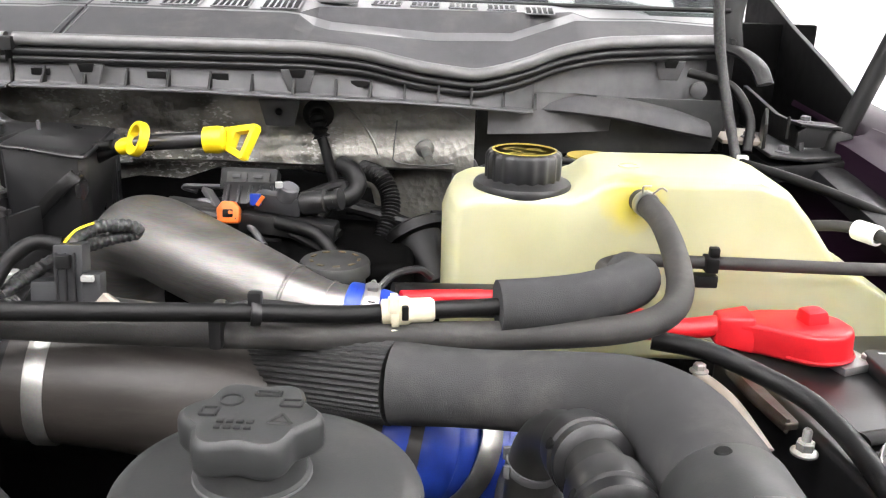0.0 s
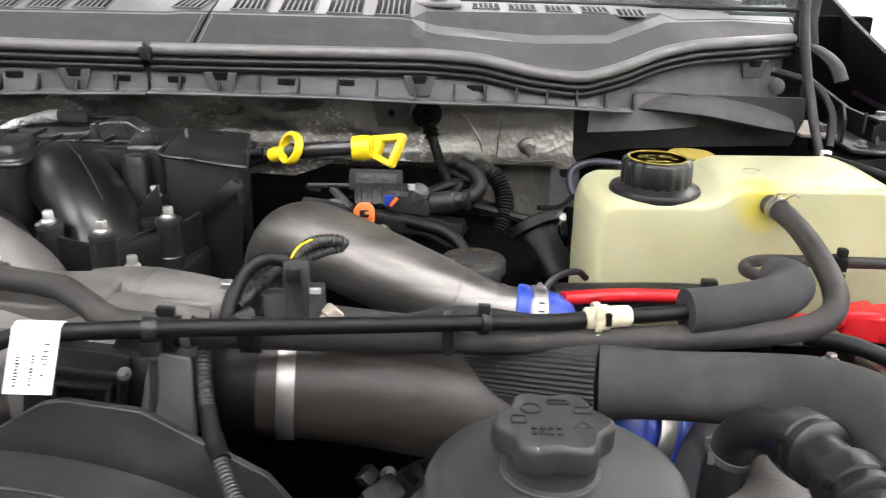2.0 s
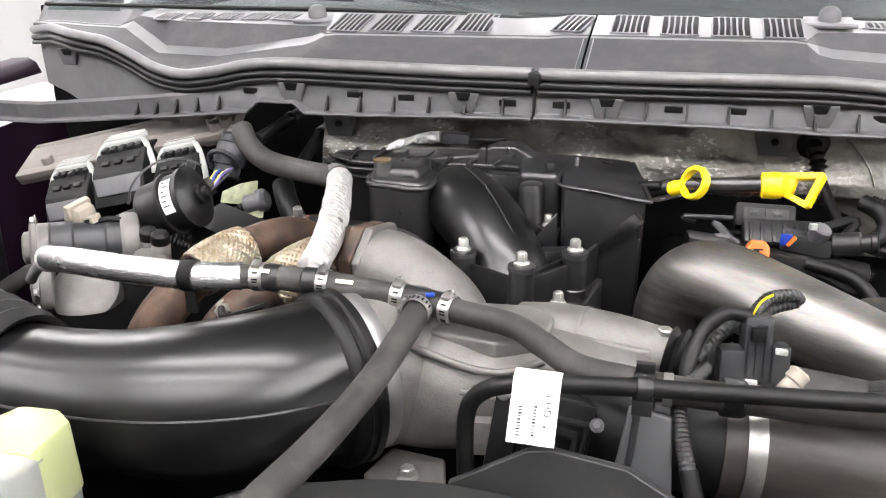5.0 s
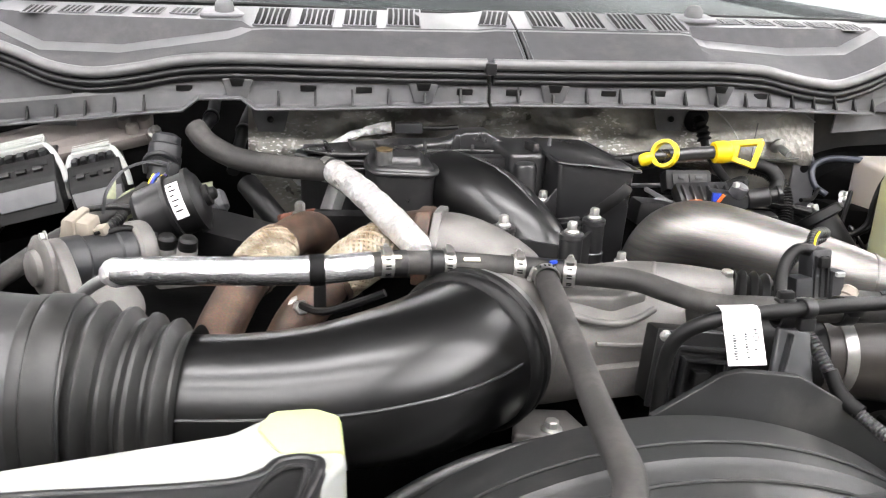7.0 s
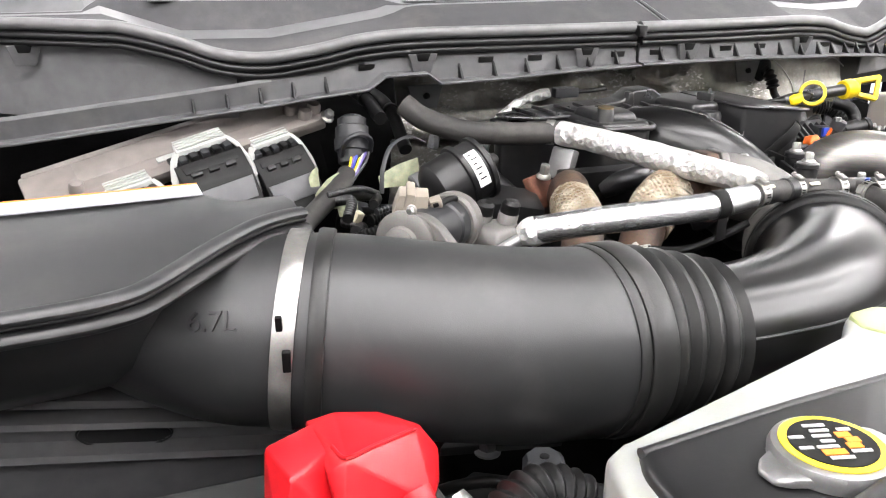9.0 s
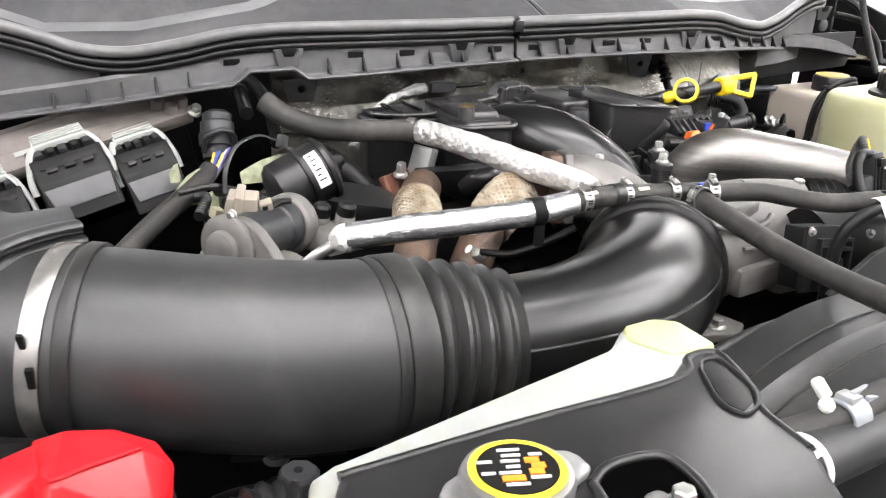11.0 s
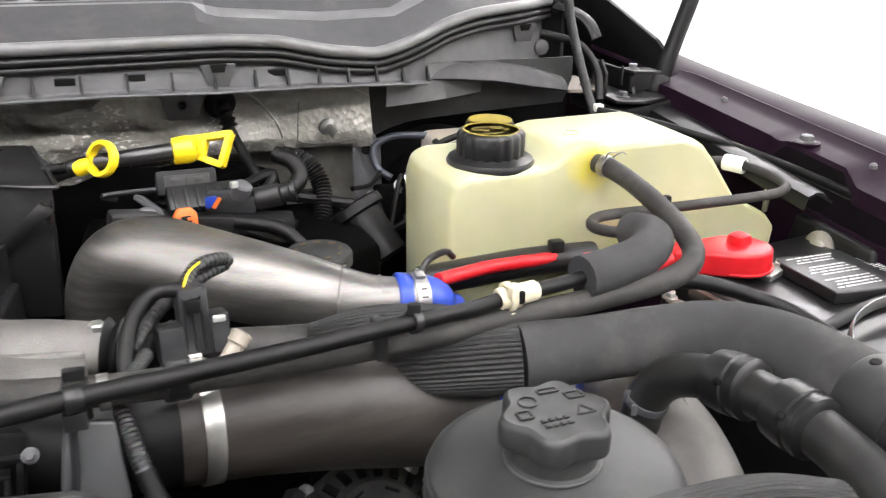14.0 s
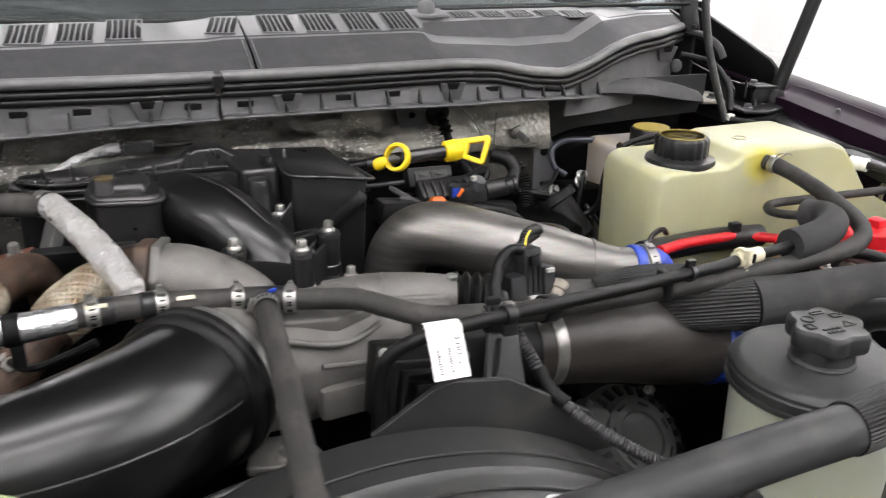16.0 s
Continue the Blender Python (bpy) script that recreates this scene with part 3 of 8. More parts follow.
cowl = group_root("cowl_panel", (XC, 1.0, 1.35), "dusty dark grey plastic cowl below the windscreen", "car trim")
for sgn in (-1, 1):
    lip_rows, top_rows = [], []
    table = side(XC + sgn, LIP_L, LIP_R)
    far = 0.80 if sgn > 0 else 0.89
    for x in xs_cowl(sgn, far):
        sy, sz = ramp(x, SEAL)
        ly, lz = ramp(x, table)
        d = abs(x - XC)
        k = 1.0 if sgn > 0 else max(0.0, min(1.0, (0.50 - d) / 0.08))
        zt = (sz - 0.022) * k + (lz + 0.026) * (1 - k)
        yt = (sy + 0.002) * k + (ly + 0.004) * (1 - k)
        lip_rows.append([(x, yt + 0.003, zt + 0.004), (x, yt, zt), (x, ly + 0.006, lz + 0.0055), (x, ly + 0.004, lz + 0.004), (x, ly - 0.006, lz + 0.003), (x, ly - 0.007, lz + 0.0015), (x, ly - 0.006, lz)])
    for x in ([XC + 0.0465, XC + 0.02] if sgn < 0 else []) + [v for v in xs_cowl(sgn, far) if sgn < 0 or v > XC + 0.052]:
        top_rows.append(top_row(x))
    if sgn > 0:
        top_rows.insert(0, top_row(XC + 0.0495))
    if sgn > 0:
        lip_rows = [r for r in lip_rows if r[0][0] < XC + 0.56]
    part("lip", sheet(lip_rows, 0.003, (0, 0.9, -0.2)), M_COWL, cowl, "grey plastic lip with stiffening teeth", 25)
    # sloping faces take the darker copy, ledge and top the sheen-pale one
    part("front_face", sheet([r[0:4] for r in top_rows], 0.003), M_COWLF, cowl, "grained dark grey sloping face", 20)
    part("ledge", sheet([r[3:5] for r in top_rows], 0.003), M_COWLTOP, cowl, "narrow ledge paled for its sheen", 13)
    part("recess_wall", sheet([r[4:6] for r in top_rows], 0.003), M_COWLF, cowl, "", 20)
    part("top_panel", sheet([r[5:9] for r in top_rows], 0.003), M_COWLTOP, cowl, "vented upper panel with sheen in its pale grey", 13)
    # gussets that stiffen the lip, coloured near-black for their shade
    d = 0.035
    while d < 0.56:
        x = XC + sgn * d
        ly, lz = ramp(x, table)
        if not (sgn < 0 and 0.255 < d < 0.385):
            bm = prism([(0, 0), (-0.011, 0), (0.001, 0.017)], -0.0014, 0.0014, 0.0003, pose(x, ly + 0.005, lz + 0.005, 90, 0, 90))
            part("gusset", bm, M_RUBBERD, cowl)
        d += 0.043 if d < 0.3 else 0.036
    # clips and small slots of the lip
    for d in (0.080, 0.297, 0.716):
        x = XC + sgn * d
        y, z = ramp(x, SEAL)
        c = part("clip", prism([(-0.018, 0.010), (-0.011, -0.013), (0.011, -0.013), (0.018, 0.010)], 0, 0.004, 0.0012, pose(x, y - 0.0015, z - 0.029, 97, 0, 0)), M_COWL, cowl)
        part("clip_hole", prism([(-0.009, 0.006), (-0.006, -0.003), (0.006, -0.003), (0.009, 0.006)], 0, 0.002, 0.0004, pose(x, y - 0.0050, z - 0.0245, 97, 0, 0)), M_INK, c)
    for d in (0.03, 0.15, 0.215, 0.36):
        x = XC + sgn * d
        y, z = ramp(x, SEAL)
        part("slot", box((x, y - 0.0005, z - 0.029), (0.019, 0.003, 0.007), 0.0005, (8, 0, 0)), M_RUBBERD, cowl)
# rounded bead, paled for its highlight, over two rubber beads along the front edge
for sgn, gap in ((-1, 0.004), (1, 0.004)):
    def line(dy, dz):
        return [(x, ramp(x, SEAL)[0] + dy, ramp(x, SEAL)[1] + dz) for x in xs_between(XC + sgn * gap, XC + sgn * (0.785 if sgn > 0 else 0.895), 0.03)]
    part("bead", tube(line(0.003, 0.0035), 0.0068, 16, 4), M_BEAD, cowl, "rounded plastic bead, highlight in its pale grey")
    part("seal", tube(line(0.0, -0.0088), 0.0042, 12, 4), M_SEAL, cowl, "black rubber bulb seal")
    part("seal", tube(line(-0.001, -0.0165), 0.0036, 12, 4), M_SEAL, cowl, "black rubber bulb seal")
    part("backing", tube(line(0.007, -0.013), 0.007, 8, 3), M_RUBBERD, cowl)
part("joint_clip", box((XC, 0.955, 1.4265), (0.013, 0.016, 0.014), 0.002), M_BLACK, cowl)
part("seam", box((XC + 0.0, 0.9555, 1.395), (0.003, 0.004, 0.030), 0.001), M_RUBBERD, cowl)
for x in (XC + 0.0420, XC + 0.0535):
    zz, aa = top_at(x, 1.0)
    part("seam_edge", box((x, 1.0, zz + 0.0004), (0.0012, 0.076, 0.0012), 0.0003, (aa, 0, 0)), M_COWLTOP, cowl)


def vent(x, y, w, h, lean):
    """A louvred opening: dark bed in a rim, with slim curved ribs."""
    z, tilt = top_at(x, y)
    z += 0.0012
    v = part("vent", box((x, y, z), (w, h, 0.0012), 0.0004, (tilt, 0, lean)), M_INK, cowl, "louvred air intake slots")
    n = max(5, int(round(w / 0.0072)))
    p = pose(x, y, z + 0.0005, tilt, 0, lean)
    for i in range(1, n):
        u = -w / 2 + w * i / n
        q = [p @ V(u, -h / 2, 0), p @ V(u + 0.003 * (0.5 - i / n), 0, 0.0003), p @ V(u, h / 2, 0)]
        part("louvre", tube(q, 0.0011, 6, 3), M_COWLTOP, v)
    o = [p @ V(-w / 2, -h / 2, 0), p @ V(w / 2, -h / 2, 0), p @ V(w / 2, h / 2, 0), p @ V(-w / 2, h / 2, 0), p @ V(-w / 2, -h / 2, 0)]
    bm = None
    for a, b in zip(o, o[1:]):
        bm = tube([a, b], 0.0009, 6, 1, bm=bm)
    part("rim", bm, M_COWLTOP, v)


for i in range(4):
    vent(XC + 0.092 + i * 0.0565, 1.083, 0.042, 0.060, 0)
    vent(XC - 0.094 - i * 0.0555, 1.081, 0.042, 0.056, -5)
for i in range(5):
    for sgn in (-1, 1):
        vent(XC + sgn * (0.375 + i * 0.046), 1.138, 0.034, 0.032, -8 if sgn < 0 else 0)
vent(XC + 0.024, 1.080, 0.036, 0.054, -14)

# ---- windscreen and wiper ----
glass_rows = [[(x, 1.123 + 0.062 * min(1, abs(x - XC) / 0.3) ** 2 + s * 0.75, 1.470 + s * 0.50) for s in (0, 0.5, 1)] for x in xs_between(XC - 0.80, XC + 0.80, 0.1)]
wind = group_root("windscreen", (XC, 1.3, 1.47), "sloped clear windscreen above the cowl", "windscreen")
pane = part("pane", sheet(glass_rows, 0.005), M_GLASS, wind)
pane.visible_shadow = False
part("edge_trim", tube([(r[0][0], r[0][1] - 0.004, r[0][2] + 0.004) for r in glass_rows], 0.003, 8, 3), M_RUBBERD, wind, "black rubber edge trim")
cab = group_root("cab", (XC, 2.6, 0.4), "dark painted pickup cab behind the windscreen", "car body")
part("roof", box((XC, 2.55, 1.98), (1.45, 1.3, 0.04), 0.015), M_PAINT, cab)
part("rear_wall", box((XC, 3.15, 1.2), (1.5, 0.05, 1.5), 0.01), M_PAINT, cab)
part("dashboard", box((XC, 1.75, 1.22), (1.5, 0.5, 0.45), 0.04), M_BLACK, cab)
for sgn in (-1, 1):
    part("door", box((XC + sgn * 0.86, 2.3, 0.95), (0.06, 1.6, 1.0), 0.02), M_PAINT, cab)
    part("pillar", tube([(XC + sgn * 0.80, 1.30, 1.46), (XC + sgn * 0.76, 1.65, 1.72), (XC + sgn * 0.71, 2.0, 1.97)], 0.035, 10), M_PAINT, cab)
# the raised hood that the gas struts hold up
hood = group_root("hood", (XC, 1.37, 1.70), "dark maroon hood raised on gas struts", "hood")
hr = [[(x, 1.37 - s * 0.42 - 0.03 * s * (1 - s), 1.70 + s * 1.15 + 0.05 * s * (1 - s)) for s in (0, 0.2, 0.4, 0.6, 0.8, 1.0)] for x in xs_between(XC - 0.86, XC + 0.86, 0.2)]
part("skin", sheet(hr, 0.004, (0, 0.8, 0.6)), M_PAINT, hood)
part("liner", sheet([[(XC + (p[0] - XC) * 0.93, p[1] - 0.012, p[2] - 0.012) for p in r] for r in hr], 0.006, (0, 0.8, 0.6)), M_RUBBERD, hood, "black insulating liner")
wiper = group_root("windscreen_wiper", (XC - 0.1, 1.31, 1.48), "black wiper arm resting on the windscreen", "wiper")
part("arm", tube([(-0.90, 1.24, 1.508), (-0.80, 1.25, 1.497), (-0.70, 1.25, 1.487), (-0.60, 1.245, 1.475), (-0.52, 1.23, 1.462)], 0.013, 14, oval=(1.0, 0.6)), M_GREYP, wiper, "dark grey tapered wiper arm")
part("blade", tube([(-1.05, 1.21, 1.492), (-0.90, 1.215, 1.488), (-0.76, 1.22, 1.484)], 0.005, 8), M_RUBBERD, wiper)
part("blade", tube([(-0.62, 1.245, 1.500), (-0.40, 1.255, 1.506), (-0.10, 1.265, 1.510), (0.15, 1.29, 1.512)], 0.0055, 8), M_RUBBERD, wiper)
for x, z in ((XC + 0.314, 1.4785), (XC - 0.324, 1.470)):
    nz_ = part("nozzle", lathe([(0.0125, -0.004), (0.0125, 0.004), (0.0115, 0.010), (0.008, 0.014), (0.003, 0.0155)], (x, 1.122, z), (0, -0.25, 1), 20), M_PLATE, wiper, "rounded grey washer nozzle")
    part("nozzle_base", prism([(-0.030, -0.018), (0.030, -0.018), (0.027, 0.018), (-0.027, 0.018)], -0.006, 0.0, 0.0025, pose(x, 1.122, z, 8, 0, 0)), M_COWLTOP, nz_)


# ---- the bulkhead ----
def wrinkle(x, z):
    return 0.010 * noise.noise(V(x * 9, z * 14, 0.3)) + 0.004 * noise.noise(V(x * 30, z * 40, 2.0)) + 0.002 * noise.noise(V(x * 70, z * 90, 5.0))


fw = group_root("bulkhead", (XC, 1.06, 0.9), "bulkhead covered with crinkled black foil heat shield", "car body")
def shield_y(x, z):
    """The foil bellies forward to a rolled lower edge, then steps back behind it."""
    lip = 1.287 + 0.006 * noise.noise(V(x * 14, 0.0, 7.0))
    smooth = max(0.0, min(1.0, (x + 0.13) / 0.06))
    belly = 0.020 * max(0.0, min(1.0, (1.37 - z) / 0.07))
    y = 1.067 + wrinkle(x, z) * (1 - 0.75 * smooth) - belly
    return y + (0.034 * max(0.0, min(1.0, (lip - z) / 0.006)) if z < lip else 0.0)


rows = [[(x, shield_y(x, z), z) for x in xs_between(-0.745, 0.035, 0.007)] for z in [1.40 - 0.005 * i for i in range(42)] + [1.15, 1.1]]
part("heat_shield", sheet(rows, 0.003, (0, 1, 0)), M_SHIELD, fw, "crinkled black and silver foil heat shield")
part("lower_insulation", prism([(-0.42, 1.10), (-0.42, 1.255), (-0.36, 1.268), (-0.31, 1.266), (-0.265, 1.282), (-0.22, 1.279), (-0.17, 1.283), (-0.12, 1.276), (-0.085, 1.262), (-0.07, 1.20), (-0.07, 1.10)], -0.003, 0.003, 0.001, Matrix(((1, 0, 0, 0), (0, 0, 1, 1.050), (0, 1, 0, 0), (0, 0, 0, 1)))), M_DARK, fw, "black insulation below the foil")
# near-black sheet for the shade behind the lip
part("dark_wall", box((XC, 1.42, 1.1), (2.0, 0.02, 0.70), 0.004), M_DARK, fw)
for x, z in ((-0.188, 1.352), (-0.715, 1.346)):
    p = part("plate", prism([(-0.024, 0.014), (-0.016, -0.016), (0.016, -0.016), (0.024, 0.014)], 0, 0.003, 0.001, pose(x, 1.036, z, 90, 0, 0)), M_PLATE, fw)
    part("pin", lathe([(0.004, 0), (0.004, 0.004), (0.0015, 0.006)], (x, 1.032, z), (0, -1, 0.3), 12), M_INK, p)
for pts, r in (([(-0.80, 1.30, 1.345), (-0.795, 1.15, 1.350), (-0.79, 1.05, 1.345), (-0.80, 0.97, 1.335)], 0.008), ([(-0.745, 1.30, 1.33), (-0.748, 1.15, 1.335), (-0.752, 1.06, 1.325), (-0.76, 0.99, 1.29)], 0.008)):
    bp = part("bulkhead_pipe", tube(pts, r, 14), M_RUBBERD, fw)
    part("clamp", ring_band(pts[2], (0.05, 1, 0.1), r, 0.008, 0.002), M_BLACK, bp)
part("stud", lathe([(0.011, -0.002), (0.011, 0.001), (0.0055, 0.004), (0.0055, 0.022), (0.0045, 0.024)], (-0.022, 1.043, 1.314), (0.25, -1, -0.3), 16), M_BOLT, fw)
part("pad_edge", tube([(-0.055, 1.046, 1.345), (-0.058, 1.043, 1.31), (-0.055, 1.043, 1.297), (-0.02, 1.042, 1.294), (0.012, 1.042, 1.297)], 0.0008, 6), M_PLATE, fw)
grommet = part("grommet", lathe([(0.017, 0), (0.018, 0.004), (0.013, 0.008), (0.010, 0.010)], (-0.146, 1.048, 1.350), (0.1, -1, -0.15), 22), M_RUBBERD, fw)
part("elbow", tube([(-0.146, 1.045, 1.350), (-0.145, 1.033, 1.346), (-0.142, 1.027, 1.336), (-0.139, 1.025, 1.326)], 0.0085, 14, rib=(0.007, 0.0014)), M_RUBBERD, grommet, "ribbed black sensor elbow")
part("sealant_line", tube([(-0.118, 1.052, 1.362), (-0.100, 1.047, 1.347), (-0.084, 1.042, 1.325), (-0.076, 1.042, 1.305)], 0.0012, 6), M_CLAMP, fw)
part("sealant_line", tube([(-0.03, 1.050, 1.350), (0.000, 1.046, 1.362), (0.03, 1.048, 1.347)], 0.001, 6), M_CLAMP, fw)

# side plates and rubber flaps under the ends of the cowl
for sgn in (-1, 1):
    rows = []
    for x in xs_between(XC + sgn * 0.50, XC + sgn * (0.778 if sgn > 0 else 0.89), 0.02):
        sy, sz = ramp(x, SEAL)
        rows.append([(x, sy + 0.012, sz - 0.004), (x, sy + 0.012, sz - 0.04), (x, sy + 0.015, 1.335)])
    part("side_plate", sheet(rows, 0.003, (0, 1, 0)), M_PLATE, cowl, "flat grey plastic end plate")
    if sgn < 0:
        continue
    fl = []
    for x in xs_between(-0.020, 0.310, 0.015):
        zt, zb = ramp(x, FLAP_TOP)[1], ramp(x, FLAP_FOOT)[1]
        y = 1.062 - 0.010 * math.sin((x + 0.02) * 9.5)
        fl.append([(x, ramp(x, SEAL)[0] + 0.010, zt + 0.005), (x, y + 0.016, zt + 0.003), (x, y + 0.006, zt), (x, y - 0.001, zt * 0.6 + zb * 0.4), (x, y - 0.004, zb + 0.003), (x, y, zb)])
    part("flap", sheet(fl, 0.003, (0, 1, -0.2)), M_COWLF, cowl, "grey rubber flap")
    arch = [(0.037, 1.375), (0.037, 1.279), (0.052, 1.288), (0.068, 1.295), (0.090, 1.301), (0.112, 1.304), (0.20, 1.309), (0.318, 1.314), (0.330, 1.345), (0.330, 1.375)]
    part("arch_panel", prism(arch, -0.002, 0.002, 0.0008, Matrix(((1, 0, 0, 0), (0, 0, 1, 1.088), (0, 1, 0, 0), (0, 0, 0, 1)))), M_SHROUD, cowl, "dark grey panel with an arched lower edge")
    part("plug", lathe([(0.011, 0), (0.0105, 0.003), (0.006, 0.005)], (XC + sgn * 0.762, 1.145, 1.379), (0, -1, 0), 18), M_COWL, cowl)

# ---- body sides ----
def fender(sgn):
    f = group_root("fender", (XC + sgn * 0.95, 0.6, 0.5), "dark maroon painted front fender of a pickup", "fender", "truck fenders")
    def X(v):
        return XC + sgn * v
    rows = []
    for y in [1.32, 1.2, 1.1, 1.0, 0.9, 0.8, 0.7, 0.6, 0.5, 0.4, 0.25, 0.1]:
        s = (1.10 - y) * 0.075
        rows.append([(X(0.944), y, 1.334 - s * 0.6), (X(0.952), y, 1.347 - s * 0.8), (X(0.968), y, 1.355 - s * 0.8), (X(1.0), y, 1.353 - s * 0.8), (X(1.05), y, 1.335 - s), (X(1.09), y, 1.27 - s), (X(1.11), y, 1.1), (X(1.12), y, 0.7)])
    part("wing", sheet(rows, 0.002, (0, 0, -1)), M_PAINT, f)
    def shelf_z(y):
        return 1.338 - 0.072 * max(0.0, 1.04 - y)
    for y in (0.79, 0.52):
        bo = part("bolt", hexbolt((X(0.922), y, shelf_z(y) + 0.001), (0, 0, 1), 0.0075, 0.007), M_GREYF, f, "painted flange bolt")
        part("washer", lathe([(0.015, 0), (0.015, 0.0015), (0.009, 0.0022)], (X(0.922), y, shelf_z(y) + 0.0005), (0, 0, 1), 24), M_PAINT, bo)
    for y in (0.95, 0.70):
        part("clip_pin", lathe([(0.004, 0), (0.004, 0.004), (0.002, 0.006)], (X(0.930), y, shelf_z(y) + 0.002), (0, 0, 1), 10), M_GREYF, f)
    rows = [[(X(0.87), y, 0.6), (X(0.885), y, 1.0), (X(0.893), y, 1.22), (X(0.897), y, 1.28 - (1.1 - y) * 0.06)] for y in [1.3, 1.0, 0.8, 0.6, 0.4, 0.1]]
    part("inner_panel", sheet(rows, 0.003, (sgn, 0, 0)), M_PAINT, f)
    rows = []
    for i in range(91):
        y = 1.08 - i * 0.0075
        step = min(1.0, max(0.0, ((0.83 - y) % 0.27) / 0.02)) if y < 0.83 else 0.0
        tab = step * min(1.0, max(0.0, (0.14 - (0.83 - y) % 0.27) / 0.03)) if y < 0.83 else 0.0
        low = step * (1.0 - tab)
        z = shelf_z(y) - 0.010 * low
        edge = 0.908 + 0.006 * tab - 0.006 * low
        lip = 0.024 - 0.019 * tab - 0.006 * low
        rows.append([(X(0.953), y, shelf_z(y) + 0.012), (X(0.946), y, shelf_z(y) + 0.005), (X(0.936), y, shelf_z(y) + 0.002 - 0.004 * low), (X(edge + 0.006), y, z - 0.001), (X(edge), y, z - 0.003), (X(edge - 0.002), y, z - 0.003 - lip)])
    part("flange", sheet(rows, 0.002, (sgn, 0, 0)), M_PAINT, f, "scalloped inner flange")
    ch_rows = []
    for u in [i / 14 for i in range(15)]:
        c = V(X(0.910 - 0.045 * u), 1.10 - 0.40 * u, 1.314 - 0.020 * u)
        w = 0.034 - 0.016 * u
        ch_rows.append([c + V(-sgn * w, 0, -0.014), c + V(-sgn * w * 0.86, 0, -0.002), c + V(-sgn * w * 0.3, 0, 0.002), c + V(sgn * w * 0.3, 0, 0.0), c + V(sgn * w * 0.6, 0, -0.006), c + V(sgn * w, 0, -0.010)])
    part("side_channel", sheet(ch_rows, 0.003, (0, 0, -1)), M_SEAL, f, "black pressed steel channel")
    bb = part("bracket", prism([(-0.07, -0.05), (0.07, -0.05), (0.06, 0.035), (-0.05, 0.04)], 0, 0.012, 0.006, pose(X(0.897), 0.70, 1.215, 90, 0, -sgn * 90)), M_BLACK, f)
    part("washer", lathe([(0.018, 0), (0.018, 0.002), (0.008, 0.003), (0.008, 0.008), (0.004, 0.009)], (X(0.905) - sgn * 0.024, 0.704, 1.231), (-sgn, -0.2, 0.2), 22), M_BOLT, bb)
    return f


fender(1)
fender(-1)
# bay floor and nose panel coloured near-black as deep shade
thing("engine_bay_floor", box((XC, 0.70, 0.80), (1.9, 1.5, 0.02), 0.004), M_DARK, "near-black floor with the engine bay's deep shade in its colour", "car body")
thing("radiator_support", box((XC, -0.02, 0.95), (1.8, 0.04, 0.42), 0.006), M_DARK, "radiator support at the truck's nose, near-black for shade", "car body")


# ---- coolant expansion tank ----
tank = group_root("coolant_tank", (0.2, 0.79, 1.20), "yellowed translucent coolant expansion tank with black cap", "tank")
out = [(0.0, 1.195), (-0.001, 1.314), (0.004, 1.330), (0.016, 1.336), (0.110, 1.337), (0.122, 1.342), (0.133, 1.351), (0.15, 1.355), (0.265, 1.357), (0.290, 1.348), (0.308, 1.328), (0.340, 1.285), (0.385, 1.262), (0.400, 1.245), (0.398, 1.225), (0.385, 1.195)]
body = bmesh.new()
ys = [(0.738, 0.955, -0.006), (0.744, 0.985, -0.002), (0.755, 1.0, 0.0), (0.80, 1.0, 0.001), (0.845, 1.0, 0.0), (0.858, 0.985, -0.002), (0.864, 0.95, -0.006)]
rings = []
for y, s, dz in ys:
    ring = []
    for x, z in out:
        xx = 0.2 + (x - 0.2) * (1 - (1 - s) * 0.55)
        zz = 1.28 + (z - 1.28) * (1 - (1 - s) * 1.1)
        if x < 0.06:
            xx += 0.0055 + 2.4 * (y - 0.800) ** 2
        ring.append(body.verts.new((xx, y, zz)))
    rings.append(ring)
n = len(out)
for a, b in zip(rings, rings[1:]):
    for k in range(n):
        body.faces.new((a[k], b[k], b[(k + 1) % n], a[(k + 1) % n]))
body.faces.new(rings[0])
body.faces.new(rings[-1][::-1])
bmesh.ops.recalc_face_normals(body, faces=body.faces)
bmesh.ops.bevel(body, geom=[e for e in body.edges if e.calc_face_angle(0) > 0.35], offset=0.004, segments=3, affect="EDGES", profile=0.5)
part("body", body, M_TANK, tank, "", 60)
cx, cy = 0.0735, 0.782
cap = part("cap", lathe([(0.0315, 1.342), (0.032, 1.346), (0.032, 1.364), (0.0305, 1.3665), (0.029, 1.3675), (0.0275, 1.368), (0.0267, 1.3668), (0.01, 1.3668)], (cx, cy, 0), (0, 0, 1), 108, (18, 0.026)), M_BLACK, tank, "ribbed black plastic cap")
part("yellow_ring", lathe([(0.0275, 0), (0.0275, 0.0012), (0.0261, 0.0014), (0.0261, 0.0)], (cx, cy, 1.3672), (0, 0, 1), 40), M_GOLD, cap)
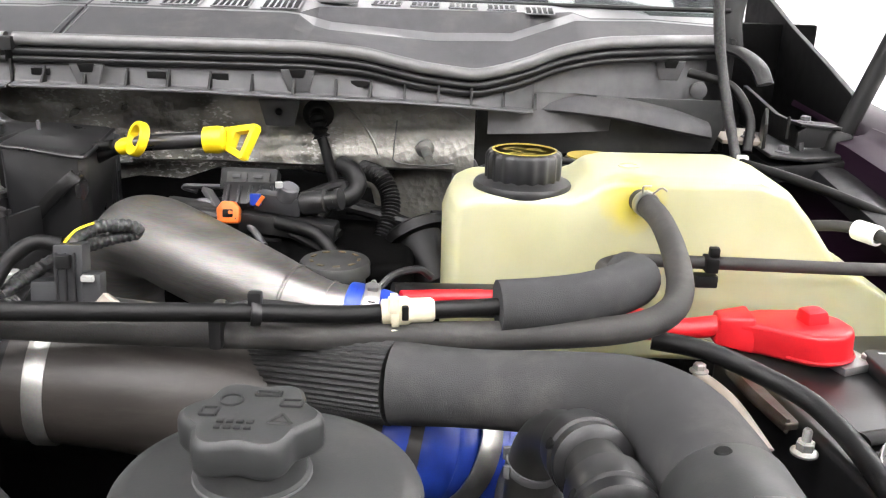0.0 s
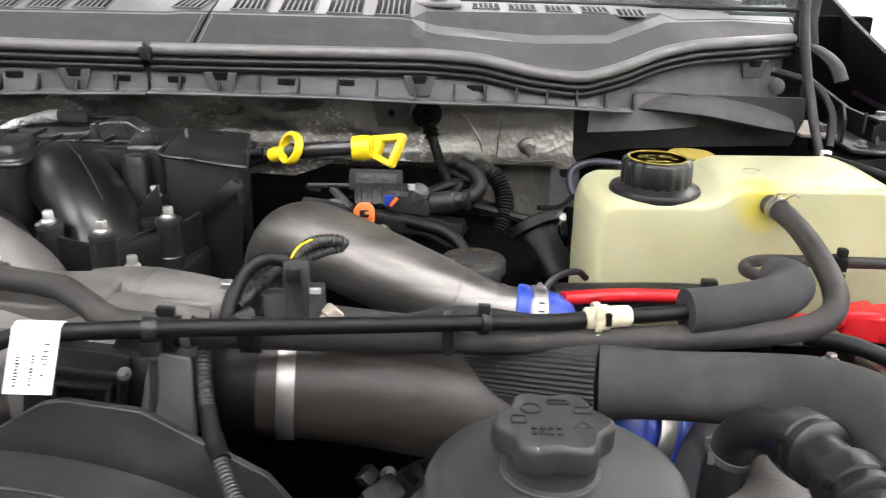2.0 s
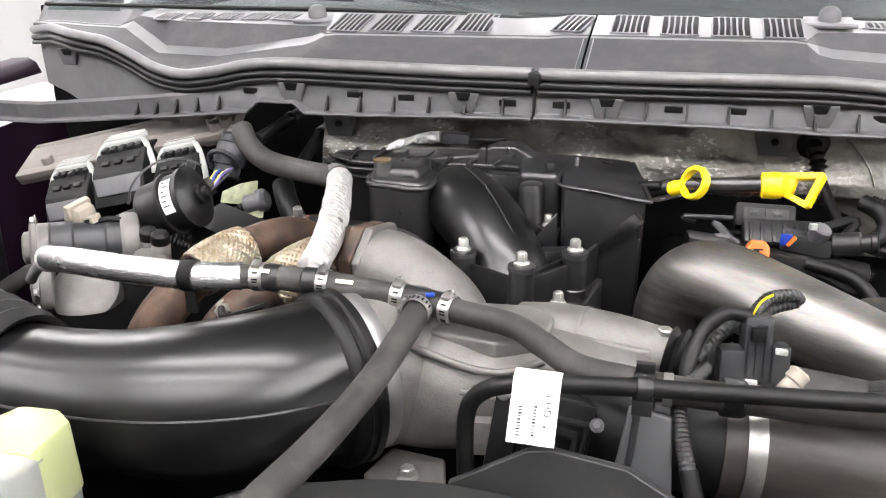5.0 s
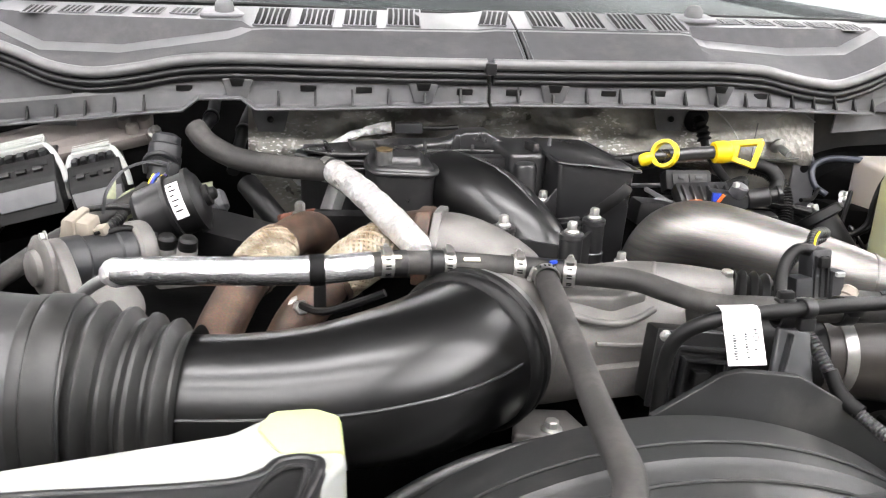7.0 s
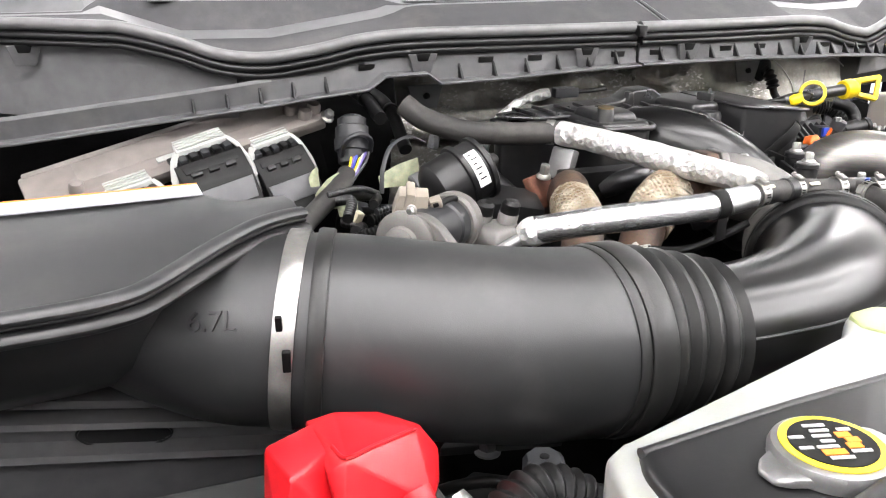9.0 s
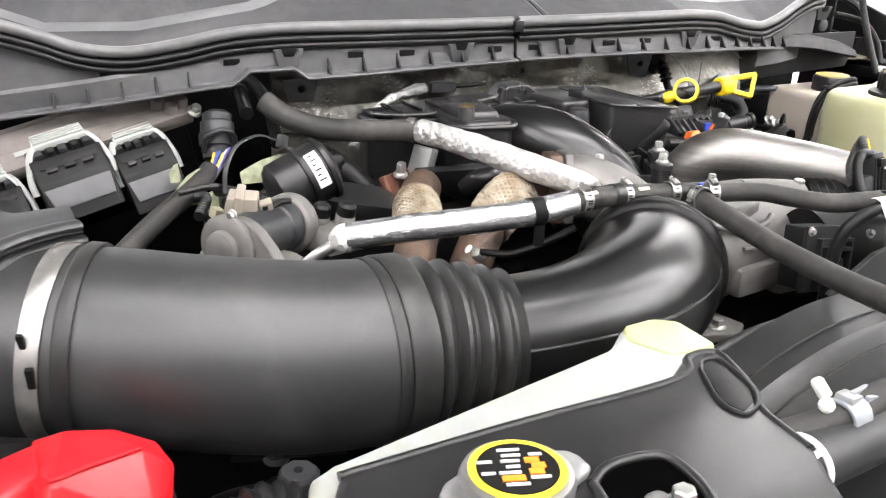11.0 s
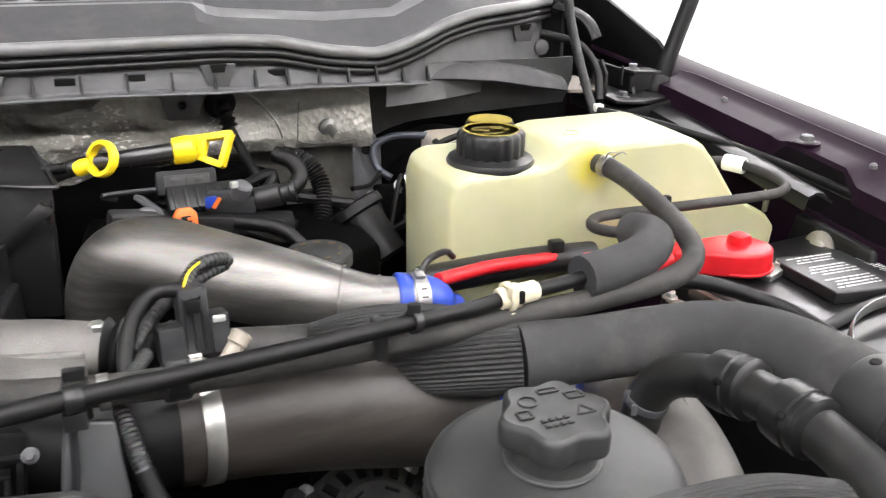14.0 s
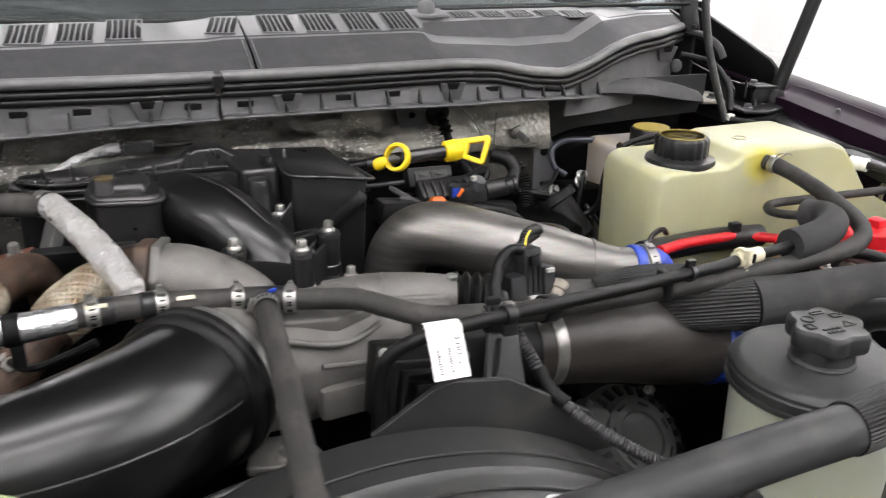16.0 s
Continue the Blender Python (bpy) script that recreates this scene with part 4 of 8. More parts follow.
for dx, dy, w in ((-0.014, 0.010, 0.003), (-0.009, 0.011, 0.004), (-0.003, 0.011, 0.004), (-0.016, 0.003, 0.004), (-0.010, 0.003, 0.003), (-0.006, -0.003, 0.006), (0.004, 0.007, 0.002), (0.014, 0.007, 0.002), (-0.010, -0.012, 0.005), (-0.002, -0.013, 0.006), (0.006, -0.012, 0.005), (0.015, -0.003, 0.005)):
    part("marking", box((cx + dx, cy + dy, 1.3671), (w, 0.0030, 0.0006), 0, (0, 0, 12 * dx / 0.01)), M_GOLD, cap)
for dy in (0.003, 0.010):
    part("marking", box((cx + 0.009, cy + dy, 1.3671), (0.011, 0.0016, 0.0006), 0), M_GOLD, cap)
part("neck_flange", lathe([(0.040, 1.332), (0.0425, 1.334), (0.0425, 1.338), (0.041, 1.341), (0.034, 1.343), (0.031, 1.345)], (cx, cy, 0), (0, 0, 1), 48), M_BLACK, tank)
part("nipple", lathe([(0.008, -0.004), (0.008, 0.008), (0.0095, 0.010), (0.009, 0.016)], (0.166, 0.740, 1.3385), (0.35, -1, 0.1), 18), M_TANK, tank)
part("foot", lathe([(0.03, 0), (0.034, 0.004), (0.034, 0.012), (0.031, 0.016), (0.034, 0.020), (0.033, 0.028), (0.028, 0.032)], (0.368, 0.775, 1.175), (0, 0, 1), 30), M_GREYP, tank)
part("moulded_ring", ring_band((0.165, 0.79, 1.3555), (0, 0, 1), 0.008, 0.002, 0.0015), M_TANK, tank)

# ---- brake fluid reservoir behind it ----
br = group_root("brake_reservoir", (0.15, 0.985, 1.10), "milky brake fluid reservoir with black and yellow cap", "tank")
part("body", prism([(0.095, 0.93), (0.215, 0.93), (0.215, 1.045), (0.095, 1.045)], 1.19, 1.302, 0.010), M_TANK2, br)
part("lower_body", box((0.14, 0.985, 1.17), (0.07, 0.09, 0.06), 0.008), M_TANK2, br)
part("cap", lathe([(0.028, 1.302), (0.029, 1.305), (0.029, 1.322), (0.027, 1.325), (0.01, 1.325)], (0.160, 0.975, 0), (0, 0, 1), 48, (10, 0.02)), M_BLACK, br)
part("cap_disc", lathe([(0.026, 1.3255), (0.026, 1.3268), (0.005, 1.3268)], (0.160, 0.975, 0)), M_GOLD, br)
part("hose", tube([(0.135, 0.95, 1.315), (0.105, 0.93, 1.305), (0.088, 0.915, 1.27), (0.080, 0.90, 1.22), (0.078, 0.89, 1.18)], 0.0045, 10), M_RUBBERD, br)
part("hose", tube([(0.143, 0.94, 1.317), (0.113, 0.92, 1.307), (0.096, 0.905, 1.27), (0.088, 0.89, 1.22), (0.086, 0.88, 1.18)], 0.0035, 10), M_RUBBERD, br)

M_WEAVE = mat("woven_black_sleeve", (0.016, 0.016, 0.016), 0.6, var=0.6, scale=420, bump=1.0, fine=800)

# ---- hoses along the front of the tank ----
vent_pts = [(-0.469, 0.584, 1.316), (-0.43, 0.572, 1.316), (-0.395, 0.562, 1.315), (-0.372, 0.545, 1.312), (-0.345, 0.520, 1.311), (-0.31, 0.503, 1.315), (-0.27, 0.498, 1.314), (-0.2, 0.510, 1.307), (-0.13, 0.523, 1.301), (-0.058, 0.536, 1.2965), (0.029, 0.544, 1.2965), (0.09, 0.548, 1.299), (0.132, 0.553, 1.303), (0.156, 0.566, 1.309), (0.168, 0.592, 1.316), (0.174, 0.640, 1.325), (0.175, 0.690, 1.333), (0.170, 0.722, 1.338), (0.166, 0.738, 1.3385)]
vh = group_root("vent_hose", (-0.15, 0.51, 1.29), "matt grey rubber vent hose with clips and clamps", "hose")
hose = part("tube", tube(vent_pts, 0.0092, 20, 8, wob=0.02), M_RUBBER, vh)
p, d = along(vent_pts, 0.985)
spring = part("spring_clip", ring_band(p, d, 0.0094, 0.008, 0.0012), M_CLAMP, vh)
part("ear", tube([p + V(-0.004, -0.004, 0.010), p + V(-0.006, -0.012, 0.017), p + V(0.0, -0.014, 0.018)], 0.0009, 6), M_CLAMP, spring)
part("ear", tube([p + V(0.004, -0.004, 0.010), p + V(0.009, -0.010, 0.016), p + V(0.013, -0.012, 0.014)], 0.0009, 6), M_CLAMP, spring)

thin = [(-0.404, 0.462, 1.20), (-0.406, 0.461, 1.26), (-0.405, 0.459, 1.300), (-0.397, 0.456, 1.318), (-0.380, 0.452, 1.329), (-0.355, 0.454, 1.3325), (-0.30, 0.466, 1.331), (-0.24, 0.478, 1.3285), (-0.16, 0.498, 1.323), (-0.09, 0.519, 1.317), (-0.05, 0.533, 1.312), (-0.018, 0.543, 1.311), (0.02, 0.547, 1.313), (0.05, 0.551, 1.3145)]
oh = group_root("overflow_hose", (-0.2, 0.49, 1.22), "thin black overflow hose with white quick connector", "hose")
part("tube", tube(thin, 0.0056, 16, 8), M_RUBBERD, oh)
p, d = along(thin, 0.905)
qc = part("quick_connector", lathe([(0.0062, -0.014), (0.0080, -0.013), (0.0080, -0.006), (0.0092, -0.005), (0.0092, 0.002), (0.0078, 0.004), (0.0076, 0.017), (0.0060, 0.019)], (-0.012, 0.5440, 1.3115), d, 22), M_CREAM, oh, "cream white plastic quick connector")
part("latch", ring_band((-0.0175, 0.543, 1.3118), d, 0.0088, 0.0048, 0.0022, 24), M_CREAM, qc)
part("latch_tab", box((-0.0175, 0.5345, 1.3190), (0.0065, 0.006, 0.010), 0.0012, (0, 0, 15)), M_CREAM, qc)
part("latch_foot", box((-0.0150, 0.5365, 1.3000), (0.0090, 0.005, 0.006), 0.0012, (0, 0, 15)), M_CREAM, qc)
part("retainer", box((-0.0105, 0.5355, 1.3135), (0.004, 0.004, 0.009), 0.0008, (0, 0, 15)), M_INK, qc)
p, d = along(thin, 0.74)
part("tie", ring_band(p, d, 0.0062, 0.006, 0.0018), M_BLACK, oh)
part("tie", box(p + V(0, 0, 0.009), (0.008, 0.006, 0.008), 0.001), M_BLACK, oh)

fh_pts = [(0.046, 0.5505, 1.3145), (0.075, 0.556, 1.3155), (0.105, 0.566, 1.317), (0.130, 0.585, 1.318), (0.1425, 0.610, 1.315), (0.1405, 0.632, 1.3105)]
ih = group_root("insulated_hose", (0.1, 0.57, 1.29), "coolant pipe wrapped in grey foam insulation", "hose")
part("foam", tube(fh_pts, 0.0165, 24, 8), M_FOAM, ih, "thick grey foam sleeve")
pipe_pts = [(0.1415, 0.622, 1.312), (0.133, 0.650, 1.304), (0.1295, 0.674, 1.300), (0.137, 0.690, 1.2995), (0.155, 0.698, 1.300), (0.20, 0.697, 1.3005), (0.26, 0.698, 1.300), (0.33, 0.706, 1.297), (0.375, 0.716, 1.295), (0.398, 0.735, 1.295), (0.402, 0.765, 1.297), (0.392, 0.795, 1.2995), (0.37, 0.822, 1.300), (0.33, 0.85, 1.29)]
part("pipe", tube(pipe_pts, 0.0052, 14, 8), M_RUBBER, ih)
part("white_band", ring_band((0.386, 0.804, 1.2995), (-0.4, 0.8, 0), 0.0068, 0.024, 0.0025), M_WHITEP, ih, "white printed sleeve on the pipe")
tc_ = part("tie_clip", box((0.217, 0.695, 1.3005), (0.010, 0.016, 0.012), 0.0015), M_INK, ih)
part("clip_foot", box((0.215, 0.697, 1.286), (0.018, 0.012, 0.010), 0.002), M_INK, tc_)
part("clip_head", box((0.219, 0.695, 1.310), (0.008, 0.008, 0.008), 0.002), M_INK, tc_)

# ---- big foam covered coolant hose ----
big = [(-0.145, 0.566, 1.258, 0.012), (-0.11, 0.558, 1.262, 0.020), (-0.06, 0.540, 1.268, 0.024), (-0.015, 0.525, 1.272, 0.0255), (0.03, 0.516, 1.275, 0.0235), (0.08, 0.504, 1.280, 0.0245), (0.115, 0.482, 1.287, 0.0265), (0.133, 0.445, 1.294, 0.0275), (0.137, 0.40, 1.299, 0.0275), (0.137, 0.36, 1.301, 0.0275), (0.137, 0.335, 1.301, 0.0275)]
bh = group_root("radiator_hose", (0.05, 0.45, 1.25), "thick grey insulated coolant hose with pleated sleeve end", "hose")
part("sleeve", tube(big[:4], 0.02, 132, 8, flute=(44, 0.0007)), M_WEAVE, bh, "pleated black fabric sleeve")
part("foam", tube(big[3:], 0.02, 30, 8), M_FOAM, bh)
part("collar", lathe([(0.0278, -0.034), (0.0290, -0.032), (0.0295, -0.010), (0.0295, 0.004), (0.0315, 0.006), (0.0315, 0.013), (0.0295, 0.0145), (0.0295, 0.018), (0.0305, 0.0195), (0.0305, 0.024), (0.027, 0.026)], (0.137, 0.335, 1.301), (0, -1, 0), 44), M_CAP, bh, "black moulded coupling collar")
part("coupling", lathe([(0.0265, 0.022), (0.0270, 0.024), (0.0270, 0.050), (0.0285, 0.052), (0.0285, 0.060), (0.0262, 0.062), (0.025, 0.20)], (0.137, 0.335, 1.301), (0.02, -1, -0.1), 40), M_RUBBERD, bh)
part("retaining_ring", ring_band((0.138, 0.284, 1.2965), (0.02, -1, -0.1), 0.0272, 0.004, 0.0016, 44), M_ALU, bh)
part("key", box((0.137, 0.322, 1.3312), (0.012, 0.006, 0.003), 0.001), M_BLACK, bh)
part("drain_hole", lathe([(0.004, 0), (0.004, 0.002), (0.003, 0.003)], (0.131, 0.3610, 1.3270), (-0.2, 0, 1), 14), M_INK, bh)

# ---- elbowed quick connect hose ----
el = [(0.066, 0.492, 1.190), (0.067, 0.487, 1.236), (0.070, 0.479, 1.258), (0.075, 0.465, 1.273), (0.081, 0.444, 1.283), (0.086, 0.418, 1.290), (0.089, 0.392, 1.293), (0.091, 0.362, 1.294), (0.091, 0.335, 1.293), (0.089, 0.305, 1.289), (0.083, 0.280, 1.278), (0.075, 0.272, 1.25), (0.065, 0.27, 1.20)]
eh = group_root("elbow_hose", (0.06, 0.4, 1.2), "black elbowed coolant hose with locking couplings", "hose")
part("tube", tube(el, 0.0150, 22, 8), M_BELLOWS, eh)
for u in (0.381, 0.519):
    p, d = along(el, u)
    c = part("coupling", lathe([(0.0155, -0.015), (0.0195, -0.013), (0.0205, -0.005), (0.0205, 0.004), (0.0188, 0.005), (0.0188, 0.009), (0.0200, 0.010), (0.0200, 0.014), (0.0155, 0.017)], p, d, 30), M_BLACK, eh)
    part("hole", lathe([(0.003, 0), (0.003, 0.0015), (0.002, 0.002)], p + V(-0.0175, -0.004, 0.0075), (-0.9, -0.1, 0.45), 12), M_INK, c)
p, d = along(el, 0.150)
part("spring_clamp", ring_band(p, d, 0.0152, 0.006, 0.0010), M_GREYF, eh, "thin grey spring clamp")
for k in (-1, 1):
    part("clamp_ear", box(p + V(-0.0155, -0.003 + 0.005 * k, 0.002 + 0.003 * k), (0.004, 0.003, 0.008), 0.0008, (0, 0, 20 * k)), M_GREYF, eh)

# ---- brown charge pipe with blue boot ----
cp = [(-0.345, 0.545, 1.258, 0.038), (-0.30, 0.541, 1.258, 0.038), (-0.243, 0.539, 1.2578, 0.0372)]
cp2 = [(-0.25, 0.539, 1.258, 0.0385), (-0.20, 0.542, 1.255, 0.0405), (-0.14, 0.550, 1.244, 0.0435), (-0.08, 0.562, 1.224, 0.0440), (-0.03, 0.568, 1.210, 0.0415), (0.0, 0.567, 1.205, 0.039)]
ch = group_root("charge_pipe", (-0.15, 0.54, 1.15), "dark bronzed turbo charge pipe with steel clamp", "pipe")
part("rubber_end", tube(cp, 0.034, 36, 6), M_RUBBERD, ch)
part("pipe", tube(cp2, 0.035, 40, 10), M_BROWN, ch)
worm_clamp(ch, (-0.232, 0.5400, 1.2570), (1, 0.10, -0.05), 0.0396, 0.012, (-0.3, 0.5, 1))
boot = [(-0.031, 0.5668, 1.2112, 0.0405), (-0.028, 0.567, 1.2105, 0.0428), (-0.021, 0.568, 1.2095, 0.0428), (-0.015, 0.569, 1.208, 0.0395), (-0.009, 0.571, 1.2065, 0.0425), (0.008, 0.577, 1.2015, 0.0422), (0.014, 0.579, 1.1995, 0.0395), (0.032, 0.586, 1.193, 0.0392), (0.037, 0.588, 1.190, 0.0412), (0.060, 0.598, 1.1785, 0.0408), (0.072, 0.603, 1.170, 0.0405)]
part("boot", tube(boot, 0.04, 40, 4), M_BLUE, ch, "blue silicone hump coupler")
bd = V(0.88, 0.38, -0.50).normalized()
part("band", ring_band((0.0235, 0.5830, 1.1963), bd, 0.0412, 0.017, 0.0014, 40), M_CLAMP, ch, "plain steel band clamp")
part("band_bolt", hexbolt((0.006, 0.545, 1.212), (0.55, -0.2, -0.7), 0.0035, 0.016), M_GREYP, ch)
cast = [(0.070, 0.602, 1.171, 0.0385), (0.084, 0.602, 1.166, 0.0405), (0.095, 0.583, 1.170, 0.0445), (0.099, 0.545, 1.180, 0.0490), (0.096, 0.50, 1.180, 0.0505), (0.090, 0.45, 1.158, 0.050), (0.085, 0.40, 1.118, 0.050), (0.08, 0.36, 1.06, 0.050)]
part("end_pipe", tube(cast, 0.045, 40, 8, wob=0.01), M_CAST, ch, "dull grey cast alloy pipe")
part("bead", ring_band((0.077, 0.605, 1.1665), bd, 0.0402, 0.004, 0.0022, 40), M_CAST, ch)
part("casting_seam", tube([(0.108, 0.575, 1.2105), (0.112, 0.54, 1.2265), (0.110, 0.50, 1.2290), (0.104, 0.46, 1.2115)], 0.0018, 8), M_CAST, ch)
# ---- polished intake pipe ----
sp = [(-0.288, 0.800, 1.17, 0.034), (-0.287, 0.800, 1.228, 0.0345), (-0.279, 0.793, 1.258, 0.0352), (-0.264, 0.780, 1.2765, 0.0360), (-0.241, 0.763, 1.2825, 0.0364), (-0.208, 0.738, 1.279, 0.0360), (-0.162, 0.705, 1.272, 0.0345), (-0.122, 0.682, 1.2655, 0.0310), (-0.090, 0.669, 1.262, 0.0245), (-0.068, 0.664, 1.2605, 0.0215), (-0.045, 0.662, 1.260, 0.0215)]
ip = group_root("intake_pipe", (-0.18, 0.71, 1.2), "polished stainless intake pipe with blue coupler", "pipe")
part("pipe", tube(sp, 0.03, 44, 10, wob=0.004), M_STEEL, ip)
part("weld_seam", ring_band((-0.105, 0.675, 1.2635), (1, -0.35, -0.1), 0.0280, 0.003, 0.0010), M_STEEL, ip)
part("boot", tube([(-0.062, 0.6640, 1.2605, 0.0222), (-0.060, 0.6638, 1.2604, 0.0236), (-0.055, 0.6635, 1.2602, 0.0234), (-0.052, 0.6632, 1.2598, 0.0222), (-0.038, 0.6632, 1.2575, 0.0220), (-0.033, 0.664, 1.2545, 0.0226), (-0.026, 0.665, 1.2495, 0.0218), (-0.021, 0.666, 1.2455, 0.0180), (-0.016, 0.667, 1.2405, 0.0205), (-0.008, 0.669, 1.231, 0.0195), (-0.002, 0.671, 1.222, 0.018)], 0.023, 32, 5), M_BLUE, ip, "blue ribbed silicone coupler")
worm_clamp(ip, (-0.045, 0.6630, 1.2592), (1, 0.05, -0.1), 0.0230, 0.012, (-0.1, -0.2, 1))
for k in range(2):
    part("crease", ring_band((-0.086 + 0.010 * k, 0.6680 - 0.002 * k, 1.2612), (1, -0.25, -0.1), 0.0222 - 0.0004 * k, 0.0025, 0.0008), M_STEEL, ip)

# ---- power steering reservoir ----
ps = group_root("power_steering_reservoir", (-0.062, 0.385, 1.10), "white fluid reservoir with black lid and lobed cap", "tank")
cxx, cyy = -0.062, 0.385
part("body", lathe([(0.055, 1.12), (0.061, 1.14), (0.064, 1.20), (0.066, 1.282), (0.068, 1.284)], (cxx, cyy, -0.006), (0, 0, 1), 56), M_TANK3, ps)
part("lid", lathe([(0.068, 1.276), (0.0715, 1.277), (0.0715, 1.281), (0.0692, 1.2815), (0.0692, 1.2845), (0.0708, 1.285), (0.0708, 1.2895), (0.0690, 1.2905), (0.0690, 1.2935), (0.0665, 1.2965), (0.060, 1.2985), (0.024, 1.3035), (0.0225, 1.304)], (cxx, cyy, -0.006), (0, 0, 1), 72), M_CAP, ps, "ribbed dusty black plastic lid")
pc = V(cxx - 0.005, cyy - 0.005, 0)
part("neck", lathe([(0.0255, 1.295), (0.0258, 1.2995), (0.0240, 1.3005), (0.0232, 1.313), (0.020, 1.314)], pc, (0, 0, 1), 48), M_CAP, ps)
part("neck_rim", ring_band(pc + V(0, 0, 1.2985), (0, 0, 1), 0.0256, 0.0012, 0.0006, 48), M_PLATE, ps, "pale plastic rim")
pcap = part("cap", lathe([(0.0205, 1.3095), (0.0255, 1.3105), (0.0282, 1.3125), (0.0289, 1.3145), (0.0289, 1.3240), (0.0281, 1.3264), (0.0262, 1.3278), (0.0245, 1.3272), (0.006, 1.3272)], pc, (0, 0, 1), 108, (6, 0.10)), M_CAP, ps, "lobed black cap with sunken symbols")
# symbols are raised bars, darkened to look sunken in shade
part("ring_symbol", ring_band(pc + V(-0.011, 0.011, 1.3274), (0, 0, 1), 0.0044, 0.0016, 0.0012, 24), M_CAPD, pcap)
for u, v, w, h in ((0.004, 0.018, 0.011, 0.004), (0.016, 0.010, 0.009, 0.006), (-0.018, 0.0, 0.007, 0.007)):
    for k in (-1, 1):
        part("symbol_bar", box(pc + V(u, v + k * h / 2, 1.3276), (w, 0.0012, 0.0014), 0.0003), M_CAPD, pcap)
        part("symbol_bar", box(pc + V(u + k * w / 2, v, 1.3276), (0.0012, h, 0.0014), 0.0003), M_CAPD, pcap)
for p0, p1 in (((0.009, -0.008), (0.019, -0.008)), ((0.009, -0.008), (0.014, 0.000)), ((0.014, 0.000), (0.019, -0.008))):
    part("triangle_bar", tube([pc + V(*p0, 1.3274), pc + V(*p1, 1.3274)], 0.0008, 6, 1), M_CAPD, pcap)
for k in range(2):
    for j in range(4):
        part("raised_mark", box(pc + V(-0.011 + j * 0.0042, -0.008 - k * 0.005, 1.3276), (0.003, 0.0026, 0.0012), 0.0003), M_CAPD, pcap)


# ---- upper intake manifold ----
im = group_root("intake_manifold", (XC - 0.03, 0.85, 1.15), "black plastic upper intake manifold with curved inlet runner", "engine part")
# stepped right lobe with a drooping front edge and a strap lip
lobe = [(-0.404, 0.858), (-0.397, 0.811), (-0.318, 0.795), (-0.317, 0.813), (-0.338, 0.930), (-0.405, 0.925)]
part("right_lobe", hull([(x, y, 1.352 - 0.07 * (x + 0.40)) for x, y in lobe] + [(-0.39 + (x + 0.39) * 0.95, 0.90 + (y - 0.90) * 0.95, 1.222) for x, y in lobe], 0.005), M_GLOSS, im)
part("right_lobe_rim", tube([(-0.404, 0.86, 1.3505), (-0.399, 0.811, 1.3500), (-0.36, 0.8015, 1.3475), (-0.318, 0.793, 1.3445), (-0.315, 0.811, 1.3440), (-0.337, 0.925, 1.3455)], 0.0019, 10), M_GLOSS, im)
part("strap", tube([(-0.388, 0.810, 1.258), (-0.360, 0.801, 1.291), (-0.333, 0.793, 1.318), (-0.322, 0.803, 1.326), (-0.336, 0.838, 1.308)], 0.0034, 10, oval=(0.5, 1.9)), M_RUBBERD, im)
part("lobe_pin", lathe([(0.0022, 0), (0.0020, 0.012), (0.001, 0.013)], (-0.392, 0.880, 1.348), (0, 0, 1), 10), M_GREYF, im)
part("right_shoulder", prism([(-0.445, 0.845), (-0.405, 0.845), (-0.400, 0.865), (-0.40, 0.93), (-0.46, 0.93)], 1.25, 1.350, 0.006), M_GLOSS, im)
part("column", lathe([(0.014, 1.24), (0.013, 1.338), (0.011, 1.343), (0.004, 1.344)], (-0.430, 0.832, 0), (0, 0, 1), 22), M_GLOSS, im)
# left lobe
part("left_lobe", prism([(-0.604, 0.835), (-0.594, 0.812), (-0.54, 0.804), (-0.530, 0.818), (-0.532, 0.90), (-0.602, 0.90)], 1.25, 1.343, 0.008), M_GLOSS, im)
part("left_lobe_rim", tube([(-0.602, 0.86, 1.337), (-0.602, 0.834, 1.337), (-0.592, 0.811, 1.337), (-0.565, 0.806, 1.337), (-0.54, 0.803, 1.337), (-0.530, 0.817, 1.338), (-0.531, 0.86, 1.338)], 0.0032, 10), M_GLOSS, im)
part("left_dish", prism([(-0.594, 0.838), (-0.582, 0.822), (-0.545, 0.818), (-0.538, 0.85), (-0.545, 0.885), (-0.594, 0.885)], 1.340, 1.352, 0.005, shrink=0.86), M_GLOSS, im)
part("left_saddle", tube([(-0.600, 0.80, 1.275), (-0.580, 0.775, 1.290), (-0.552, 0.768, 1.294), (-0.528, 0.762, 1.285), (-0.512, 0.752, 1.262), (-0.500, 0.745, 1.235)], 0.0125, 16), M_GLOSS, im)
part("middle_wall", box((-0.50, 0.868, 1.305), (0.20, 0.02, 0.075), 0.004), M_BLACK, im)
# stacked cover plates whose front edge rises to a peak in the middle
def cover_edge(g):
    return [(-0.690 + g, 0.900), (-0.655 + g, 0.872 + g * 0.4), (-0.60, 0.862 + g), (-0.545, 0.872 + g), (-0.50, 0.880 + g), (-0.455, 0.880 + g), (-0.40, 0.874 + g), (-0.352 - g, 0.888 + g * 0.5), (-0.322 - g, 0.925), (-0.335 - g, 0.965 - g), (-0.44, 0.985 - g), (-0.56, 0.975 - g), (-0.65 + g, 0.95 - g), (-0.688 + g, 0.925)]


for g, z0, hh in ((0.0, 1.328, 0.005), (0.008, 1.335, 0.005), (0.016, 1.341, 0.004)):
    o = cover_edge(g)
    part("cover_plate", prism(o, z0 - hh, z0, 0.0018), M_GLOSS, im)
    part("plate_bead", tube([(x, y, z0) for x, y in o[:9]], 0.0016, 8, 5), M_GLOSS, im)
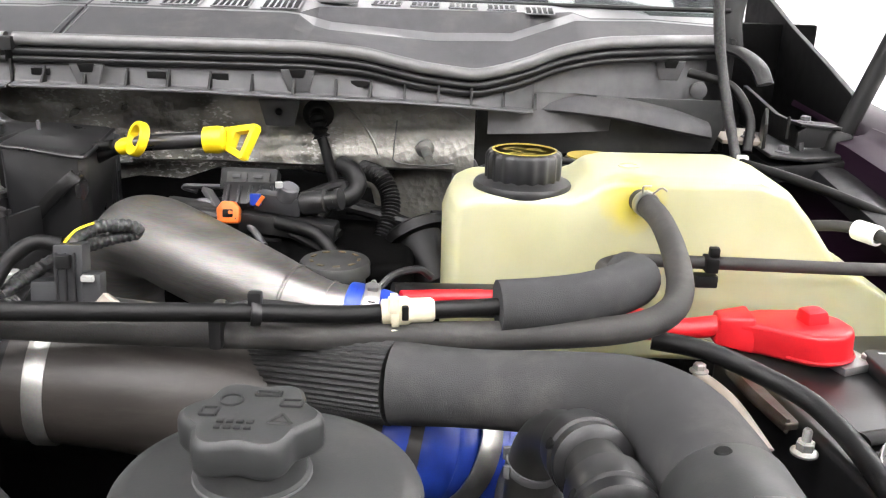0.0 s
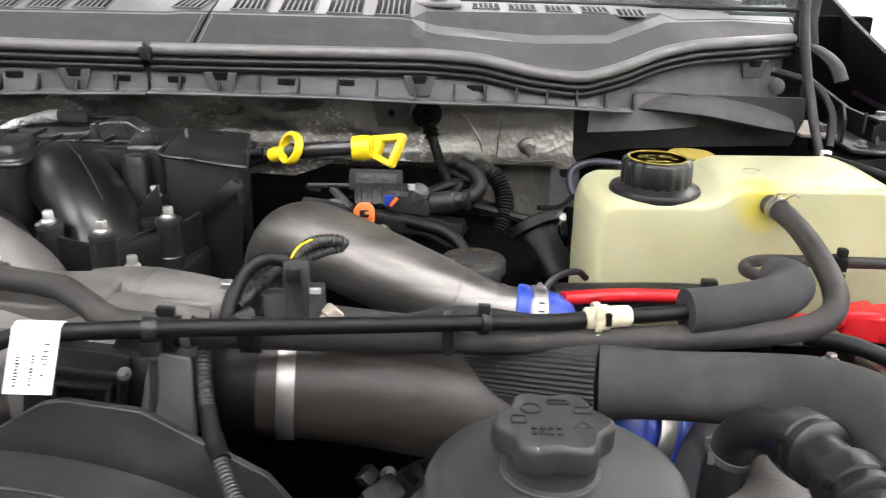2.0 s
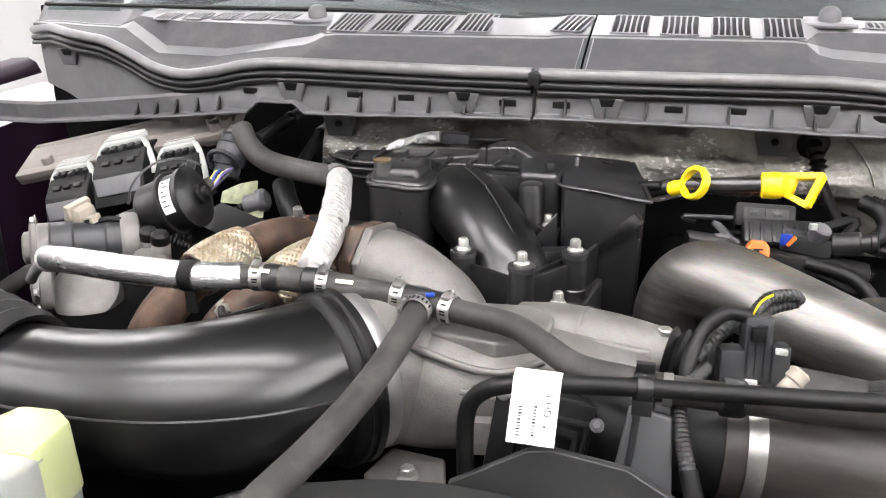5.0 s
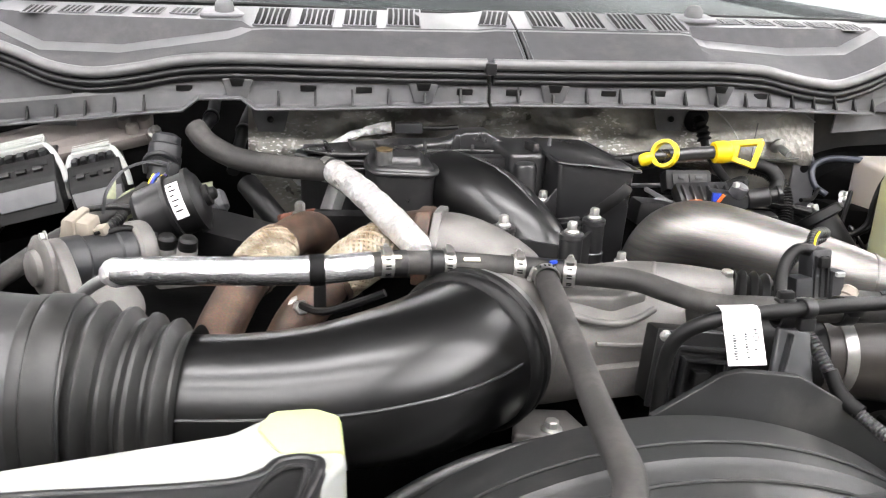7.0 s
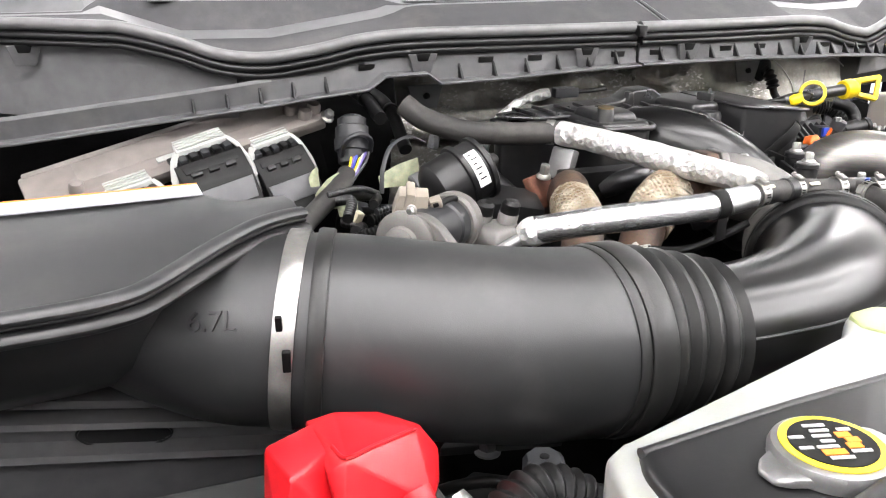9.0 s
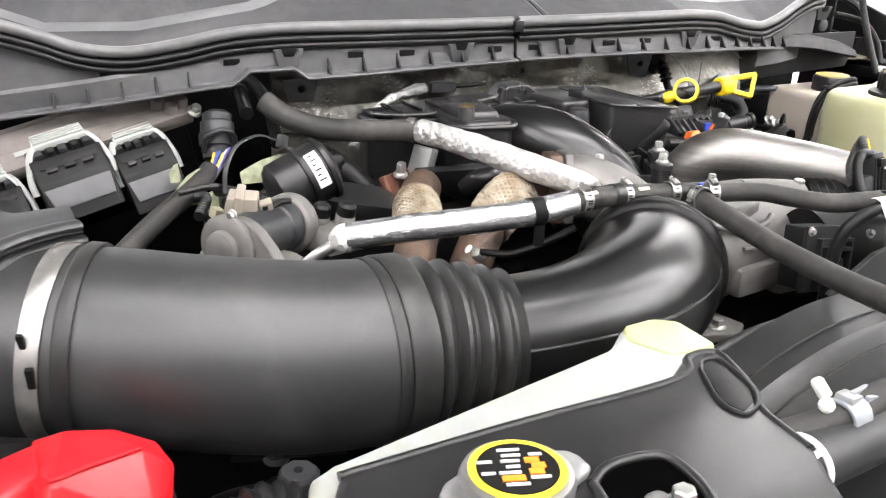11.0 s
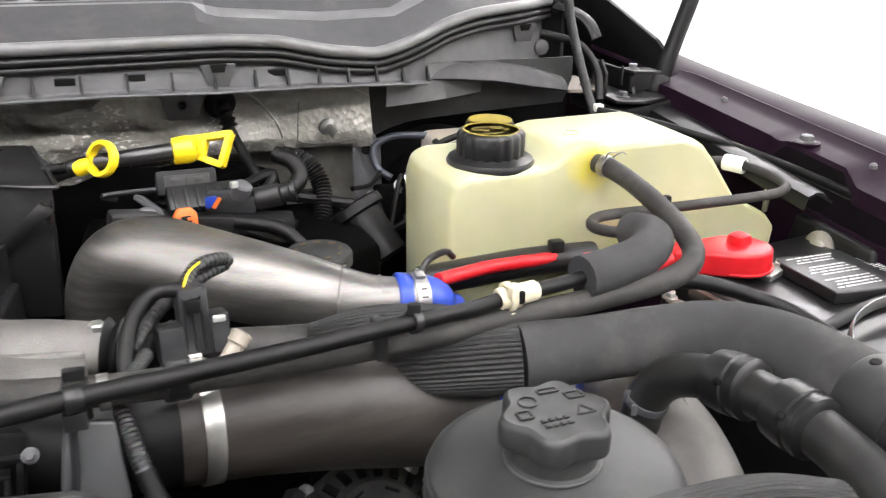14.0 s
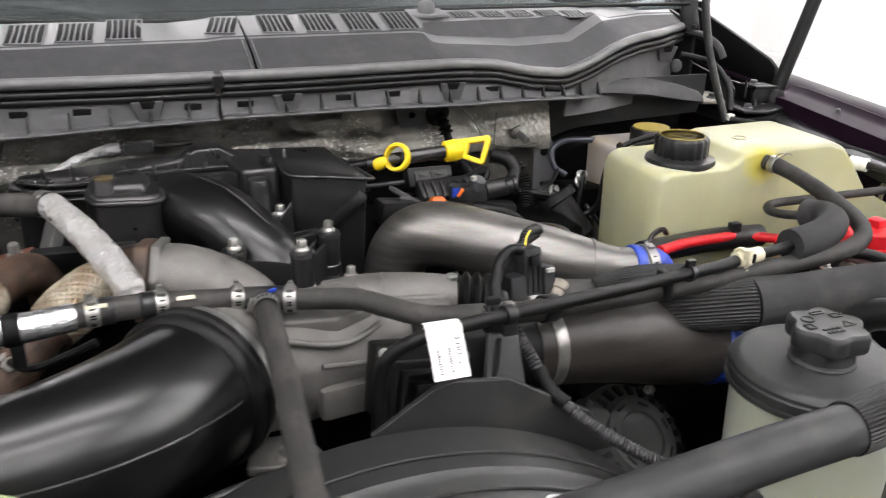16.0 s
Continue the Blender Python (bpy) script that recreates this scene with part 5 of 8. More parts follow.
o = cover_edge(0.014)
part("plenum_wall", prism(o, 1.225, 1.330, 0.006), M_GLOSS, im)
for k in range(6):
    part("wall_rib", box((-0.3395 - 0.002 * k, 0.905 + 0.010 * k, 1.285), (0.010, 0.0035, 0.075), 0.001, (0, 0, -20)), M_GLOSS, im)
for k in range(7):
    part("top_rib", box((-0.645 + 0.028 * k, 0.905 + 0.003 * (k % 2), 1.3440), (0.004, 0.045, 0.004), 0.001, (0, 0, 8 - 3 * k)), M_GLOSS, im)
for k in range(4):
    part("top_rib", box((-0.435 + 0.026 * k, 0.918, 1.3440), (0.004, 0.036, 0.004), 0.001, (0, 0, -6 - 5 * k)), M_GLOSS, im)
part("peak", prism([(-0.115, 0), (-0.030, 0.010), (-0.012, 0.021), (0.014, 0.022), (0.030, 0.012), (0.055, 0.007), (0.11, 0)], 0, 0.030, 0.003, pose(-0.475, 0.935, 1.339, 90, 0, 0)), M_GLOSS, im)
part("peak_rib", prism([(-0.006, 0), (0.006, 0), (0.004, 0.020), (-0.002, 0.020)], 0, 0.012, 0.002, pose(-0.497, 0.912, 1.339, 90, 0, 0)), M_GLOSS, im)
part("side_clip", box((-0.418, 0.858, 1.356), (0.008, 0.020, 0.010), 0.002, (0, 0, 20)), M_GLOSS, im)
# the inlet runner: a wide hump that plunges forwards
run = [(-0.522, 0.900, 1.290, 0.036), (-0.515, 0.870, 1.308, 0.0385), (-0.500, 0.838, 1.313, 0.0400), (-0.476, 0.805, 1.308, 0.0405), (-0.452, 0.774, 1.292, 0.0395), (-0.432, 0.748, 1.268, 0.0385), (-0.420, 0.730, 1.235, 0.038)]
part("runner", tube(run, 0.038, 44, 10, oval=(1.0, 0.96)), M_BULB, im, "smooth glossy curved runner")
part("seam", tube([(-0.512, 0.868, 1.3455), (-0.494, 0.832, 1.352), (-0.466, 0.793, 1.3455), (-0.437, 0.757, 1.322), (-0.415, 0.733, 1.29)], 0.0012, 6), M_GLOSS, im)
part("rib", prism([(0, 0), (0.034, 0), (0.032, 0.040)], 0, 0.003, 0.001, pose(-0.432, 0.800, 1.283, 90, 0, 12)), M_GLOSS, im)
part("tray", prism([(-0.480, 0.715), (-0.40, 0.69), (-0.362, 0.735), (-0.352, 0.80), (-0.44, 0.83)], 1.21, 1.262, 0.004), M_BLACK, im)
for c in ((-0.3745, 0.746, 1.308), (-0.4135, 0.691, 1.312), (-0.4735, 0.724, 1.308), (-0.410, 0.822, 1.304)):
    b = part("boss", lathe([(0.0125, -0.085), (0.0118, -0.045), (0.0124, -0.044), (0.0124, -0.036), (0.0112, -0.035), (0.0112, -0.006), (0.0122, -0.005), (0.0118, -0.001), (0.010, 0)], c, (0, 0, 1), 26), M_GLOSS, im)
    part("bolt", hexbolt(c, (0, 0, 1), 0.0050, 0.0085), M_BOLT, b)
for a, b in (((-0.3745, 0.746), (-0.4135, 0.691)), ((-0.4135, 0.691), (-0.4735, 0.724)), ((-0.3745, 0.746), (-0.360, 0.80)), ((-0.4135, 0.70), (-0.385, 0.755)), ((-0.425, 0.757), (-0.380, 0.772)), ((-0.428, 0.772), (-0.378, 0.786))):
    mid = ((a[0] + b[0]) / 2, (a[1] + b[1]) / 2)
    ln = math.dist(a, b)
    part("web", box((*mid, 1.272), (ln, 0.004, 0.050), 0.001, (0, 0, math.degrees(math.atan2(b[1] - a[1], b[0] - a[0])))), M_BLACK, im)
pl = part("plug", lathe([(0.0092, 1.335), (0.0092, 1.3635), (0.0085, 1.365), (0.003, 1.365)], (-0.585, 0.828, -0.007), (0, 0, 1), 24), M_CAP, im)
part("plug_top", lathe([(0.0086, 1.364), (0.0090, 1.3665), (0.002, 1.3668)], (-0.585, 0.828, -0.007), (0, 0, 1), 24), M_BRASS, pl, "tarnished brass top")
part("foil_harness", tube([(-0.680, 0.940, 1.290), (-0.655, 0.960, 1.315), (-0.622, 0.976, 1.336), (-0.590, 0.982, 1.345), (-0.566, 0.982, 1.349)], 0.0062, 16, wob=0.5), M_FOIL, im, "foil wrapped harness")
part("harness_plug", box((-0.545, 0.975, 1.350), (0.034, 0.014, 0.013), 0.003, (0, 0, -4)), M_GREYP, im)
part("harness_lead", tube([(-0.529, 0.974, 1.350), (-0.505, 0.970, 1.351), (-0.485, 0.972, 1.352)], 0.003, 8), M_RUBBERD, im)

# ---- cast elbow to the exhaust gas cooler ----
ce = group_root("cast_elbow", (-0.48, 0.66, 1.15), "grey cast aluminium elbow with rusty flange", "engine part")
part("elbow", tube([(-0.544, 0.688, 1.299, 0.034), (-0.524, 0.682, 1.299, 0.0335), (-0.497, 0.672, 1.290, 0.033), (-0.472, 0.664, 1.270, 0.034), (-0.458, 0.660, 1.235, 0.034), (-0.455, 0.66, 1.20, 0.034)], 0.03, 32), M_CAST, ce)
part("flange", prism([(-0.030, -0.030), (0.030, -0.030), (0.034, -0.01), (0.022, 0.034), (-0.012, 0.038), (-0.034, 0.012)], -0.004, 0.005, 0.002, pose(-0.543, 0.688, 1.300, 90, 0, 72)), M_CAST, ce)
part("gasket", prism([(-0.030, -0.030), (0.030, -0.030), (0.033, -0.01), (0.021, 0.033), (-0.012, 0.037), (-0.033, 0.012)], -0.020, -0.005, 0.003, pose(-0.543, 0.688, 1.300, 90, 0, 72)), M_RUST, ce)
part("pin", lathe([(0.0028, -0.002), (0.0028, 0.003), (0.0015, 0.004)], (-0.526, 0.660, 1.309), (-0.3, -1, 0.3), 12), M_DARK, ce)

# ---- turbo inlet casting ----
tc = group_root("turbo_housing", (-0.42, 0.6, 1.10), "rough grey cast aluminium turbo compressor housing", "engine part")
part("drum", tube([(-0.530, 0.555, 1.258, 0.0600), (-0.510, 0.580, 1.256, 0.062), (-0.48, 0.62, 1.25, 0.06)], 0.06, 40), M_CAST, tc)
part("body", tube([(-0.535, 0.60, 1.245, 0.056), (-0.47, 0.592, 1.246, 0.054), (-0.42, 0.596, 1.246, 0.050), (-0.36, 0.602, 1.246, 0.046), (-0.30, 0.605, 1.245, 0.042)], 0.05, 36), M_CAST, tc)
part("top_plate", prism([(-0.462, 0.572), (-0.458, 0.632), (-0.392, 0.640), (-0.374, 0.622), (-0.376, 0.580), (-0.41, 0.566)], 1.284, 1.2985, 0.0035), M_CAST, tc)
part("cast_seam", tube([(-0.488, 0.552, 1.297), (-0.462, 0.552, 1.292), (-0.432, 0.551, 1.284), (-0.408, 0.552, 1.281), (-0.390, 0.556, 1.284), (-0.374, 0.566, 1.287)], 0.0030, 10), M_CAST, tc, "raised casting seam")
part("cast_seam", tube([(-0.430, 0.541, 1.268), (-0.40, 0.545, 1.264), (-0.37, 0.550, 1.262), (-0.335, 0.556, 1.262)], 0.0022, 8), M_CAST, tc, "raised casting seam")
part("machined_ring", ring_band((-0.521, 0.567, 1.259), (0.66, 0.75, 0), 0.0608, 0.013, 0.0025, 56), M_ALU, tc, "bright machined band")
part("lower_flange", prism([(-0.50, 0.520), (-0.455, 0.505), (-0.435, 0.520), (-0.445, 0.555), (-0.49, 0.56)], 1.190, 1.200, 0.003), M_CAST, tc)
part("flange_bolt", hexbolt((-0.466, 0.524, 1.200), (0, 0, 1), 0.006, 0.007), M_BOLT, tc)
part("lug", box((-0.40, 0.555, 1.232), (0.07, 0.03, 0.03), 0.006, (0, 0, 8)), M_CAST, tc)
part("lug", box((-0.35, 0.555, 1.222), (0.05, 0.03, 0.026), 0.006), M_CAST, tc)
part("lower_body", box((-0.44, 0.61, 1.16), (0.14, 0.07, 0.10), 0.02), M_DARK, tc)
th = group_root("throttle_body", (-0.33, 0.62, 1.2), "grey machined aluminium throttle body", "engine part")
part("body", tube([(-0.405, 0.645, 1.276, 0.020), (-0.37, 0.636, 1.278, 0.024), (-0.33, 0.625, 1.279, 0.024), (-0.30, 0.617, 1.279, 0.022), (-0.285, 0.613, 1.279, 0.020)], 0.022, 28), M_CAST, th)
part("top", prism([(-0.375, 0.605), (-0.36, 0.642), (-0.30, 0.632), (-0.285, 0.61), (-0.30, 0.595)], 1.278, 1.291, 0.004), M_CAST, th)
part("bolt", hexbolt((-0.290, 0.612, 1.2925), (0, 0, 1), 0.006, 0.008), M_BOLT, th)
part("bolt", hexbolt((-0.376, 0.652, 1.296), (0, 0, 1), 0.0045, 0.008), M_BOLT, th)
part("band_seam", ring_band((-0.352, 0.631, 1.2785), (1, -0.3, 0), 0.0238, 0.004, 0.0012), M_CAST, th)
part("bolt_lug", lathe([(0.009, -0.012), (0.009, 0.0), (0.007, 0.002)], (-0.290, 0.612, 1.2905), (0, 0, 1), 16), M_CAST, th)

part("bellows", tube([(-0.286, 0.613, 1.279, 0.022), (-0.262, 0.607, 1.277, 0.022), (-0.24, 0.602, 1.274, 0.022)], 0.022, 28, rib=(0.010, 0.0025)), M_RUBBERD, th)
ct = [(-0.245, 0.603, 1.274, 0.0165), (-0.20, 0.598, 1.272, 0.017), (-0.14, 0.592, 1.268, 0.0175), (-0.10, 0.585, 1.264, 0.018), (-0.04, 0.57, 1.255, 0.018)]
cl = group_root("crossover_hose", (-0.15, 0.59, 1.25), "dark grey rubber coolant crossover hose", "hose")
part("tube", tube(ct, 0.017, 24), M_RUBBER, cl)
part("drain_nipple", lathe([(0.0058, -0.012), (0.0058, 0.012), (0.0074, 0.013), (0.0074, 0.020), (0.0055, 0.0215)], (-0.2125, 0.556, 1.289), (0.55, 0.35, 0.65), 18), M_BEIGE, cl, "dirty metal drain nipple")
part("fabric_end", tube([(-0.15, 0.590, 1.276, 0.012), (-0.11, 0.578, 1.280, 0.020), (-0.06, 0.565, 1.281, 0.019), (-0.02, 0.558, 1.278, 0.012)], 0.018, 120, flute=(40, 0.0006)), M_WEAVE, cl, "pleated black fabric sleeve")

# ---- heater tee and its hoses ----
hp = [(-0.812, 0.594, 1.3155, 0.0115), (-0.77, 0.578, 1.3225, 0.0115), (-0.71, 0.566, 1.326, 0.0115), (-0.654, 0.563, 1.3275, 0.0115), (-0.612, 0.570, 1.3285, 0.0110)]
hs = group_root("heater_hose", (-0.7, 0.57, 1.30), "heater hose in silver heat sleeve with clamps", "hose")
part("heat_sleeve", tube(hp, 0.0115, 24, 10), M_SLEEVE, hs, "shiny silver heat reflecting sleeve")
part("sleeve_end", tube([(-0.822, 0.600, 1.310, 0.007), (-0.815, 0.596, 1.314, 0.0125), (-0.806, 0.592, 1.316, 0.0125)], 0.012, 14, wob=0.25), M_FOIL, hs)
part("metal_pipe", tube([(-0.815, 0.597, 1.312), (-0.835, 0.603, 1.300), (-0.85, 0.61, 1.285)], 0.005, 12), M_ALU, hs)
part("hose", tube([(-0.615, 0.5695, 1.3285), (-0.59, 0.574, 1.3285), (-0.55, 0.581, 1.325), (-0.51, 0.585, 1.320), (-0.469, 0.584, 1.317)], 0.0098, 20), M_RUBBER, hs)
p, d = along(hp, 0.79)
tape = part("tape", ring_band(p, d, 0.0118, 0.012, 0.0008), M_INK, hs)
part("tape_tail", box(p + V(0.002, -0.006, -0.018), (0.010, 0.002, 0.022), 0.0005), M_INK, tape)
for x, y, z, ax in ((-0.600, 0.5725, 1.3285, (1, 0.12, 0)), (-0.550, 0.581, 1.325, (1, 0.12, -0.1)), (-0.490, 0.5855, 1.3185, (1, 0.0, -0.1)), (-0.447, 0.577, 1.316, (1, -0.3, 0))):
    worm_clamp(hs, (x, y, z), ax, 0.0102, 0.010, (0, -0.3, 1))
part("splice", lathe([(0.007, -0.022), (0.011, -0.020), (0.011, -0.010), (0.009, -0.008), (0.009, 0.008), (0.011, 0.010), (0.011, 0.020), (0.007, 0.022)], (-0.574, 0.577, 1.327), (1, 0.12, -0.05), 18), M_BLACK, hs, "black plastic tee connector")
part("tee_connector", lathe([(0.007, -0.022), (0.010, -0.020), (0.010, 0.020), (0.007, 0.022)], (-0.468, 0.584, 1.317), (1, -0.15, -0.05), 18), M_BLACK, hs, "black plastic tee connector")
part("blue_mark", box((-0.462, 0.576, 1.3265), (0.007, 0.003, 0.003), 0.001, (0, 0, 20)), M_BLUE, hs)
for x, y, z, l in ((-0.596, 0.5660, 1.3365, 0.016), (-0.530, 0.5755, 1.3300, 0.014)):
    part("paint_mark", box((x, y, z), (l, 0.0035, 0.0012), 0.0005, (35, 4, 8)), M_CREAM, hs, "dab of pale yellow paint")
dh = [(-0.469, 0.580, 1.317), (-0.470, 0.538, 1.312), (-0.472, 0.49, 1.307), (-0.475, 0.446, 1.3045), (-0.480, 0.39, 1.305), (-0.485, 0.34, 1.308), (-0.487, 0.310, 1.3095), (-0.491, 0.290, 1.306), (-0.501, 0.277, 1.301), (-0.522, 0.273, 1.2975), (-0.56, 0.272, 1.294), (-0.612, 0.2665, 1.2885), (-0.65, 0.272, 1.282), (-0.69, 0.280, 1.275)]
dho = group_root("front_vent_hose", (-0.5, 0.4, 1.25), "grey rubber hose from the tee to the radiator", "hose")
part("tube", tube(dh, 0.0098, 20), M_RUBBER, dho)
worm_clamp(dho, (-0.4695, 0.566, 1.3172), (0.05, 1, 0), 0.010, 0.009, (-1, 0, 0.4))

fo = [(-0.792, 0.918, 1.360), (-0.775, 0.900, 1.346), (-0.742, 0.878, 1.335), (-0.695, 0.862, 1.331), (-0.645, 0.842, 1.332), (-0.634, 0.832, 1.332)]
fi = [(-0.637, 0.836, 1.332, 0.0135), (-0.622, 0.795, 1.332, 0.0135), (-0.604, 0.742, 1.330, 0.0135), (-0.586, 0.682, 1.327, 0.0140), (-0.573, 0.625, 1.327, 0.0130), (-0.570, 0.60, 1.327, 0.0105)]
fho = group_root("foil_wrapped_hose", (-0.68, 0.78, 1.30), "rubber heater hose half wrapped in crinkled foil", "hose")
part("tube", tube(fo, 0.0125, 20), M_RUBBER, fho)
part("foil", tube(fi, 0.0135, 22, 10, wob=0.10), M_FOIL, fho, "crinkled aluminium foil wrap")
worm_clamp(fho, (-0.645, 0.845, 1.332), (0.7, -0.6, 0), 0.0128, 0.009, (0, 0, 1), screw=False)
part("bracket", box((-0.640, 0.825, 1.300), (0.012, 0.030, 0.035), 0.003, (0, 20, 20)), M_ALU, fho)

# ---- exhaust up pipes with braided flex joints ----
def up_pipe(elbow, braid, lower, label):
    u = group_root("exhaust_pipe", braid[1][:3], label, "exhaust", "exhaust up pipes")
    part("elbow", tube(elbow, 0.022, 28, wob=0.03), M_RUST, u)
    flex = part("flex_joint", tube([(*q[:3], q[3] * 0.97) for q in braid], 0.022, 26, 8), M_BRAID, u, "woven steel braid")
    line = spline([tuple(q) for q in braid], 9)
    n_s, turns, last = 21, 0.5, len(line) - 1
    for way in (1, -1):
        for k in range(n_s):
            pts = []
            for i, q in enumerate(line):
                d = Vector((line[min(last, i + 1)] - line[max(0, i - 1)])[:3]).normalized()
                s = d.cross(V(0, 0, 1)).normalized()
                a = way * 2 * math.pi * (turns * i / last) + 2 * math.pi * k / n_s
                r = q[3] * (1.0 + 0.018 * way * math.cos(2 * a * n_s / 4 + i * 1.1))
                pts.append(Vector(q[:3]) + (s * math.cos(a) + s.cross(d) * math.sin(a)) * r)
            part("strand", tube(pts, 0.0023, 6, 1), M_STRAND, flex)
    part("lower_pipe", tube(lower, 0.02, 26), M_RUST, u)
    for q in (braid[0], braid[-1]):
        d = Vector(braid[-1][:3]) - Vector(braid[0][:3])
        part("collar", ring_band(q[:3], d, q[3] * 0.98, 0.006, 0.0018), M_RUST, u)
    return u


up1 = up_pipe([(-0.648, 0.812, 1.235, 0.019), (-0.653, 0.798, 1.268, 0.0195), (-0.662, 0.776, 1.286, 0.020), (-0.678, 0.748, 1.291, 0.0200), (-0.694, 0.720, 1.290, 0.0195)],
              [(-0.693, 0.721, 1.290, 0.0205), (-0.700, 0.705, 1.288, 0.0222), (-0.708, 0.686, 1.285, 0.0222), (-0.715, 0.668, 1.281, 0.0205)],
              [(-0.716, 0.666, 1.280, 0.019), (-0.729, 0.646, 1.264, 0.020), (-0.744, 0.625, 1.234, 0.021), (-0.755, 0.61, 1.18, 0.021)], "rusty exhaust up pipe with braided steel flex joint")
up2 = up_pipe([(-0.552, 0.692, 1.312, 0.023), (-0.570, 0.697, 1.308, 0.0225), (-0.588, 0.698, 1.304, 0.022)],
              [(-0.588, 0.698, 1.300, 0.0215), (-0.606, 0.692, 1.293, 0.0232), (-0.624, 0.682, 1.284, 0.0232), (-0.638, 0.672, 1.275, 0.0212)],
              [(-0.638, 0.672, 1.279, 0.020), (-0.655, 0.658, 1.264, 0.020), (-0.675, 0.64, 1.245, 0.020), (-0.70, 0.62, 1.20, 0.020)], "brown rusted exhaust pipe with braided flex joint")
fl = part("flange", prism([(-0.022, -0.020), (0.022, -0.020), (0.022, 0.018), (-0.022, 0.018)], -0.005, 0.005, 0.003, pose(-0.674, 0.812, 1.277, 62, 0, 30)), M_RUSTR, up1)
part("bolt", hexbolt((-0.674, 0.808, 1.292), (0, -0.2, 1), 0.0055, 0.012), M_BOLT, up1)
part("sensor_nut", hexbolt((-0.672, 0.640, 1.262), (0.2, -0.8, 0.3), 0.007, 0.012), M_CLAMP, up2)
part("sensor_wire", tube([(-0.672, 0.632, 1.268), (-0.65, 0.60, 1.275), (-0.62, 0.585, 1.290), (-0.60, 0.58, 1.30)], 0.0035, 8), M_RUBBERD, up2)

# ---- air intake duct ----
ad = group_root("air_intake_duct", (-0.85, 0.5, 1.15), "matt black moulded air intake duct with bellows", "air duct")
mouth = [(-1.035, 0.524, 1.300, 0.0615), (-1.0, 0.510, 1.298, 0.0625), (-0.95, 0.490, 1.291, 0.0640), (-0.89, 0.477, 1.282, 0.0650), (-0.835, 0.474, 1.276, 0.0650), (-0.815, 0.4745, 1.2745, 0.0645)]
part("big_pipe", tube(mouth, 0.063, 64, 8, caps=False), M_DUCT, ad, "wide matt black pipe")
bel = [(-0.818, 0.474, 1.275, 0.0630), (-0.790, 0.472, 1.273, 0.0590), (-0.762, 0.469, 1.271, 0.0545), (-0.738, 0.466, 1.270, 0.0500)]
part("bellows", tube(bel, 0.06, 56, 8, caps=False, rib=(0.0165, 0.0038)), M_BELLOWS, ad, "ribbed black rubber bellows")
bulb = [(-0.745, 0.466, 1.270, 0.0460), (-0.70, 0.467, 1.268, 0.0475), (-0.655, 0.473, 1.266, 0.0515), (-0.61, 0.487, 1.265, 0.0568), (-0.57, 0.511, 1.263, 0.0610), (-0.537, 0.545, 1.260, 0.0632)]
part("elbow", tube(bulb, 0.055, 64, 12), M_BULB, ad, "glossy black bulbous elbow")
line = []
for q0, q1 in zip(spline([tuple(q) for q in bulb], 3), spline([tuple(q) for q in bulb], 3)[1:]):
    d = Vector((q1 - q0)[:3]).normalized()
    sd = d.cross(V(0, 0, 1)).normalized()
    line.append(Vector(q0[:3]) + (sd * 0.965 + sd.cross(d) * 0.26) * q0[3])
part("mould_line", tube([tuple(q) for q in line], 0.0013, 6, 3), M_GLOSS, ad)
part("rim", lathe([(0.0615, -0.006), (0.066, -0.004), (0.0685, 0.0), (0.0685, 0.004), (0.0665, 0.006), (0.0665, 0.009), (0.0685, 0.011), (0.0685, 0.017), (0.066, 0.019)], (-0.537, 0.545, 1.260), (0.66, 0.75, 0), 64), M_RUBBERD, ad)
part("collar", ring_band((-0.824, 0.474, 1.275), (1, 0, -0.05), 0.0635, 0.020, 0.0045, 56), M_BELLOWS, ad)
part("inner_collar", ring_band((-0.839, 0.474, 1.2765), (1, 0, -0.05), 0.0645, 0.008, 0.0018, 56), M_BELLOWS, ad)
part("step", ring_band((-1.0145, 0.5155, 1.2988), (1, -0.40, -0.08), 0.0622, 0.010, 0.0036, 56), M_BELLOWS, ad)
worm_clamp(ad, (-1.031, 0.5225, 1.300), (1, -0.42, -0.1), 0.063, 0.013, (-0.1, -1, 0.2), screw=False)
part("clamp_slot", box((-1.0535, 0.4685, 1.329), (0.004, 0.003, 0.014), 0.001, (20, 0, -20)), M_INK, ad)
part("clamp_slot", box((-1.0515, 0.4625, 1.309), (0.005, 0.004, 0.014), 0.001, (10, 0, -20)), M_INK, ad)

ab = group_root("air_filter_box", (-1.2, 0.62, 1.0), "black plastic air filter housing with raised lid rim", "air filter box")
cone = [(-1.030, 0.522, 1.300, 0.0605), (-1.062, 0.537, 1.2995, 0.0604), (-1.095, 0.553, 1.305, 0.0560), (-1.14, 0.575, 1.316, 0.047), (-1.20, 0.60, 1.324, 0.038)]
part("outlet", tube(cone, 0.06, 56, 8), M_DUCT, ab)
rim_line = [(-1.40, 0.440, 1.366), (-1.28, 0.443, 1.366), (-1.20, 0.447, 1.3655), (-1.160, 0.450, 1.365), (-1.1414, 0.455, 1.3645), (-1.1286, 0.462, 1.364), (-1.1147, 0.475, 1.364), (-1.0994, 0.490, 1.365), (-1.0829, 0.505, 1.3667), (-1.0653, 0.520, 1.3682), (-1.0465, 0.535, 1.3688), (-1.0267, 0.550, 1.367), (-1.0122, 0.560, 1.3646)]
rows = []
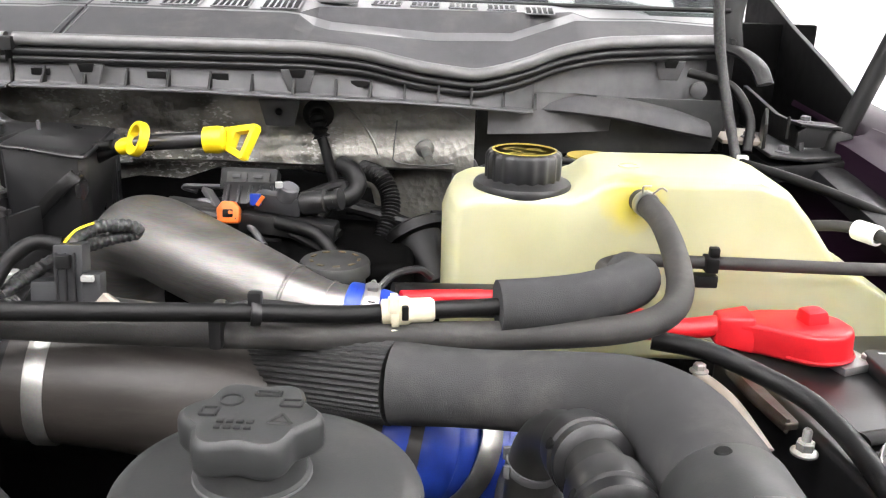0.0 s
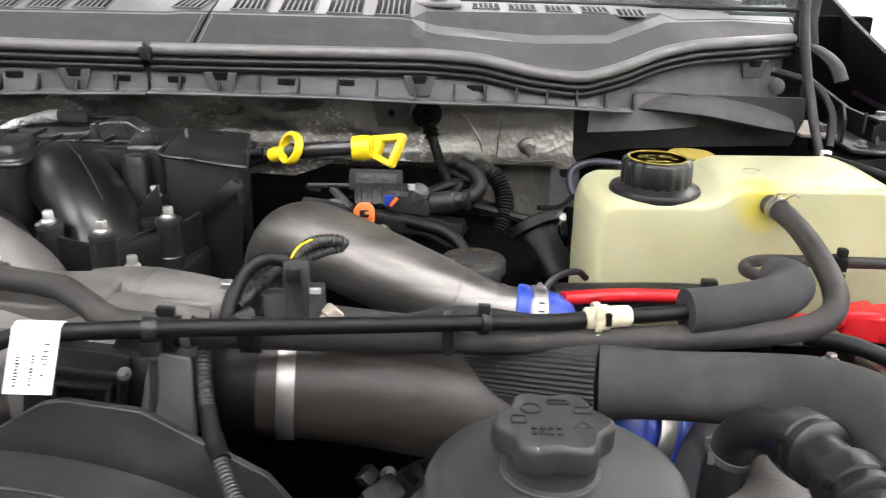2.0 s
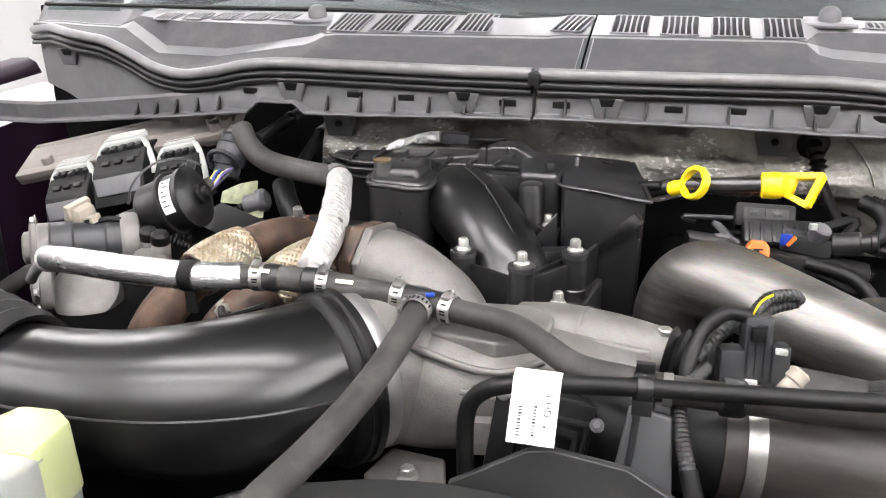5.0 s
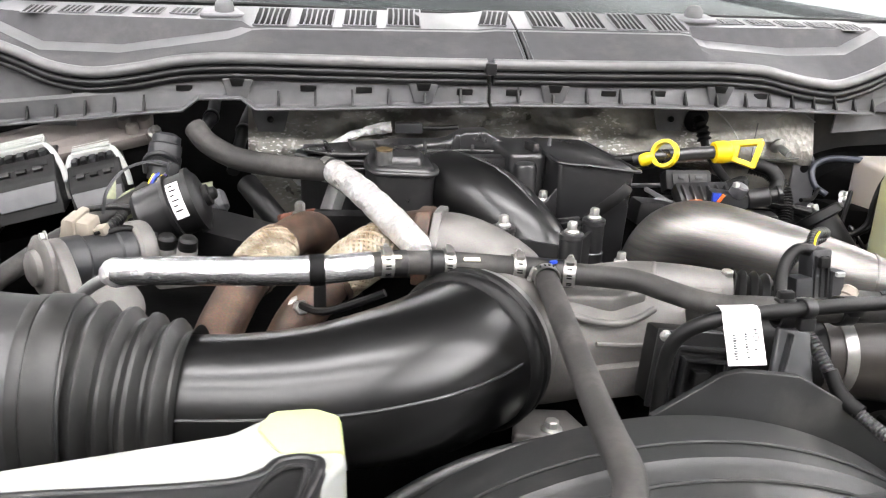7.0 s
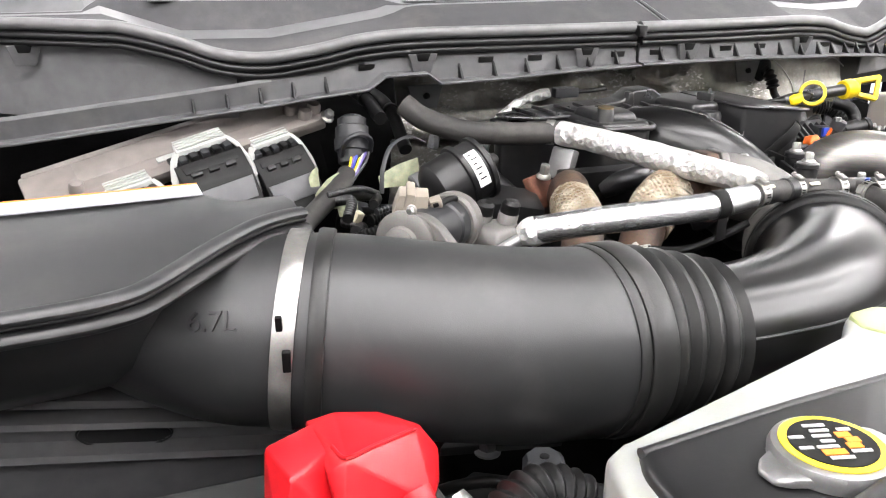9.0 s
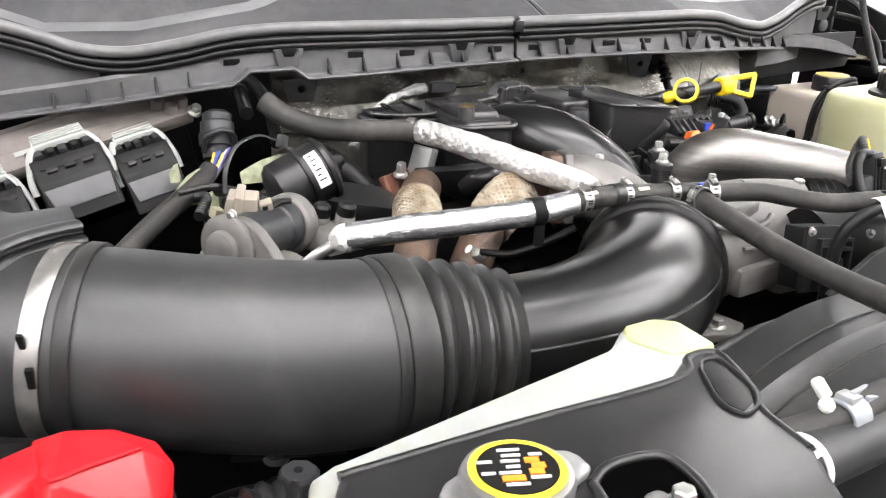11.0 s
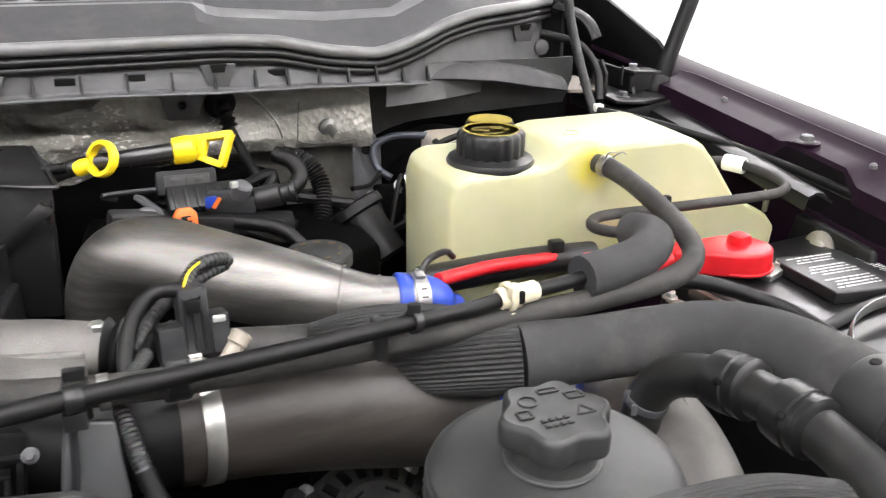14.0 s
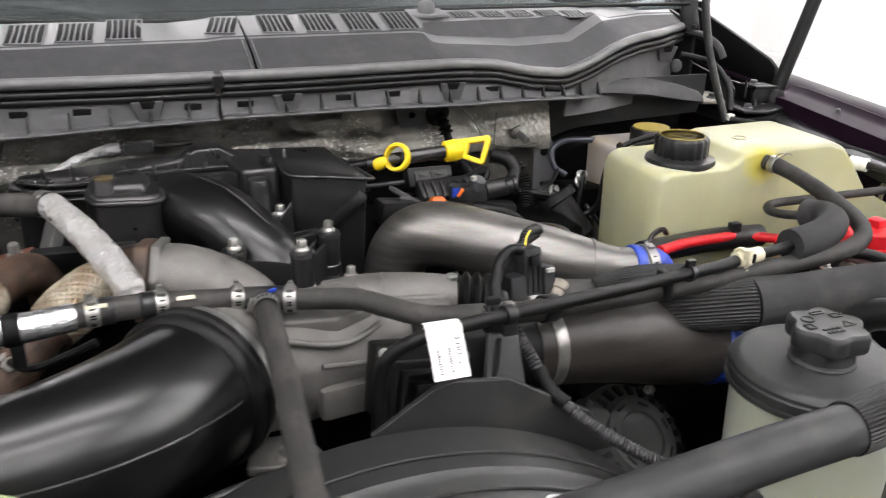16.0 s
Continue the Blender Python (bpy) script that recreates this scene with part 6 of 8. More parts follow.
for a in rim_line:
    a = Vector(a)
    b = V(a.x - 0.004, max(0.602, a.y + 0.03), 1.372 if a.x < -1.06 else 1.364)
    rows.append([a + V(-0.003, 0.004, 0.001), a.lerp(b, 0.12) + V(0, 0, 0.001), a.lerp(b, 0.35) + V(0, 0, 0.004), a.lerp(b, 0.75) + V(0, 0, 0.004), b, b + V(0, 0.012, -0.004), b + V(0, 0.03, -0.06)])
part("lid", sheet(rows, 0.003, (0, 0.1, -1)), M_DUCT, ab)
part("rim", tube(rim_line, 0.0042, 12, 6, oval=(1.3, 0.9)), M_DUCT, ab)
part("rim", tube([(x + 0.002, y - 0.001, z - 0.0105) for x, y, z in rim_line], 0.0046, 12, 6, oval=(1.2, 0.9)), M_BLACK, ab)
part("rim_gap", tube([(x + 0.001, y + 0.002, z - 0.005) for x, y, z in rim_line], 0.0035, 8, 6), M_RUBBERD, ab)
part("side_wall", sheet([[(x, y + 0.012, z - 0.010), (x, y + 0.028, z - 0.030), (x, y + 0.050, z - 0.066), (x, y + 0.075, z - 0.085)] for x, y, z in rim_line[:9]], 0.003, (0, 1, 0)), M_DUCT, ab)
part("body", prism([(-1.40, 0.56), (-1.22, 0.58), (-1.10, 0.66), (-1.03, 0.72), (-1.05, 0.80), (-1.40, 0.82)], 1.05, 1.315, 0.01), M_BLACK, ab)
lab = part("label", box((-1.17, 0.600, 1.3760), (0.20, 0.022, 0.001), 0.0003, (4, 0, 0)), M_TAGW, ab, "white printed label strip with an orange edge")
part("orange_edge", box((-1.17, 0.6105, 1.3770), (0.20, 0.0018, 0.001), 0, (4, 0, 0)), M_OINK, lab)
random.seed(21)
for k in range(16):
    part("print_mark", box((-1.10 - k * 0.010, 0.598 + random.uniform(-0.003, 0.003), 1.3763), (random.uniform(0.005, 0.009), 0.003, 0.0006), 0, (4, 0, 0)), M_BLUEG, lab)
tx = bpy.data.curves.new("lettering", "FONT")
tx.body, tx.size, tx.extrude, tx.align_x = "6.7L", 0.0165, 0.0010, "CENTER"
tob = new("lettering", tx)
tob.data.materials.append(M_BLACK)
tob.parent = ab
nx = V(0.91, -0.40, 0.03).normalized()
nz = V(-0.33, -0.80, 0.50)
nz = (nz - nx * nz.dot(nx)).normalized()
ny = nz.cross(nx)
at = V(-1.0645, 0.5376, 1.2987) + nz * 0.0622 - ny * 0.006
tob.matrix_basis = Matrix.Translation(at - Vector(ab.location)) @ Matrix((nx, ny, nz)).transposed().to_4x4()


# ---- radiator tank with filler cap ----
rt = group_root("radiator_tank", (-0.8, 0.3, 1.0), "black radiator top tank over a white plastic skirt", "radiator")
lid = [(-0.925, 0.300), (-0.915, 0.318), (-0.70, 0.326), (-0.672, 0.345), (-0.655, 0.346), (-0.648, 0.335), (-0.661, 0.294), (-0.673, 0.276), (-0.677, 0.235), (-0.70, 0.19), (-0.95, 0.17)]
part("skirt", prism([(-0.942, 0.29), (-0.93, 0.324), (-0.915, 0.331), (-0.705, 0.380), (-0.682, 0.400), (-0.655, 0.402), (-0.640, 0.392), (-0.637, 0.345), (-0.70, 0.25), (-0.95, 0.19)], 1.18, 1.2985, 0.006), M_SKIRT, rt, "white translucent plastic skirt")
part("skirt_tip", hull([(-0.688, 0.392, 1.25), (-0.682, 0.4015, 1.25), (-0.655, 0.4035, 1.25), (-0.6385, 0.393, 1.25), (-0.636, 0.36, 1.25), (-0.690, 0.380, 1.3015), (-0.682, 0.399, 1.3015), (-0.655, 0.401, 1.3015), (-0.6395, 0.391, 1.3015), (-0.638, 0.352, 1.3010), (-0.675, 0.352, 1.3010)], 0.004), M_TANKG, rt, "yellow green translucent corner")
part("lid", prism(lid, 1.285, 1.3045, 0.006), M_BLACK, rt, "matt black moulded tank top")
part("lid_rim", tube([(-0.918, 0.312, 1.303), (-0.82, 0.3175, 1.303), (-0.70, 0.3215, 1.303), (-0.674, 0.340, 1.303), (-0.657, 0.341, 1.303), (-0.652, 0.332, 1.303), (-0.664, 0.294, 1.303), (-0.676, 0.274, 1.303), (-0.680, 0.235, 1.303)], 0.0030, 10), M_BLACK, rt)
# flat dark plate colours in the dish's shade
part("dish", prism([(-0.679, 0.322), (-0.672, 0.330), (-0.661, 0.328), (-0.666, 0.298), (-0.675, 0.282), (-0.688, 0.276), (-0.692, 0.288)], 1.3040, 1.3050, 0.0004), M_RUBBERD, rt, "flat dark patch for a dished corner's shade")
part("dish_rim", tube([(-0.679, 0.323, 1.3052), (-0.670, 0.331, 1.3052), (-0.659, 0.328, 1.3052), (-0.664, 0.297, 1.3052), (-0.675, 0.279, 1.3052), (-0.690, 0.273, 1.3052), (-0.694, 0.289, 1.3052), (-0.679, 0.323, 1.3052)], 0.0015, 8, 4), M_BLACK, rt)
pocket = [(-0.807, 0.254), (-0.792, 0.263), (-0.767, 0.2625), (-0.757, 0.254), (-0.759, 0.225), (-0.775, 0.205), (-0.815, 0.200)]
# no real depth: a thin black plate paints the pocket's shade
rec = part("recess", prism(pocket, 1.3040, 1.3048, 0.0003), M_VOID, rt, "flat black patch for a pocket's shade")
part("pocket_rim", tube([(x, y, 1.3052) for x, y in pocket + pocket[:1]], 0.0030, 10, 3), M_BLACK, rec)
part("pocket_post", lathe([(0.007, 0), (0.007, 0.003), (0.004, 0.006)], (-0.787, 0.228, 1.3045), (0, 0, 1), 14), M_ALU, rec)
fc = part("filler_cap", lathe([(0.018, 1.300), (0.021, 1.303), (0.0285, 1.305), (0.0290, 1.310), (0.0275, 1.3135), (0.025, 1.3145), (0.010, 1.3145)], (-0.842, 0.268, 0), (0, 0, 1), 40), M_ALU, rt, "pressed aluminium radiator cap with warning sticker")
for a in (0, 180):
    q = pose(-0.842, 0.268, 0, 0, 0, a)
    part("ear", hull([q @ V(x, y, z) for x, y in ((0.018, -0.017), (0.018, 0.017), (0.035, 0.010), (0.035, -0.010), (0.040, 0.005), (0.040, -0.005)) for z in (1.3055, 1.3105 if x < 0.039 else 1.3085)], 0.0015), M_ALU, fc)
part("neck", lathe([(0.018, 1.288), (0.018, 1.3035), (0.016, 1.3036)], (-0.842, 0.268, 0), (0, 0, 1), 30), M_RUBBERD, fc)
part("sticker", lathe([(0.0245, 1.3147), (0.0245, 1.3153), (0.005, 1.3153)], (-0.842, 0.268, 0), (0, 0, 1), 40), M_YINK, fc)
part("sticker_centre", lathe([(0.0205, 1.3155), (0.0205, 1.3159), (0.005, 1.3159)], (-0.842, 0.268, 0), (0, 0, 1), 40), M_INK, fc)
random.seed(5)
for i in range(7):
    for k in range(3):
        u, v = -0.0155 + k * 0.0125 + random.uniform(-0.0015, 0.0015), 0.0145 - i * 0.0046
        w = random.uniform(0.006, 0.0115)
        if math.hypot(u, v) + w * 0.4 < 0.0195:
            m = M_OINK if (k == 2 and i in (2, 3, 4)) or (k == 1 and i == 5) else M_WINK
            part("print_mark", box(pose(-0.842, 0.268, 1.3161, 0, 0, -18) @ V(u, v, 0), (w, 0.0021 if m is M_WINK else 0.0044, 0.0006), 0, (0, 0, -18)), m, fc)
part("pipe_rib", tube([(-0.93, 0.215, 1.307), (-0.88, 0.225, 1.309), (-0.835, 0.235, 1.309)], 0.008, 14), M_BLACK, rt)
part("bolt", hexbolt((-0.775, 0.225, 1.303), (0, 0, 1), 0.006, 0.008), M_BOLT, rt)

# ---- fan shroud ----
FX, FZ = -0.405, 0.953
fs = group_root("fan_shroud", (FX, 0.35, 0.7), "black plastic fan shroud with stepped curved rim", "fan shroud")
prof = [(0.445, 0.300), (0.440, 0.3085), (0.425, 0.310), (0.385, 0.310), (0.380, 0.306), (0.345, 0.3055), (0.340, 0.312), (0.325, 0.3125), (0.318, 0.309), (0.27, 0.314), (0.22, 0.326), (0.17, 0.345)]
rows = [[(FX + r * math.cos(radians(a)), y, FZ + r * math.sin(radians(a))) for y, r in prof] for a in range(15, 168, 3)]
bm = bmesh.new()
grid = [[bm.verts.new(p) for p in row] for row in rows]
inner = [[bm.verts.new((FX + (r - 0.004) * math.cos(radians(a)), y, FZ + (r - 0.004) * math.sin(radians(a)))) for y, r in prof] for a in range(15, 168, 3)]
for g in (grid, inner):
    for a, b in zip(g, g[1:]):
        for j in range(len(prof) - 1):
            bm.faces.new((a[j], a[j + 1], b[j + 1], b[j]))
for a, b, c, d in zip(grid, grid[1:], inner, inner[1:]):
    bm.faces.new((a[0], b[0], d[0], c[0]))
bmesh.ops.recalc_face_normals(bm, faces=bm.faces)
part("rim", bm, M_SHROUD, fs)
for y, r in ((0.402, 0.3112), (0.364, 0.3070), (0.300, 0.3110), (0.287, 0.3126)):
    part("ridge", tube([(FX + r * math.cos(radians(a)), y, FZ + r * math.sin(radians(a))) for a in range(20, 162, 4)], 0.0015, 6, 1), M_SHROUD, fs)
part("upstand", prism([(-0.415, 1.255), (-0.365, 1.287), (-0.350, 1.290), (-0.305, 1.284), (-0.23, 1.24), (-0.20, 1.20), (-0.30, 1.20)], -0.003, 0.003, 0.001, Matrix(((1, 0, 0, 0), (0, 0, 1, 0.452), (0, 1, 0, 0), (0, 0, 0, 1)))), M_SHROUD, fs)
part("edge_lip", tube([(-0.66, 0.43, 1.16), (-0.60, 0.44, 1.20), (-0.55, 0.447, 1.222), (-0.50, 0.452, 1.232), (-0.46, 0.455, 1.234)], 0.006, 10), M_SHROUD, fs)
part("pin_mark", prism([(0.0105 * math.cos(2 * math.pi * k / 20), 0.0062 * math.sin(2 * math.pi * k / 20)) for k in range(20)], -0.003, 0.0016, 0.0006, pose(-0.3175, 0.338, 1.2545, 0, 16, 0)), M_WINK, fs)
# near-black disc stands for the unlit fan opening
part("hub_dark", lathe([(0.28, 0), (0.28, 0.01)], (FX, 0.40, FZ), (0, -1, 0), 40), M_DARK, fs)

# ---- front hoses ----
f1 = [(-0.705, 0.247, 1.271), (-0.66, 0.256, 1.2715), (-0.60, 0.261, 1.273), (-0.52, 0.269, 1.276), (-0.42, 0.277, 1.281), (-0.30, 0.284, 1.2880), (-0.20, 0.289, 1.2955), (-0.118, 0.292, 1.2998)]
fr = group_root("lower_radiator_hose", (-0.2, 0.28, 1.2), "smooth grey radiator hose ending in a pleated sleeve", "hose")
part("tube", tube(f1, 0.0178, 26), M_HOSE, fr)
part("sleeve", tube([(-0.127, 0.292, 1.2996, 0.0192), (-0.06, 0.298, 1.303, 0.0200), (0.0, 0.298, 1.302, 0.0202), (0.04, 0.287, 1.297, 0.020)], 0.02, 132, flute=(44, 0.0006)), M_WEAVE, fr, "pleated black fabric sleeve")
part("tie_strap", ring_band((-0.655, 0.2565, 1.2716), (1, 0.13, 0.01), 0.0180, 0.005, 0.0012, 26), M_WHITEP, fr, "white plastic cable tie")
part("tie_tail", tube([(-0.656, 0.246, 1.288), (-0.672, 0.240, 1.290), (-0.688, 0.232, 1.286)], 0.0016, 8, oval=(1.6, 0.6)), M_WHITEP, fr)
M_CLEAR = tank_mat("clear_grey_plastic", (0.30, 0.315, 0.33), (0.20, 0.21, 0.23), 0.3)
ct_ = group_root("hose_retainer", (-0.615, 0.268, 1.285), "translucent white plastic clip on a rubber hose", "clip")
clip = part("saddle", ring_band((-0.612, 0.2665, 1.2885), (1, 0.10, 0.06), 0.0102, 0.016, 0.0022, 20), M_CLEAR, ct_)
part("prong", box((-0.598, 0.272, 1.299), (0.026, 0.0035, 0.004), 0.001, (0, 10, 18)), M_CLEAR, clip)
part("prong", box((-0.592, 0.264, 1.297), (0.024, 0.0030, 0.004), 0.001, (0, 14, 8)), M_CLEAR, clip)
part("bridge", box((-0.612, 0.268, 1.300), (0.014, 0.012, 0.005), 0.0015, (0, 10, 15)), M_CLEAR, clip)
part("peg", lathe([(0.0042, 0), (0.0042, 0.010), (0.003, 0.012)], (-0.622, 0.276, 1.299), (-0.35, 0.5, 0.8), 12), M_WHITEP, clip)
part("peg", lathe([(0.0048, 0), (0.0048, 0.003), (0.003, 0.005)], (-0.629, 0.268, 1.298), (-0.7, 0.0, 0.7), 12), M_WHITEP, clip)

# ---- clips, label and wiring by the throttle ----
tb = group_root("hose_clip", (-0.30, 0.49, 1.30), "black plastic twin hose clip", "clip")
part("body", ring_band((-0.300, 0.4945, 1.3145), (1, 0.02, 0), 0.0094, 0.014, 0.0026, 24), M_BLACK, tb)
part("saddle", box((-0.300, 0.484, 1.3225), (0.010, 0.012, 0.012), 0.002, (0, 0, -5)), M_BLACK, tb)
part("ear", box((-0.300, 0.4965, 1.3290), (0.012, 0.006, 0.006), 0.001), M_BLACK, tb)
part("upper_body", ring_band((-0.300, 0.4662, 1.3310), (1, 0.2, -0.02), 0.0058, 0.009, 0.0022, 20), M_BLACK, tb)
part("foot", box((-0.300, 0.4640, 1.3200), (0.012, 0.008, 0.010), 0.001), M_BLACK, tb)
part("metal_band", ring_band((-0.286, 0.494, 1.3165), (1, 0.02, 0), 0.0094, 0.006, 0.001), M_CLAMP, tb)
tb2 = group_root("hose_clip", (-0.245, 0.494, 1.30), "black plastic twin hose clip", "clip")
part("body", ring_band((-0.247, 0.5015, 1.3120), (1, 0.15, -0.1), 0.0094, 0.014, 0.0026, 24), M_BLACK, tb2)
part("upper_body", box((-0.247, 0.4900, 1.3210), (0.012, 0.016, 0.012), 0.002), M_BLACK, tb2)
hcl = group_root("hose_clip", (-0.12, 0.515, 1.30), "black plastic twin hose clip", "clip")
part("body", box((-0.120, 0.520, 1.308), (0.008, 0.020, 0.026), 0.003), M_BLACK, hcl)
tag = group_root("hose_label", (-0.36, 0.45, 1.29), "white printed paper tag wrapped on a hose", "label")
rows = [[(-0.374 + u * 0.028, y, z) for u in (0, 0.33, 0.66, 1)] for y, z in ((0.4590, 1.3380), (0.4545, 1.3392), (0.4490, 1.3378), (0.4462, 1.3330), (0.4405, 1.325), (0.4345, 1.3165), (0.4275, 1.3065))]
part("paper", sheet(rows, 0.0004, (0, 1, 0)), M_PAPER, tag)
random.seed(11)
for u, z0, z1, w in ((0.0150, 1.301, 1.321, 0.0021), (0.0062, 1.300, 1.320, 0.0027), (0.0215, 1.3065, 1.3085, 0.0024)):
    z = z1
    while z > z0:
        part("print_mark", box((-0.374 + u + random.uniform(-0.0003, 0.0003), 0.4405 - (1.325 - (1.333 - (1.333 - z) * 0.70)) * 0.72 - 0.0008, 1.333 - (1.333 - z) * 0.70), (w * random.uniform(0.6, 1.0), 0.0004, 0.0007 + 0.0006 * random.random()), 0, (-35.7, 0, 0)), M_GREYP, tag)
        z -= 0.0021
tcv = bpy.data.curves.new("lettering", "FONT")
tcv.body, tcv.size, tcv.extrude = "3-HD", 0.0062, 0.0002
lt = new("lettering", tcv)
lt.data.materials.append(M_GREYP)
lt.parent = tag
lt.matrix_basis = Matrix.Translation(V(-0.3540, 0.4436, 1.3325) - Vector(tag.location)) @ Matrix(((0, 1, 0), (-0.55, 0, -0.835), (-0.835, 0, 0.55))).to_4x4()
br_ = group_root("sensor_bracket", (-0.32, 0.48, 1.2), "dark grey moulded sensor bracket", "engine part")
part("plate", prism([(-0.034, -0.045), (0.010, -0.045), (0.004, 0.030), (-0.022, 0.034)], 0, 0.006, 0.002, pose(-0.286, 0.480, 1.273, 74, 0, 0)), M_MOULD, br_)
sp_ = pose(-0.366, 0.503, 1.2635, -8, 8, 4)


def on_sensor(c, size, bevel=0.0015):
    own = box(c, size, bevel)
    own.transform(sp_)
    return own


sensor = part("sensor", on_sensor((0, 0.012, 0), (0.062, 0.024, 0.060), 0.003), M_RUBBERD, br_, "black square sensor plug")
part("sensor_plate", on_sensor((0, -0.002, 0), (0.066, 0.005, 0.064), 0.002), M_BLACK, sensor)
for w, h, d in ((0.046, 0.046, 0.006), (0.034, 0.030, 0.010)):
    for sg in (-1, 1):
        part("sensor_rim", on_sensor((sg * w / 2 + 0.006, -0.004 - d / 2, -0.004), (0.003, d, h), 0.0006), M_BLACK, sensor)
        part("sensor_rim", on_sensor((0.006, -0.004 - d / 2, -0.004 + sg * h / 2), (w + 0.003, d, 0.003), 0.0006), M_BLACK, sensor)
part("sensor_core", on_sensor((0.006, -0.008, -0.004), (0.014, 0.012, 0.012), 0.0015), M_RUBBERD, sensor)
for u, v in ((-0.028, 0.027), (0.028, -0.027)):
    part("bolt", hexbolt(sp_ @ V(u, -0.004, v), sp_.to_3x3() @ V(0, -1, 0), 0.0032, 0.003), M_BOLT, br_)
part("bolt", hexbolt((-0.327, 0.488, 1.288), (0, -0.8, 0.6), 0.0032, 0.004), M_GREYF, br_)
part("plate_edge", tube([(-0.316, 0.470, 1.233), (-0.306, 0.474, 1.272), (-0.303, 0.4745, 1.306)], 0.0024, 8), M_GREYP, br_)

wl = group_root("wiring_loom", (-0.25, 0.45, 1.2), "black braided wiring loom", "wiring")
M_LOOM = mat("braided_loom", (0.045, 0.046, 0.046), 0.42, var=0.8, scale=420, bump=1.0, fine=700)
part("loom", tube([(-0.262, 0.56, 1.30), (-0.272, 0.53, 1.302), (-0.278, 0.500, 1.300), (-0.272, 0.474, 1.282), (-0.265, 0.458, 1.264), (-0.25, 0.430, 1.250), (-0.232, 0.405, 1.241), (-0.205, 0.385, 1.228), (-0.16, 0.37, 1.208), (-0.10, 0.36, 1.18)], 0.0050, 14, rib=(0.0030, 0.00035)), M_LOOM, wl)
part("tape_end", tube([(-0.270, 0.468, 1.278), (-0.264, 0.456, 1.262), (-0.256, 0.442, 1.256)], 0.0062, 12, wob=0.3), M_INK, wl)
cn = group_root("wire_connector", (-0.235, 0.575, 1.30), "grey electrical connector with looped taped wires", "connector")
part("housing", box((-0.2300, 0.575, 1.3135), (0.019, 0.020, 0.046), 0.003, (-10, 0, 8)), M_GREYP, cn)
part("lower_housing", box((-0.2440, 0.571, 1.3000), (0.020, 0.020, 0.026), 0.003, (-10, 0, 8)), M_GREYP, cn)
part("side_housing", box((-0.2145, 0.570, 1.3060), (0.012, 0.016, 0.026), 0.002, (-10, 0, 8)), M_GREYP, cn)
for k in range(3):
    part("rib", box((-0.2355 + k * 0.0056, 0.5645, 1.3150), (0.0016, 0.003, 0.036), 0.0004, (-10, 0, 8)), M_BLACK, cn)
part("latch", box((-0.2300, 0.5635, 1.3280), (0.009, 0.005, 0.009), 0.001, (-10, 0, 8)), M_RUBBERD, cn)
part("seal", box((-0.2145, 0.5615, 1.3180), (0.008, 0.004, 0.004), 0.001), M_LEVER, cn)
part("loom", tube([(-0.234, 0.580, 1.334), (-0.223, 0.597, 1.3405), (-0.209, 0.608, 1.3400), (-0.2015, 0.615, 1.3360), (-0.2030, 0.616, 1.3320), (-0.214, 0.609, 1.3310), (-0.230, 0.598, 1.3270), (-0.250, 0.584, 1.3190), (-0.270, 0.560, 1.3060)], 0.0046, 12, rib=(0.004, 0.0004)), M_LOOM, cn)
part("taped_lead", tube([(-0.236, 0.576, 1.335), (-0.252, 0.572, 1.337), (-0.266, 0.563, 1.326), (-0.274, 0.546, 1.306), (-0.272, 0.525, 1.294)], 0.0052, 12, wob=0.12), M_RUBBERD, cn)
part("yellow_wire", tube([(-0.234, 0.576, 1.3365), (-0.229, 0.584, 1.3430), (-0.221, 0.593, 1.3455)], 0.0009, 8), M_YEL, cn, "thin yellow wire")

alt = group_root("alternator", (-0.11, 0.53, 1.05), "dusty dark grey alternator deep in the bay", "alternator")
M_ALT = mat("dusty_casting", (0.05, 0.052, 0.05), 0.65, 0.3, var=0.35, scale=40, bump=0.6, fine=400)
m_alt = Matrix.Translation((-0.116, 0.548, 1.121)) @ frame_of((0.22, -0.62, 0.75))


def on_alt(bm, turn):
    bm.transform(m_alt @ Matrix.Rotation(turn, 4, "Z"))
    return bm


case = part("case", on_alt(lathe([(0.052, -0.06), (0.058, -0.055), (0.060, -0.012), (0.062, -0.010), (0.062, 0.004), (0.059, 0.009), (0.042, 0.017), (0.040, 0.0205), (0.026, 0.022), (0.024, 0.019), (0.008, 0.019)], seg=56), 0), M_ALT, alt)
for k in range(22):
    a = 2 * math.pi * k / 22
    part("vent", on_alt(box((0.0505, 0, 0.0140), (0.0125, 0.0065, 0.0045), 0.0008, (0, 25, 0)), a), M_INK, case)
for k in range(7):
    part("slot", on_alt(box((0.034, 0, 0.0212), (0.0025, 0.012, 0.0022), 0.0006), 2 * math.pi * k / 7), M_INK, case)
for k in range(4):
    a = 0.6 + math.pi / 2 * k
    ear = part("ear", on_alt(hull([(x, y, z) for x in (0.052, 0.070) for y in (-0.009, 0.009) for z in (-0.018, 0.006)], 0.004), a), M_ALT, alt)
    part("bolt", on_alt(hexbolt((0.0645, 0, 0.006), (0, 0, 1), 0.0045, 0.006), a), M_BOLT, ear)
part("rear_plug", on_alt(box((-0.048, 0.035, 0.020), (0.030, 0.022, 0.022), 0.005, (0, 0, 25)), 0), M_ALT, alt)
part("clip", on_alt(box((-0.058, 0.050, 0.030), (0.014, 0.010, 0.014), 0.002, (20, 0, 40)), 0), M_GREYP, alt)

